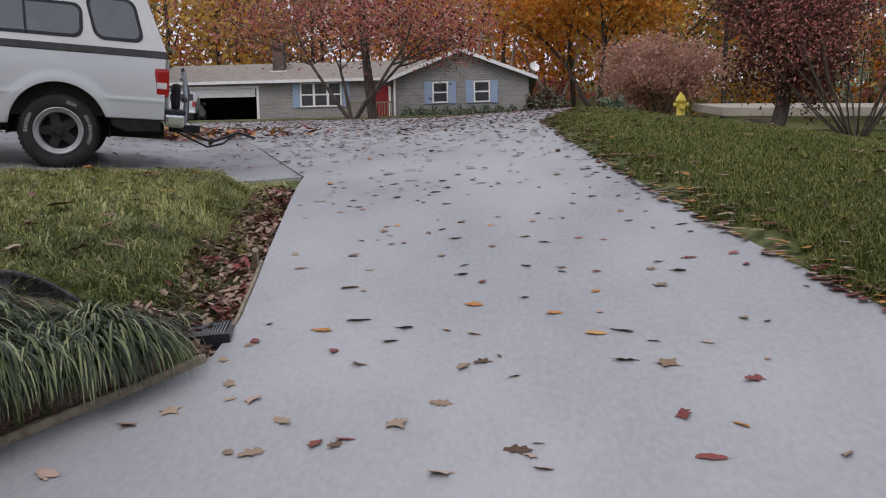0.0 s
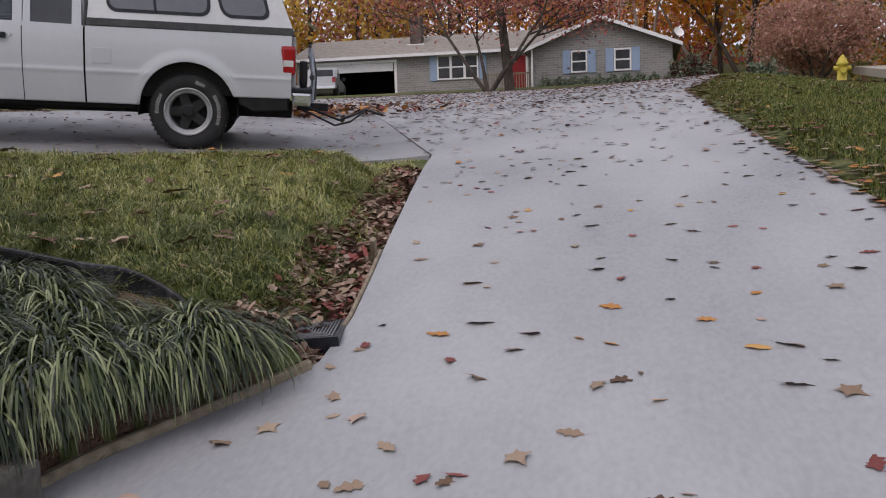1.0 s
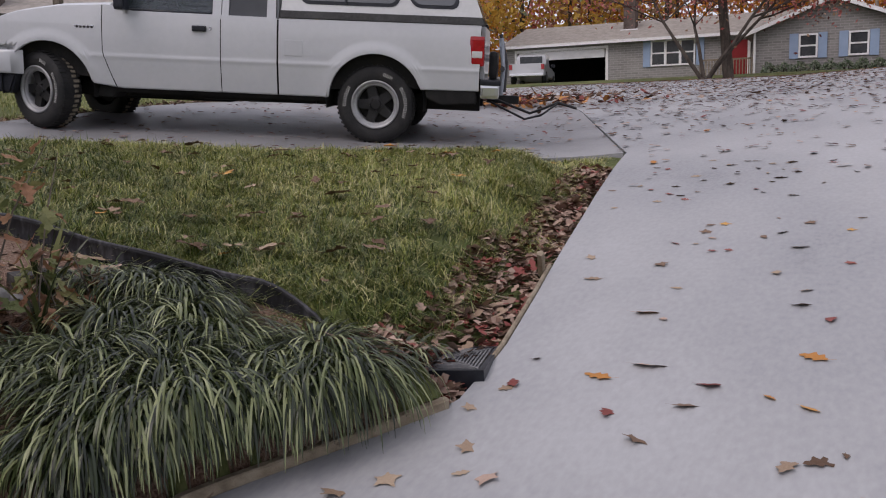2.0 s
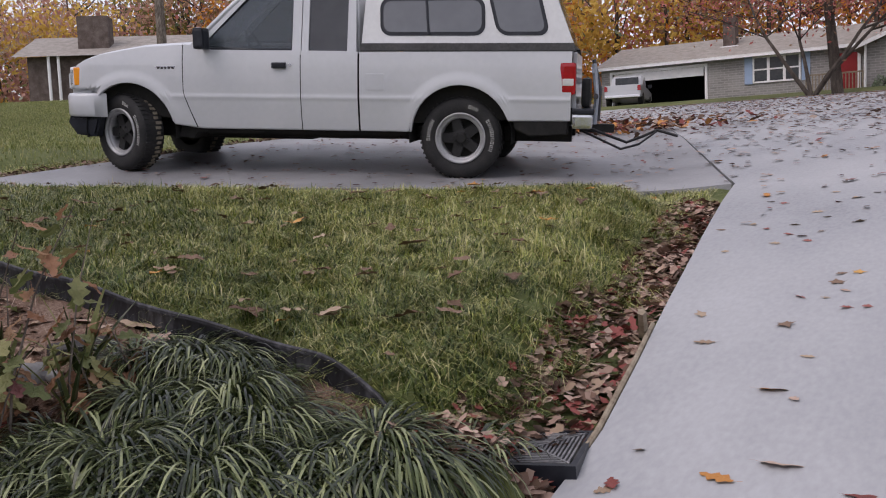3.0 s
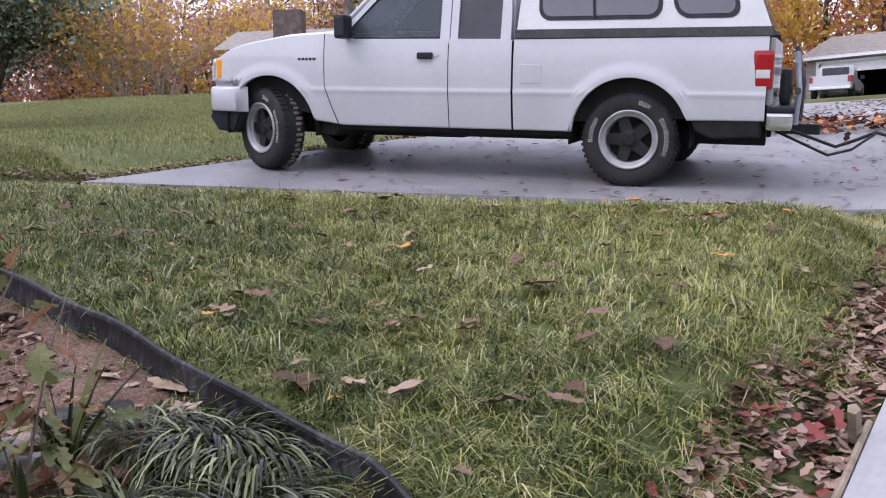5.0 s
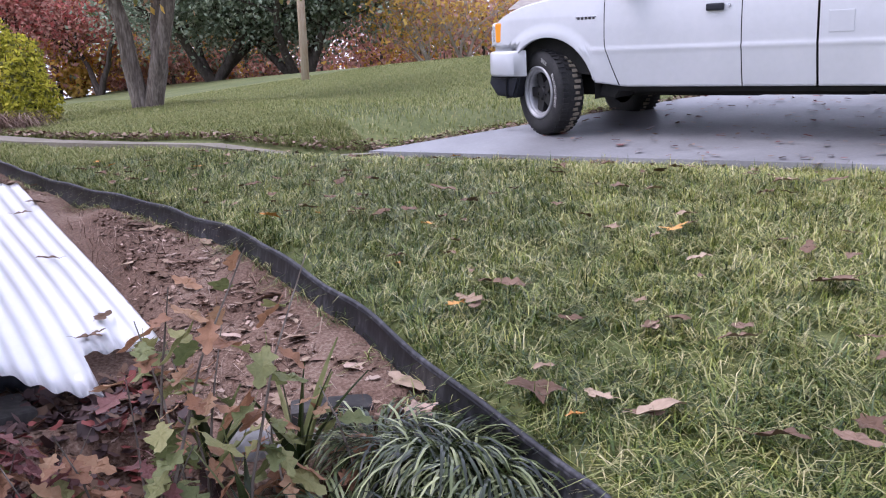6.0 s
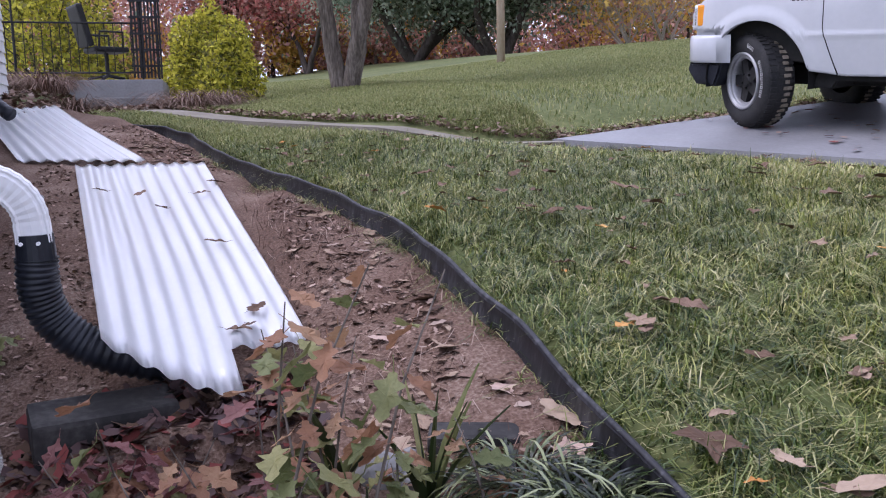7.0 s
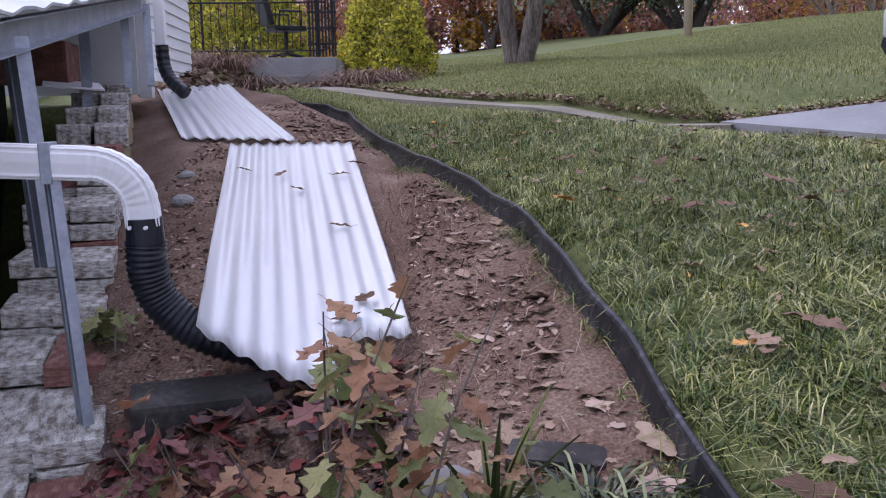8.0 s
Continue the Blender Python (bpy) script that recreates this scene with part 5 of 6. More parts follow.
def round_crown(t, c, r, mats, leaf, n, seed, low=-1.0):
    """A full crown of small leaves in lumps about a centre, with gaps and an uneven rim."""
    rs = np.random.RandomState(seed)
    d = rs.normal(size=(70, 3)); d /= np.linalg.norm(d, axis=1)[:, None]
    d = d[d[:, 2] > low]
    cl = d * rs.uniform(.45, 1.0, (len(d), 1)) * np.array(r) + np.array(c)
    p = cl[rs.randint(0, len(cl), n)] + rs.normal(size=(n, 3)) * np.array(r) * .15
    v, q = leaf_cards(p, leaf, rs)
    ml = [M[k] for k in mats]
    o = new("crown", quick_mesh("crown", v, q, ml, rs.randint(0, len(ml), len(q))))
    o.parent = t


# trees that stand out one by one
tree("maple_tree", "spreading red-leaved tree with bare lower limbs before the ranch house", -7.1, 43.4, 9.0, ["f_red", "f_red", "f_rust", "f_maroon"], .12, 11000, .74, .10, 4, 3, 11, puff=.7, fork=.7, lift=.2)
tree("tall_tree", "tall straight grey trunk among the red branches", -6.4, 45.5, 17, ["f_rust"], .3, 300, .4, .26, 1, 2, 12)
tree("maple_tree", "golden-leaved tree at the garage corner", -24.5, 50, 11, ["f_gold", "f_gold", "f_orange"], .2, 15000, .6, .3, 1, 3, 13, puff=1.0)
round_crown(tree("ornamental_tree", "round dusty pink-leaved tree near the hydrant", 6.5, 40.0, 3.4, [], .1, 0, .7, .08, 4, 3, 14, fork=.6), (0, 0, 2.35), (2.55, 2.3, 1.6), ["f_pink", "f_pink", "f_rust"], .10, 15000, 51)
tree("maple_tree", "bright orange-leaved tree beside the house", 5.6, 56, 11, ["f_orange", "f_orange", "f_gold"], .2, 17000, .6, .16, 3, 3, 15, puff=.95)
round_crown(tree("maple_tree", "dark maroon-leaved tree over the hedge", 6.5, 23.6, 5.4, [], .1, 0, .7, .2, 1, 3, 16, lift=.2), (.3, 0, 3.0), (1.5, 1.6, 2.2), ["f_maroon", "f_maroon", "f_rust"], .075, 26000, 52)
tree("vase_shrub", "bare-stemmed vase-shaped shrub with dark red tips", 6.15, 17.6, 3.6, ["f_maroon", "f_red", "f_maroon"], .045, 6000, .36, .02, 20, 2, 17, category="shrub", puff=.4, fork=.7)
tree("shade_tree", "twin-trunked lawn tree with thinning olive leaves", -19.8, 7.35, 7.2, ["f_olive", "f_rust", "f_gold"], .11, 14000, .78, .2, 3, 3, 18, puff=.6, bark="lawn_bark", fork=.22, lift=.25)
tree("magnolia_tree", "broad dark evergreen tree behind the field", -64, 25.5, 13, ["f_dark"], .24, 26000, .8, .4, 4, 3, 19, puff=1.6, fork=.8, lift=.3)
tree("magnolia_tree", "broad dark evergreen tree behind the field", -68, 20, 12, ["f_dark"], .24, 24000, .8, .4, 4, 3, 20, puff=1.6, fork=.8, lift=.3)
tree("willow_tree", "pale gold autumn tree with whitish branches", -57, 34.5, 10, ["f_gold", "f_gold", "f_pink"], .24, 3800, .6, .18, 4, 3, 21, bark="pale_bark", puff=.8, fork=.5)
tree("willow_tree", "pale gold autumn tree with whitish branches", -53, 41, 10, ["f_gold", "f_gold", "f_pink"], .24, 3000, .6, .16, 4, 3, 22, bark="pale_bark", puff=.8, fork=.5)
tree("maple_tree", "crimson tree beyond the far lawn", -82, 13.5, 11, ["f_red", "f_pink", "f_pink"], .28, 11000, .65, .3, 2, 3, 23, puff=1.1, fork=.5)
tree("maple_tree", "orange-red tree beyond the far lawn", -92, 8, 13, ["f_red", "f_pink"], .28, 9000, .65, .3, 2, 3, 24, puff=1.2)

# bare grey trees above the roof
for k, (bx_, by_) in enumerate(((0, 62), (3.5, 64), (-3, 66))):
    tree("bare_tree", "bare grey-limbed tree behind the house", bx_, by_, 15, ["f_rust"], .2, 120, .55, .13, 2, 3, 40 + k, bark="pale_bark", group="bare trees behind the house")


def bush(name, label, x, y, rx, ry, h, mats, leaf, n, seed, z=None):
    rs = np.random.RandomState(seed)
    zb = float(land(x, y)) if z is None else z
    t = holder(name, pose(x, y, zb), label, "bush")
    d = rs.normal(size=(n, 3)); d /= np.linalg.norm(d, axis=1)[:, None]
    d[:, 2] = np.abs(d[:, 2])
    lump = 1 + .16 * np.sin(d[:, 0] * 5 + seed) * np.cos(d[:, 1] * 6) + .1 * np.sin(d[:, 2] * 9 + d[:, 0] * 7)
    r = rs.uniform(.55, 1.0, n) ** .5 * lump
    p = d * r[:, None] * np.array([rx, ry, h])
    v, q = leaf_cards(p, leaf, rs)
    ml = [M[k] for k in mats]
    o = new("crown", quick_mesh("crown", v, q, ml, rs.randint(0, len(ml), len(q))))
    o.parent = t
    bm = bmesh.new()
    for k in range(9):
        az = rs.uniform(0, 6.28)
        tube(bm, [(0.1 * math.cos(az), .1 * math.sin(az), -.05), (.35 * rx * math.cos(az), .35 * ry * math.sin(az), h * .4), (.6 * rx * math.cos(az), .6 * ry * math.sin(az), h * .75)], [.025, .016, .006], 5, cap=False)
    part("stems", bm, M["bark"], t)
    return t


bush("golden_bush", "rounded yellow-green leafy bush beside the stoop", -16.4, 4.6, .78, .78, 1.42, ["f_yellow", "f_yellow", "f_yellow", "f_olive"], .05, 18000, 3)
bush("golden_bush", "rounded yellow-green leafy bush behind the stoop", -18.8, 1.6, 1.2, 1.6, 2.1, ["f_yellow", "f_yellow", "f_olive"], .065, 13000, 4)
bush("hedge_shrub", "clipped dark shrub at the house corner", 2.4, 51.4, 1.35, 1.1, 1.35, ["f_dark", "f_maroon"], .12, 4000, 5)
bush("hedge_shrub", "dark green shrub by the far lawn", 5.6, 47, .95, .9, 1.1, ["f_dark"], .12, 2500, 6)
for k in range(9):
    bush("box_hedge", "low clipped green hedge plant under the windows", -5.3 + k * .72, 51.2, .45, .35, .62, ["f_dark"], .08, 500, 60 + k)

# far woods: many crowns and trunks in one mass


def woods(name, label, spots, seed):
    rs = np.random.RandomState(seed)
    names = ["f_orange", "f_gold", "f_red", "f_rust", "f_olive", "f_dark", "f_rust", "f_rust", "f_pink"]
    V, Q, I, off = [], [], [], 0
    bm = bmesh.new()
    for (x, y, h, kind) in spots:
        zb = float(land(x, y))
        tube(bm, [(x, y, zb - 1), (x + rs.normal() * .3, y, zb + h * .5), (x + rs.normal() * .8, y + rs.normal() * .5, zb + h * .95)], [.2, .14, .04], 5, cap=False)
        for k in range(5):
            az, zz = rs.uniform(0, 6.28), rs.uniform(.25, .75)
            ln = h * rs.uniform(.15, .3)
            tube(bm, [(x, y, zb + h * zz), (x + ln * .5 * math.cos(az), y + ln * .5 * math.sin(az), zb + h * zz + ln * .35), (x + ln * math.cos(az), y + ln * math.sin(az), zb + h * zz + ln * .9)], [.09, .06, .02], 4, cap=False)
        n = rs.randint(1700, 2300)
        clumps = rs.normal(size=(26, 3)) * np.array([h * .19, h * .17, h * .27]) + np.array([x, y, zb + h * .42])
        p = clumps[rs.randint(0, 26, n)] + rs.normal(size=(n, 3)) * h * .06
        p = p[p[:, 2] > zb + .2]
        v, q = leaf_cards(p, .34, rs)
        V.append(v); Q.append(q + off); off += len(v)
        idx = np.full(len(q), kind)
        mixed = rs.uniform(size=len(q)) < .22
        idx[mixed] = rs.randint(0, len(names), mixed.sum())
        I.append(idx)
    t = holder(name, pose(0, 0, 0), label, "woods", kind="stuff")
    o = new("crowns", quick_mesh("crowns", np.concatenate(V), np.concatenate(Q), [M[k] for k in names], np.concatenate(I)))
    o.parent = t
    tagged(o, kind="stuff")
    tr_ = part("trunks", bm, M["bark"], t)
    tagged(tr_, kind="stuff")


rs = random.Random(3)
spots = []
for row, yy in enumerate((67, 76, 87)):
    for x in range(-80, 64, 6):
        spots.append((x + rs.uniform(-2.5, 2.5), yy + rs.uniform(-3, 3), rs.uniform(12, 19), rs.choice([0, 0, 0, 1, 1, 2, 3, 4, 6])))
woods("far_woods", "autumn woods of orange, gold and rust trees behind the houses", spots, 8)
spots = []
for row in range(3):
    for k in range(30):
        a = radians(118 + k * 2.7)
        r = 92 + row * 9
        # from k = 13 and in the low row, pale crowns put haze into leaf colour
        spots.append((r * math.cos(a) + rs.uniform(-3, 3), r * math.sin(a) + rs.uniform(-3, 3), rs.uniform(14, 20), rs.choice([3, 3, 6, 6, 8, 4]) if k < 13 else rs.choice([8, 8, 8, 1, 1])))
        if row == 0:
            spots.append((87 * math.cos(a), 87 * math.sin(a), rs.uniform(4, 5.5), rs.choice([1, 8, 8, 8])))
woods("far_woods", "rust and gold wooded slope beyond the field", spots, 9)
spots = [(22 + rs.uniform(0, 30), 34 + rs.uniform(0, 34), rs.uniform(10, 16), rs.choice([3, 3, 4, 7, 5])) for k in range(36)]
woods("far_woods", "brown and olive trees beyond the hedge", spots, 10)

bare = holder("bare_tree", pose(-33.4, 31.7, float(land(-33.4, 31.7))), "pale straight-trunked bare tree behind the neighbour's roof", "tree")
part("trunk", tb([(0, 0, -.3), (.05, 0, 5), (-.05, 0, 11), (.1, 0, 17)], [.26, .22, .17, .06], 10), M["lawn_bark"], bare, smooth=True)
for zz, ax in ((7.5, .4), (8.6, 2.6), (9.7, 4.4), (10.8, 1.2), (12, 3.3)):
    part("limb", tb([(0, 0, zz), (1.0 * math.cos(ax), 1.0 * math.sin(ax), zz + 1.1), (1.6 * math.cos(ax), 1.6 * math.sin(ax), zz + 2.6)], [.07, .05, .02], 6), M["lawn_bark"], bare)


# utility pole, hydrant, pale road strip on the right
pole = holder("utility_pole", pose(-33.3, 15.3, float(land(-33.3, 15.3))), "weathered wooden utility pole standing in the field", "utility pole")
part("shaft", tb([(0, 0, -.3), (0, 0, 4), (0, 0, 9.5)], [.16, .145, .12], 12), M["pole_wood"], pole, smooth=True)
hyd = holder("fire_hydrant", pose(5.0, 27.2, float(land(5.0, 27.2))), "yellow cast-iron fire hydrant on the lawn", "hydrant")
part("barrel", lathe(bmesh.new(), [(.17, 0), (.17, .06), (.12, .07), (.115, .5), (.15, .52), (.15, .57), (.13, .6), (.1, .68), (.05, .73), (.03, .78), (.001, .79)], 20, "z"), M["hydrant"], hyd, smooth=True)
for s in (1, -1):
    part("nozzle", tb([(s * .1, 0, .44), (s * .21, 0, .44)], .06, 10), M["hydrant"], hyd)
part("front_nozzle", tb([(0, -.1, .38), (0, -.22, .38)], .075, 12), M["hydrant"], hyd)
rd = tagged(part("side_road", bx((-5, -2.5, -.3), (30, 3, .0), .02), M["tan_slab"], None, "pale side road beyond the hedge"), kind="structure", category="road")
rd.matrix_world = pose(12.8, 36.5, 4.02, 6, 1.2, 0)
stump = tagged(part("flat_rock", bx((-.28, -.2, 0), (.28, .2, .28), .08), M["bark"], None, "brown rock beside the tree trunk"), category="rock")
stump.matrix_world = pose(5.85, 22.8, float(land(5.85, 22.8)), 0, 0, 20)

# neighbour's house behind the truck
nh = holder("brick_house", pose(-39.5, 34.5, 6.1, 0, 0, 38), "low brown house with a big brick chimney behind the truck", "house")
part("wall", bx((-5, 0, 0), (7, 7, 2.4)), M["dark_brick"], nh)
bm = bmesh.new()
a = [bm.verts.new((-5.6, y_, z_)) for y_, z_ in ((-.6, 2.35), (3.5, 3.9), (7.6, 2.35), (3.5, 3.7), )]
b = [bm.verts.new((7.6, y_, z_)) for y_, z_ in ((-.6, 2.35), (3.5, 3.9), (7.6, 2.35), (3.5, 3.7))]
for i in range(4):
    bm.faces.new((a[i], b[i], b[(i + 1) % 4], a[(i + 1) % 4]))
part("roof", bm, M["shingle"], nh)
part("chimney", bx((-2.6, .8, 2.2), (-1.0, 1.9, 4.6), .03), M["dark_brick"], nh, "tall dark grey brick chimney")
for x_ in (-3.8, -3.3):
    part("porch_post", tb([(x_, -.4, 0), (x_, -.4, 2.4)], .08, 8), M["trim"], nh)
fh = holder("far_bungalow", pose(-96, 20, float(land(-96, 20)), 0, 0, 80), "small bungalow with a pale roof beyond the trees", "house")
part("wall", bx((-5, 0, 0), (5, 6, 2.6)), M["redbrick"], fh)
part("roof", pr([(-5.6, 2.6), (0, 4.6), (5.6, 2.6)], -.5, 6.5), M["roof_sheet"], fh)


# ---- grass ----
def blades(n, sample, length, width, rs, droop=.5, hz=land, dz=0.0):
    xy = sample(n)
    n = len(xy)
    base = np.stack([xy[:, 0], xy[:, 1], hz(xy[:, 0], xy[:, 1]) + dz], 1)
    az = rs.uniform(0, 2 * math.pi, n)
    L = length * rs.uniform(.55, 1.3, n)
    d = np.stack([np.cos(az), np.sin(az), np.zeros(n)], 1)
    side = np.stack([-np.sin(az), np.cos(az), np.zeros(n)], 1) * (width * rs.uniform(.7, 1.3, n))[:, None] * .5
    k = rs.uniform(.2, 1, n) * droop
    up_ = np.array([0, 0, 1.0])
    mid = base + d * (L * k * .35)[:, None] + up_ * (L * .62)[:, None]
    tip = base + d * (L * k * 1.0)[:, None] + up_ * (L * (1.0 - .45 * k))[:, None]
    v = np.stack([base - side, base + side, mid + side * .8, mid - side * .8, tip + side * .15, tip - side * .15], 1).reshape(-1, 3)
    i = np.arange(n)[:, None] * 6
    q = np.concatenate([i + np.array([0, 1, 2, 3]), i + np.array([3, 2, 4, 5])], 1).reshape(-1, 4)
    return v, q


def in_lawn(p):
    x, y = p[:, 0], p[:, 1]
    near_edge = 10.3 + (x + 1.93) * (7.26 - 10.3) / (-7.90 + 1.93)
    e = np.interp(x, EDGE_X, EDGE_Y)
    lx = np.interp(y, LEFT_Y, LEFT_X)
    strip = .21 + .07 * np.sin(y * 5) + .06 * np.sin(y * 11 + 1)
    ok = (y > e + .0) & (x < lx - strip) & ((y < near_edge + .03) | (x < -7.95))
    wl_ = np.array(walk_line)
    dmin = np.full(len(x), 9.0)
    for (ax, ay), (bx2, by2) in zip(wl_, wl_[1:]):
        t = np.clip(((x - ax) * (bx2 - ax) + (y - ay) * (by2 - ay)) / ((bx2 - ax) ** 2 + (by2 - ay) ** 2), 0, 1)
        dmin = np.minimum(dmin, np.hypot(x - ax - t * (bx2 - ax), y - ay - t * (by2 - ay)))
    return ok & (dmin > .36)


def lawn_near(n):
    p = np.stack([rg.uniform(-8.2, -1.5, n), rg.uniform(4.2, 10.1, n)], 1)
    p = p[in_lawn(p)]
    tuft = np.sin(p[:, 0] * 9 + 2 * np.sin(p[:, 1] * 4)) * np.sin(p[:, 1] * 8 + 1.3 * np.sin(p[:, 0] * 5))
    return p[rg.uniform(size=len(p)) < .72 + .28 * tuft]


def grass(name, label, v, q):
    tagged(new(name, quick_mesh(name, v, q, M["field_grass" if name == "field_grass" else "grass"])), label, "grass", kind="stuff")


def tufts(n, sample, per, length, width, rs):
    """Blades in leaning tufts, each with a lie of its own."""
    c = sample(n)
    n = len(c)
    m = n * per
    own = np.repeat(np.arange(n), per)
    xy = c[own] + rs.normal(size=(m, 2)) * .028
    base = np.stack([xy[:, 0], xy[:, 1], land(xy[:, 0], xy[:, 1]) - .005], 1)
    lie = 2.2 * np.sin(c[:, 0] * 1.9 + 1.7 * np.sin(c[:, 1] * 1.4)) + 2.0 * np.sin(c[:, 1] * 2.3 + c[:, 0])
    az = (.6 * lie + rs.normal(size=n) * 1.4)[own] + rs.normal(size=m) * .9
    L = length * rs.uniform(.55, 1.45, n)[own] * rs.uniform(.5, 1.25, m)
    k = np.clip(rs.uniform(.9, 2.1, n)[own] + rs.normal(size=m) * .4, .1, 2.0)
    d = np.stack([np.cos(az), np.sin(az), np.zeros(m)], 1)
    side = np.stack([-np.sin(az), np.cos(az), np.zeros(m)], 1) * (width * rs.uniform(.7, 1.3, m))[:, None] * .5
    mid = base + d * (L * k * .3)[:, None] + np.array([0, 0, 1.0]) * (L * (.58 - .1 * k))[:, None]
    tip = base + d * (L * k * .85)[:, None] + np.array([0, 0, 1.0]) * (L * (1.0 - .45 * k))[:, None]
    v = np.stack([base - side, base + side, mid + side * .85, mid - side * .85, tip + side * .15, tip - side * .15], 1).reshape(-1, 3)
    i = np.arange(m)[:, None] * 6
    q = np.concatenate([i + np.array([0, 1, 2, 3]), i + np.array([3, 2, 4, 5])], 1).reshape(-1, 4)
    return v, q


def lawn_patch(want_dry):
    """Tuft sites of the yellowed or of the greener, shade-coloured patches of the lawn."""
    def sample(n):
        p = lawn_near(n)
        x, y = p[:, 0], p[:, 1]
        # near the edging tufts turn greener, with the lawn's shade put into their colour
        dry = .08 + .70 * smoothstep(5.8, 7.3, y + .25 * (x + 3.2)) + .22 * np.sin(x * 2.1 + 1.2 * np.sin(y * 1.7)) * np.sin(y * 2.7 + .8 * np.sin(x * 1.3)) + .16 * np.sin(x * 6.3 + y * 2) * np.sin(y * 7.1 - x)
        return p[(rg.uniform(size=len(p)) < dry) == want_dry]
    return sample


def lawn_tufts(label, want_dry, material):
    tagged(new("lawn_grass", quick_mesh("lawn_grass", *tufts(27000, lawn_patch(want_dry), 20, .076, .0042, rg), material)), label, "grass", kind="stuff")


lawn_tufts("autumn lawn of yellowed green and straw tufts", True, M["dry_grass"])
lawn_tufts("autumn lawn of dark green tufts with shade put into their colour", False, M["shaded_green_grass"])


def lawn_west(n):
    r = rg.uniform(0, 1, n) ** .6
    p = np.stack([-8 - 30 * r, 3.6 + rg.uniform(0, 1, n) * (6 + 22 * r)], 1)
    fwd_ok = (p[:, 0] < -7.93 + np.clip(p[:, 1] - 7.26, 0, 20) * .07)
    return p[in_lawn(p) & fwd_ok]


grass("field_grass", "mown green field beyond the walk", *blades(200000, lawn_west, .065, .008, rg, 1.6))


def lawn_strip(n):
    x = rg.uniform(-13.5, -7.9, n)
    p = np.stack([x, rg.uniform(3.2, 8.2, n)], 1)
    e = np.interp(p[:, 0], EDGE_X, EDGE_Y)
    return p[in_lawn(p) & (p[:, 1] > e + .04) & (p[:, 1] < 7.4)]


grass("field_grass", "lawn strip between the edging and the walk", *blades(110000, lawn_strip, .075, .007, rg, 1.7))


def lawn_behind(n):
    p = np.stack([rg.uniform(-22, -7.2, n), rg.uniform(7.5, 22, n)], 1)
    return p[p[:, 0] < -7.93 + (p[:, 1] - 7.26) * .07]


grass("field_grass", "mown green lawn beyond the parking slab", *blades(60000, lawn_behind, .06, .008, rg, 1.5))


def lawn_right(n):
    y = 4.6 + 26 * rg.uniform(0, 1, n) ** 1.7
    rx = np.interp(y, RIGHT_Y, RIGHT_X)
    return np.stack([rx + .12 + .1 * np.sin(y * 4) + rg.uniform(0, 1, n) * (2.5 + y * .35), y], 1)


tagged(new("side_lawn_grass", quick_mesh("side_lawn_grass", *blades(240000, lawn_right, .062, .0075, rg, 2.0), M["side_grass"])), "sloping side lawn of green and straw blades", "grass", kind="stuff")

# liriope clumps that spill over the board


def clump(x, y, z, n, length, seed, scale=1.0, toward=None, droop=1.1, name="liriope_clump", label="arching dark green grassy clump of strap leaves in the bed", group="liriope clumps in the bed", material=M["liriope"]):
    rs = np.random.RandomState(seed)
    V, Q = [], []
    off = 0
    segs = 7
    az = rs.uniform(0, 2 * math.pi, n) if toward is None else toward + rs.normal(size=n) * 1.15
    L = length * rs.uniform(.6, 1.15, n)
    e0 = rs.uniform(.75, 1.45, n) if toward is None else rs.uniform(.35, 1.35, n)
    r0 = rs.uniform(0, .14, n) * scale
    for k in range(n):
        p = np.array([r0[k] * math.cos(az[k] + .4), r0[k] * math.sin(az[k] + .4), 0.0])
        el = e0[k]
        side = np.array([-math.sin(az[k]), math.cos(az[k]), 0]) * .0036
        for s in range(segs + 1):
            w = 1.0 if s < segs - 1 else (.7 if s < segs else .15)
            V += [p - side * w, p + side * w]
            if s < segs:
                p = p + np.array([math.cos(el) * math.cos(az[k]), math.cos(el) * math.sin(az[k]), math.sin(el)]) * L[k] / segs
                el = max(el - (e0[k] + droop) / segs * rs.uniform(.85, 1.2), -1.5)
        for s in range(segs):
            a = off + 2 * s
            Q.append((a, a + 1, a + 3, a + 2))
        off += 2 * (segs + 1)
    t = holder(name, pose(x, y, z), label, "grass clump", group)
    o = new("foliage", quick_mesh("foliage", np.array(V), np.array(Q), material))
    o.parent = t
    tagged(o, kind="stuff")
    return t


rl = random.Random(21)
for k, (x, y, n, ln) in enumerate(((-2.24, 5.10, 330, .37), (-2.04, 5.02, 300, .36), (-2.42, 4.93, 260, .36), (-2.15, 4.90, 240, .34), (-1.64, 5.12, 260, .31), (-1.76, 4.98, 230, .31), (-2.00, 4.72, 270, .36), (-2.24, 4.63, 280, .36), (-1.86, 4.82, 220, .32), (-2.50, 4.66, 230, .34), (-1.40, 5.28, 70, .2), (-2.57, 5.22, 250, .32), (-2.72, 5.12, 170, .3), (-2.42, 5.26, 170, .3), (-2.1, 4.5, 220, .34), (-2.35, 4.45, 200, .34))):
    clump(x, y, float(land(x, y)) + .0, int(n * 1.5), ln * .86 + rl.uniform(-.02, .03), 100 + k, .8, droop=1.25)
# the front row leans over the bank towards the board
for k in range(11):
    y = 4.33 + k * .072
    x = float(np.interp(y, LEFT_Y, LEFT_X)) - .20 - .05 * (k % 2)
    clump(x, y, float(land(x, y)) - .01, 300, .335 + rl.uniform(-.03, .04), 300 + k, .9, toward=-.6, droop=1.6)
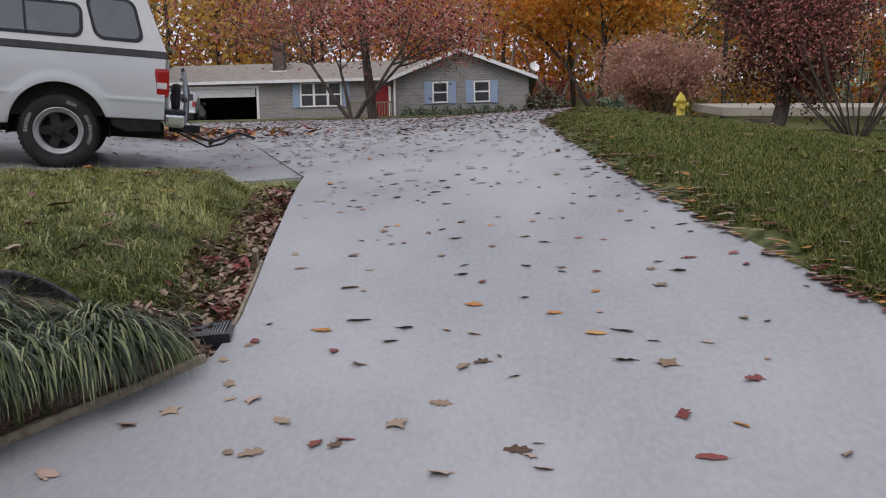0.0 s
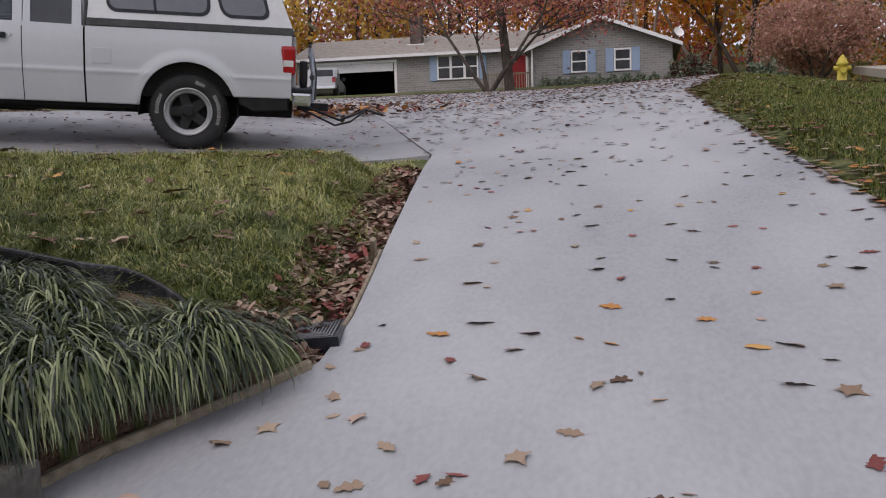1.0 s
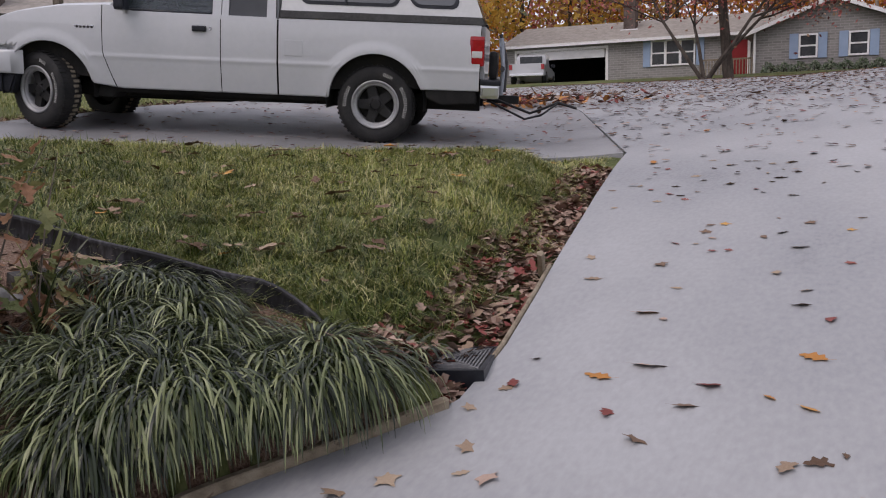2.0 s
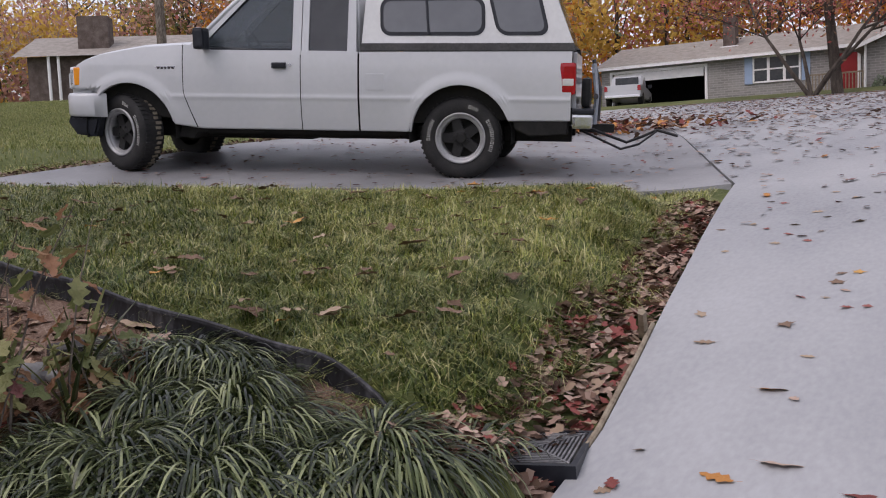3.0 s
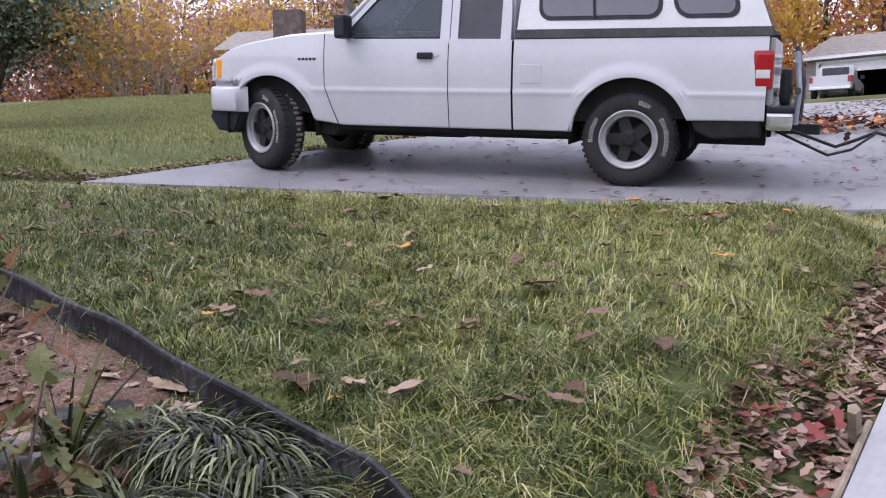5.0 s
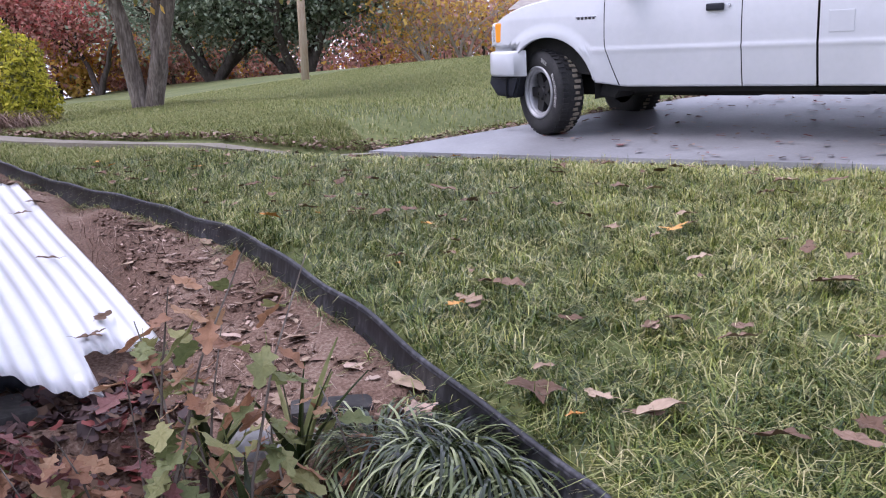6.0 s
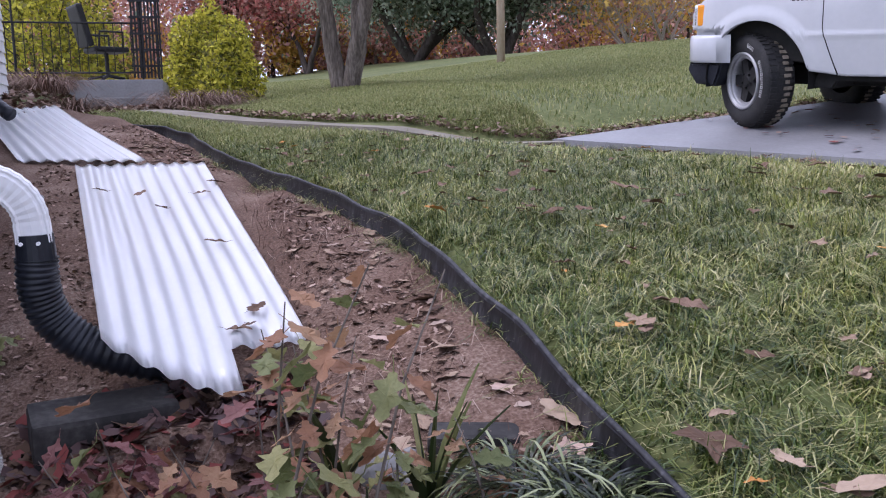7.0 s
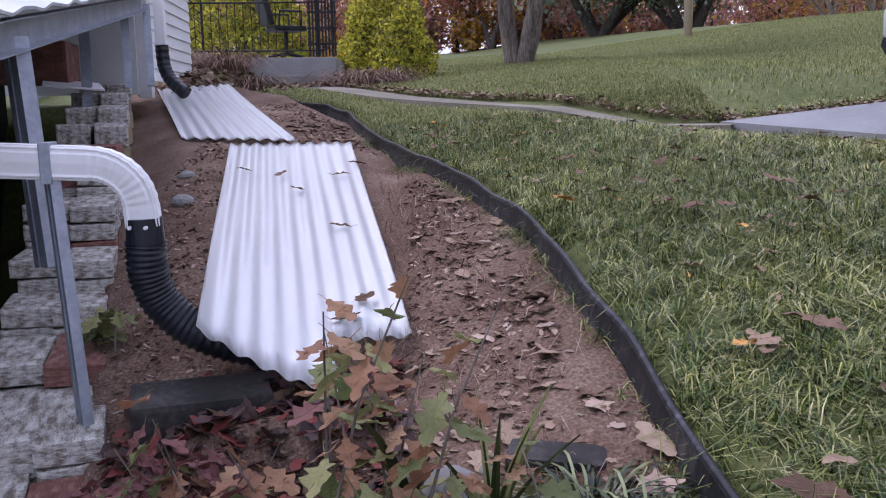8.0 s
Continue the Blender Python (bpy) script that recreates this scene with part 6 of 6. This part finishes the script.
# dry clump beside the stoop
for k, (x, y) in enumerate(((-12.6, 2.55), (-12.9, 1.9), (-12.3, 2.9), (-13.4, 2.3), (-12.8, 4.2), (-13.6, 4.6))):
    clump(x, y, float(land(x, y)), 420, .62, 140 + k, 2.6, name="dry_clump", label="dead tan ornamental grass clump beside the stoop", group="dead clumps by the stoop", material=M["litter"])

# ---- fallen leaves ----


def lobed(kind, seed):
    """Outline of a dry leaf: oak, maple or plain, curled a little, with a stem."""
    rs = np.random.RandomState(seed)
    pts = []
    n = 44
    for k in range(n):
        t = 2 * math.pi * k / n
        if kind == "oak":
            u = (1 - math.cos(t)) / 2
            lob = .74 + .26 * math.cos(2 * math.pi * 3.3 * u + .3)
            x, y = .6 - 1.2 * u, math.copysign(.40 * math.sin(math.pi * u ** .85) ** .8 * lob, math.sin(t)) if 0 < u < 1 else 0
        elif kind == "maple":
            r = (.46 + .12 * math.cos(5 * t) + .06 * math.cos(10 * t + .4) + .04 * math.cos(15 * t)) * (1 + .18 * math.cos(t))
            x, y = r * math.cos(t), r * math.sin(t)
        else:
            x, y = .55 * math.cos(t), .27 * math.sin(t) * (1 + .1 * math.cos(8 * t))
        pts.append((x, y))
    bm = bmesh.new()
    cx = bm.verts.new((0, 0, .0))
    a1, a2, f1, f2 = rs.uniform(.1, .35), rs.uniform(-.15, .25), rs.uniform(0, 6), rs.uniform(0, 6)

    def hgt(x, y):
        return a1 * y * y * 1.6 + a2 * x * x + .04 * math.sin(9 * x + f1) + .04 * math.sin(8 * y + f2) + .03
    ring = [bm.verts.new((x, y, hgt(x, y))) for x, y in pts]
    mid = [bm.verts.new((x * .5, y * .5, hgt(x * .5, y * .5))) for x, y in pts]
    for k in range(n):
        j = (k + 1) % n
        bm.faces.new((ring[k], ring[j], mid[j], mid[k]))
        bm.faces.new((mid[k], mid[j], cx))
    tube(bm, [(.55, 0, hgt(.55, 0)), (.75, .03, .1), (.9, .08, .14)], [.012, .01, .008], 4)
    me = bpy.data.meshes.new(kind + "_leaf")
    bm.to_mesh(me)
    bm.free()
    return me


LEAFS = []
for kind in ("oak", "maple", "plain"):
    for s in range({"oak": 6, "maple": 2, "plain": 1}[kind]):
        me0 = lobed(kind, s + 10)
        for mname in ("leaf_brown", "leaf_brown", "leaf_tan", "leaf_orange", "leaf_red", "leaf_pale"):
            me = me0.copy()
            me.materials.append(M[mname])
            LEAFS.append((kind, mname, me))


def words(kind, mname):
    c = {"leaf_brown": "curled brown", "leaf_tan": "pale tan", "leaf_orange": "orange", "leaf_red": "dull red", "leaf_pale": "faded pinkish"}[mname]
    return c + {"oak": " oak leaf", "maple": " maple leaf", "plain": " dry leaf"}[kind]


rf = random.Random(77)


FAR = {}


def drop_leaf(x, y, z, size, where, nx=0.0, ny=0.0, only=None, tilt=8, curl=1.0, far=False):
    kind, mname, me = rf.choice(LEAFS if only is None else [q for q in LEAFS if q[1] in only])
    mw = pose(x, y, z + .004, math.degrees(ny) + rf.uniform(-tilt, tilt), -math.degrees(nx) + rf.uniform(-tilt, tilt), rf.uniform(0, 360)) @ Matrix.Diagonal((size, size * rf.uniform(.7, 1.05), size * curl, 1))
    if far:
        FAR.setdefault(where, []).append((me, mw))
        return
    o = new("fallen_leaf", me)
    o.matrix_world = mw
    tagged(o, words(kind, mname) + " fallen on the " + where, "leaf", "fallen leaves on the " + where)


DRIVE_LEAVES = ((-.76, 5.56, "o"), (-.60, 5.67, "b"), (-.36, 5.54, "r"), (-.65, 5.30, "r"), (-.41, 5.38, "b"), (-.08, 5.07, "t"), (0, 5.10, "b"), (-.07, 5.80, "o"), (.47, 5.34, "o"), (.58, 5.36, "b"), (.56, 5.04, "b"), (.70, 4.99, "t"), (-1.01, 5.0, "b"), (-.88, 4.85, "b"), (-1.18, 4.78, "b"), (-1.29, 4.68, "t"), (-.48, 4.45, "b"), (-.15, 4.73, "b"), (-.30, 4.59, "b"), (-.72, 4.65, "b"), (-.76, 4.42, "b"), (.12, 4.36, "b"), (-.11, 4.24, "b"), (.99, 4.81, "r"), (.68, 4.56, "r"), (.71, 4.26, "r"), (-1.43, 4.34, "b"), (.31, 5.62, "o"), (-.73, 6.18, "o"))
PICK = {"o": ("leaf_orange",), "b": ("leaf_brown", "leaf_brown", "leaf_tan", "leaf_pale"), "r": ("leaf_red",), "t": ("leaf_tan",)}
for x, y, c in DRIVE_LEAVES:
    drop_leaf(x, y, float(drive_z(x, y)), rf.uniform(.075, .105), "concrete drive", 0, .19, PICK[c], 4, .28)
for k in range(150):
    y = 3.4 + 6.2 * rf.random() ** .62
    lx, rx = float(np.interp(y, LEFT_Y, LEFT_X)), float(np.interp(y, RIGHT_Y, RIGHT_X))
    x = lx + .05 + (rx - lx - .1) * (1 - rf.random() ** 1.35)
    drop_leaf(x, y, float(drive_z(x, y)), rf.uniform(.035, .08), "concrete drive", 0, .19, PICK[rf.choice("bbbbttorr")], 4, .28, y > 6.6)
LAWN_LEAVES = ((-4.6, 6.3, .13), (-1.88, 6.45, .12), (-2.09, 6.33, .085), (-2.64, 6.86, .09), (-1.88, 5.92, .09), (-2.80, 6.83, .10), (-2.64, 5.97, .09), (-1.94, 7.66, .1), (-1.86, 7.68, .1), (-5.27, 6.0, .1), (-3.73, 6.53, .09), (-3.17, 5.65, .11), (-3.21, 5.83, .10), (-2.65, 5.99, .09), (-2.43, 6.11, .1), (-2.53, 6.63, .13), (-2.26, 5.69, .13), (-2.0, 5.81, .13), (-2.55, 5.5, .13), (-1.91, 5.99, .08), (-2.18, 6.53, .09), (-3.41, 7.71, .1), (-4.21, 7.37, .1))
for x, y, sz in LAWN_LEAVES:
    drop_leaf(x, y, float(land(x, y)) + .058, sz, "lawn", only=("leaf_tan", "leaf_tan", "leaf_brown"), tilt=14, curl=.8)
for x, y in ((-2.15, 7.37), (-4.63, 5.4)):
    drop_leaf(x, y, float(land(x, y)) + .06, .08, "lawn", only=("leaf_orange",), tilt=10)
for k in range(330):
    x = rf.uniform(-7.8, -1.8)
    y = rf.uniform(4.4, 9.6)
    p = np.array([[x, y]])
    if in_lawn(p)[0]:
        drop_leaf(x, y, float(land(x, y)) + .05, rf.uniform(.04, .09), "lawn", only=("leaf_tan", "leaf_brown") if rf.random() < .93 else ("leaf_orange",), tilt=10, far=x < -4.2)
for k in range(240):
    x = rf.uniform(-8.5, -2.6)
    y = rf.uniform(3.9, float(np.interp(x, EDGE_X, EDGE_Y)) - .05)
    if -7.1 < x < -3.4 and 3.6 < y < 4.75:
        continue
    drop_leaf(x, y, float(land(x, y)) + .02, rf.uniform(.05, .12), "dirt bed", only=("leaf_brown", "leaf_tan"), curl=.7, far=x < -4.8)
for x, y, sz in ((-2.96, 5.31, .14), (-3.16, 5.21, .09), (-4.26, 4.95, .10), (-4.81, 5.14, .09), (-4.81, 4.79, .1), (-3.15, 4.98, .11), (-2.79, 5.26, .12), (-3.5, 5.15, .08), (-3.75, 4.98, .08)):
    drop_leaf(x, y, float(land(x, y)) + .03, sz, "dirt bed", only=("leaf_tan", "leaf_pale"), tilt=8, curl=.6)
for k in range(220):
    y = rf.uniform(5.2, 20)
    x = float(np.interp(y, RIGHT_Y, RIGHT_X)) + .3 + rf.random() * 5
    drop_leaf(x, y, float(land(x, y)) + .05, rf.uniform(.06, .13), "side lawn", only=("leaf_tan", "leaf_brown"), far=True)
# leaves lying on the near sheet


def sheet_z(x, y):
    v = (-3.5 - x) / 3.4
    yl, yr = 4.12 - .5 * v, 4.73 - .31 * v
    u = (y - yl) / (yr - yl)
    return (1.43 * (1 - u) + 1.29 * u) * (1 - v) + (1.81 * (1 - u) + 1.80 * u) * v - .14 * math.sin(math.pi * min(1, max(0, u * .85))) * (1 - v) ** 6


for x, y in [(-5.90, 3.88), (-5.82, 4.09), (-5.50, 4.21), (-5.90, 4.41), (-6.2, 4.48), (-4.89, 4.46), (-3.95, 4.56), (-4.09, 4.59), (-3.92, 4.52)]:
    drop_leaf(x, y, sheet_z(x, y) + .02, rf.uniform(.065, .09), "metal sheet", -.16, 0, ("leaf_brown",), 6, .8)


def join_far(where, items):
    """The further leaves of one surface, too many to count."""
    V, Q, I, mats = [], [], [], []
    for me, mw in items:
        m = me.materials[0]
        if m not in mats:
            mats.append(m)
        off = len(V)
        V += [tuple(mw @ v.co) for v in me.vertices]
        Q += [tuple(off + i for i in p.vertices) for p in me.polygons]
        I += [mats.index(m)] * len(me.polygons)
    tagged(new("scattered_leaves", mesh_of("scattered_leaves", V, Q, mats, I)), "dry fallen leaves scattered over the " + where, "leaf litter", kind="stuff")


for where, items in FAR.items():
    join_far(where, items)


def scatter(name, label, pts, size, seed, mats, tilt=.35):
    """Leaf litter too thick to count."""
    rs = np.random.RandomState(seed)
    pts = np.asarray(pts)
    n = len(pts)
    az = rs.uniform(0, 6.28, n)
    s = size * rs.uniform(.6, 1.3, n)
    tl = rs.normal(size=(n, 2)) * tilt
    V = []
    shape = [(-.6, 0), (-.25, -.32), (.1, -.2), (.3, -.36), (.62, 0), (.3, .36), (.1, .2), (-.25, .32)]
    cols = []
    for u, w in shape:
        x = (u * np.cos(az) - w * np.sin(az)) * s
        y = (u * np.sin(az) + w * np.cos(az)) * s
        cols.append(np.stack([pts[:, 0] + x, pts[:, 1] + y, pts[:, 2] + x * tl[:, 0] + y * tl[:, 1] + .012 + .2 * (abs(w) ** 2) * s], 1))
    V = np.stack(cols, 1).reshape(-1, 3)
    Q = np.arange(8 * n).reshape(-1, 8)
    ml = [M[m] for m in mats]
    o = new(name, quick_mesh(name, V, Q, ml, rs.randint(0, len(ml), n), sides=8))
    tagged(o, label, "leaf litter", kind="stuff")


pts = []
for k in range(2100):
    y = rf.uniform(5.3, 9.6)
    lx = float(np.interp(y, LEFT_Y, LEFT_X))
    x = lx - .03 - rf.random() ** 1.2 * (.36 if y < 7 else .27)
    pts.append((x, y, float(land(x, y)) + rf.uniform(0, .03)))
for k in range(240):
    x, y = rf.uniform(-1.62, -1.2), rf.uniform(4.6, 5.6)
    if x < float(np.interp(y, LEFT_Y, LEFT_X)) - .06:
        pts.append((x, y, float(land(x, y)) + rf.uniform(.0, .03)))
scatter("leaf_litter", "thick brown and red leaf litter along the drive's edge", pts + [(float(np.interp(y, LEFT_Y, LEFT_X)) - .03 - .34 * u, y, float(land(float(np.interp(y, LEFT_Y, LEFT_X)) - .03 - .34 * u, y)) + .03 * v + .015) for y, u, v in ((rf.uniform(4.3, 5.55), rf.random(), rf.random()) for k in range(1700))], .058, 31, ["litter", "litter", "leaf_pale", "leaf_pale", "leaf_brown", "leaf_red", "leaf_tan"])
pts = []
for k in range(1300):
    y = rf.uniform(5.2, 24)
    rx = float(np.interp(y, RIGHT_Y, RIGHT_X))
    x = rx + abs(rf.gauss(0, .12 + .012 * y)) - .06
    pts.append((x, y, float(land(x, y)) + .03 if x > rx else float(drive_z(x, y))))
for k in range(14000):
    y = rf.uniform(8.6, 34)
    x = rf.uniform(-9, float(np.interp(y, RIGHT_Y, RIGHT_X)))
    if x > np.interp(y, (10, 18.2, 18.7, 20, 30, 46), (-1.83, -5.2, -12, -16, -26, -30)) and rf.random() < min(1, .12 + max(0, y - 10) / 8):
        pts.append((x, y, float(drive_z(x, y)) + .002))
scatter("leaf_litter", "drift of red and brown leaves on the upper drive", pts, .075, 32, ["leaf_pale", "leaf_pale", "litter", "leaf_red", "leaf_orange"], .08)
pts = [(x, y, float(slab_top(x, y)) + .003) for x, y in ((rf.uniform(-9, -2.4), rf.uniform(8.5, 17)) for k in range(1500)) if (x + 1.93) * (-3.04) - (y - 10.3) * (-5.97) > .3 and x > -7.8 + (y - 7.26) * .07 and x < -1.9 - (y - 10) * .42]
scatter("leaf_litter", "scattered brown leaves on the damp slab", pts[:900], .055, 33, ["leaf_pale", "leaf_pale", "leaf_red"], .1)
pts = [(rf.gauss(-5.6, 1.1), rf.gauss(16.0, .6), 0) for k in range(900)]
scatter("leaf_litter", "heaped orange and brown leaves at the slab's far side", [(x, y, max(float(drive_z(x, y)), float(slab_top(x, y)), float(land(x, y))) + .02 + rf.uniform(0, .12)) for x, y, _ in pts], .11, 34, ["litter", "leaf_orange", "leaf_brown", "leaf_red"])
# near-black wet leaves also carry the hollow's shade in their colour
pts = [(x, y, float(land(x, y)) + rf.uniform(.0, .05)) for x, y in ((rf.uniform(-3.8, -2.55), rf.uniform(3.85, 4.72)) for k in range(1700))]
scatter("leaf_litter", "wine-red and brown leaves heaped in the hollow, its shade in their colour", pts, .055, 35, ["leaf_hollow_shade", "leaf_hollow_shade", "leaf_hollow_shade", "leaf_red", "leaf_brown"], .45)
pts = [(x, y, float(land(x, y)) + rf.uniform(.004, .022)) for x, y in ((rf.uniform(-7.5, -2.5), rf.uniform(4.3, 5.3)) for k in range(1500)) if y < np.interp(x, EDGE_X, EDGE_Y) - .06 and not (-7.2 < x < -3.4 and y < 4.85)]
scatter("leaf_litter", "broken brown leaves and straw on the dirt", pts, .04, 36, ["litter", "leaf_brown", "leaf_tan"], .14)
pts = [(x, y, float(land(x, y)) + rf.uniform(.004, .014)) for x, y in ((rf.uniform(-9, -3.2), rf.uniform(3.4, 5.2)) for k in range(13000)) if y < np.interp(x, EDGE_X, EDGE_Y) - .06 and not (-7.0 < x < -3.5 and 4.15 + (x + 3.5) * .14 < y < 4.75)]
scatter("dirt_crumbs", "small crumbs, twigs and leaf bits on the dirt bed", pts, .022, 37, ["litter", "leaf_brown", "leaf_pale", "dirt"])

# brown thatch along the walk and the slab's end
pts = []
for (ax, ay), (bx2, by2) in list(zip(walk_line, walk_line[1:])) + [((-7.90, 7.26), (-7.5, 12.5))] * 2:
    L = math.hypot(bx2 - ax, by2 - ay)
    nx_, ny_ = (by2 - ay) / L, -(bx2 - ax) / L
    if ny_ < 0 or nx_ > .5:
        nx_, ny_ = -nx_, -ny_
    if by2 > ay:
        nx_, ny_ = -abs(nx_), abs(ny_)
    for k in range(int(150 * L)):
        u = rf.random()
        d = .27 + abs(rf.gauss(0, .10)) if by2 < ay else abs(rf.gauss(0, .12))
        x, y = ax + (bx2 - ax) * u + nx_ * d, ay + (by2 - ay) * u + ny_ * d
        pts.append((x, y, float(land(x, y)) + rf.uniform(.02, .06)))
scatter("leaf_litter", "brown thatch and leaves along the edge of the walk", pts, .042, 39, ["litter", "litter", "leaf_tan"], .3)

pts = [(x, y, float(land(x, y)) + rf.uniform(.0, .05)) for x, y in ((rf.uniform(-14, -9.6), rf.uniform(2.3, 4.6)) for k in range(2600)) if y < 3.0 + (-9.6 - x) * .32]
scatter("leaf_litter", "brown leaves and dead stalks between the wall and the stoop", pts, .07, 41, ["litter", "litter", "leaf_brown"], .4)

# straw stalks on the dirt
rs_ = np.random.RandomState(5)


def bed_area(n):
    x = rs_.uniform(-6.5, -2.6, n)
    y = rs_.uniform(4.6, 5.3, n)
    ok = y < np.interp(x, EDGE_X, EDGE_Y) - .05
    return np.stack([x, y], 1)[ok]


v, q = blades(900, bed_area, .10, .003, rs_, 2.2)
tagged(new("dry_straw", quick_mesh("dry_straw", v, q, M["litter"])), "thin dry straw lying on the dirt bed", "straw", kind="stuff")

# stones in the bed
for k, (x, y, s) in enumerate(((-2.95, 4.82, .07), (-2.9, 4.9, .04), (-3.02, 4.92, .03), (-4.15, 4.05, .06), (-3.72, 3.98, .035), (-5.6, 3.62, .06), (-6.2, 3.5, .05))):
    bm = bmesh.new()
    bmesh.ops.create_icosphere(bm, subdivisions=2, radius=s)
    for vv in bm.verts:
        vv.co *= 1 + .25 * noise.noise(vv.co * 14 + Vector((k, 0, 0)))
        vv.co.z *= .7
    o = part("stone", bm, M["old_concrete"], None, "rough grey stone lying on the dirt bed")
    o.matrix_world = pose(x, y, float(land(x, y)) + s * .35, 0, 0, k * 50)
    tagged(o, category="stone", group="stones in the bed")
lg = part("half_buried_stone", bx((-.05, -.12, -.06), (.05, .12, .03), .02), M["dark_block"], None, "half-buried block under straw in the bed")
lg.matrix_world = pose(-2.98, 5.08, float(land(-2.98, 5.08)) + .02, 0, 8, -18)
tagged(lg, category="block")

# oakleaf hydrangea: woody stems with lobed leaves turning red
HY = []
for s in range(4):
    me0 = lobed("oak", 50 + s)
    for mname in ("hydr_red", "hydr_green", "hydr_orange"):
        me = me0.copy()
        me.materials.append(M[mname])
        HY.append((mname, me))


def hydrangea(x, y, stems, seed, pick, h, label):
    rr = random.Random(seed)
    zb = float(land(x, y)) - .02
    t = holder("hydrangea_shrub", pose(x, y, zb), label, "shrub")
    for s in range(stems):
        az = rr.uniform(0, 6.28)
        ln = h * rr.uniform(.7, 1.1)
        base = Vector((rr.uniform(-.18, .18), rr.uniform(-.18, .18), 0))
        pts = [base + Vector((math.cos(az) * .30 * ln * u * u, math.sin(az) * .30 * ln * u * u, ln * u)) for u in (0, .35, .7, 1)]
        part("stem", tb(pts, [.005, .0042, .003, .0015], 5), M["lawn_bark"], t)
        for k in range(rr.randint(11, 16)):
            u = rr.uniform(.25, 1.02)
            p = base + Vector((math.cos(az) * .30 * ln * u * u, math.sin(az) * .30 * ln * u * u, ln * u))
            a2 = rr.uniform(0, 6.28)
            sz = rr.uniform(.055, .10)
            cand = [m for n_, m in HY if n_ in pick]
            o = new("leaf", rr.choice(cand))
            o.parent = t
            dirv = Vector((math.cos(a2), math.sin(a2), rr.uniform(-.5, .25)))
            o.matrix_basis = Matrix.Translation(p + dirv * sz * .7) @ pose(0, 0, 0, rr.uniform(-25, 25), rr.uniform(5, 50), math.degrees(a2)) @ pose(0, 0, 0, 0, 0, 180) @ Matrix.Diagonal((sz, sz, sz, 1))


hydrangea(-2.72, 4.63, 6, 1, ("hydr_green", "hydr_green", "hydr_orange"), .80, "leggy oakleaf shrub with green and orange lobed leaves")
hydrangea(-2.80, 4.38, 7, 2, ("hydr_red", "hydr_orange", "hydr_green"), .50, "low oakleaf shrub with wine-red and orange lobed leaves")
hydrangea(-2.92, 4.10, 7, 3, ("hydr_red", "hydr_red"), .44, "low oakleaf shrub with wine-red lobed leaves beside the wall")
hydrangea(-3.02, 3.9, 3, 4, ("hydr_red", "hydr_orange"), .46, "sparse oakleaf shrub with rust-red leaves against the bricks")
hydrangea(-2.72, 4.85, 3, 5, ("hydr_green", "hydr_orange"), .30, "small oakleaf shrub with yellowing green leaves")

hydrangea(-2.86, 4.22, 8, 8, ("hydr_red", "hydr_red", "hydr_orange"), .42, "low oakleaf shrub with wine-red lobed leaves in the hollow")
hydrangea(-3.1, 4.02, 6, 9, ("hydr_red",), .36, "low oakleaf shrub with dull red lobed leaves by the bricks")

# iris fans


def iris(x, y, n, h, seed):
    rr = random.Random(seed)
    t = holder("iris_plant", pose(x, y, float(land(x, y))), "upright sword-leaved green iris fan in the bed", "iris")
    for k in range(n):
        az = rr.uniform(0, 6.28)
        hh = h * rr.uniform(.5, 1.05)
        ln = rr.uniform(.03, .22)
        bm = bmesh.new()
        g = []
        for u in np.linspace(0, 1, 7):
            w = .016 * (1 - u ** 2.2) + .001
            c = Vector((math.cos(az) * ln * u ** 1.6, math.sin(az) * ln * u ** 1.6, hh * u))
            sd = Vector((-math.sin(az + .6), math.cos(az + .6), 0)) * w
            g.append((bm.verts.new(c - sd), bm.verts.new(c + Vector((math.cos(az), math.sin(az), 0)) * .004), bm.verts.new(c + sd)))
        for a, b in zip(g, g[1:]):
            bm.faces.new((a[0], a[1], b[1], b[0]))
            bm.faces.new((a[1], a[2], b[2], b[1]))
        o = part("leaf_blade", bm, M["liriope"] if k % 3 else M["hydr_green"], t)


iris(-2.74, 4.90, 8, .36, 3)
iris(-2.92, 4.72, 7, .30, 4)
iris(-2.55, 4.72, 6, .30, 5)
hydrangea(-4.22, 3.72, 2, 6, ("hydr_green",), .14, "small green weed growing beside the low wall")
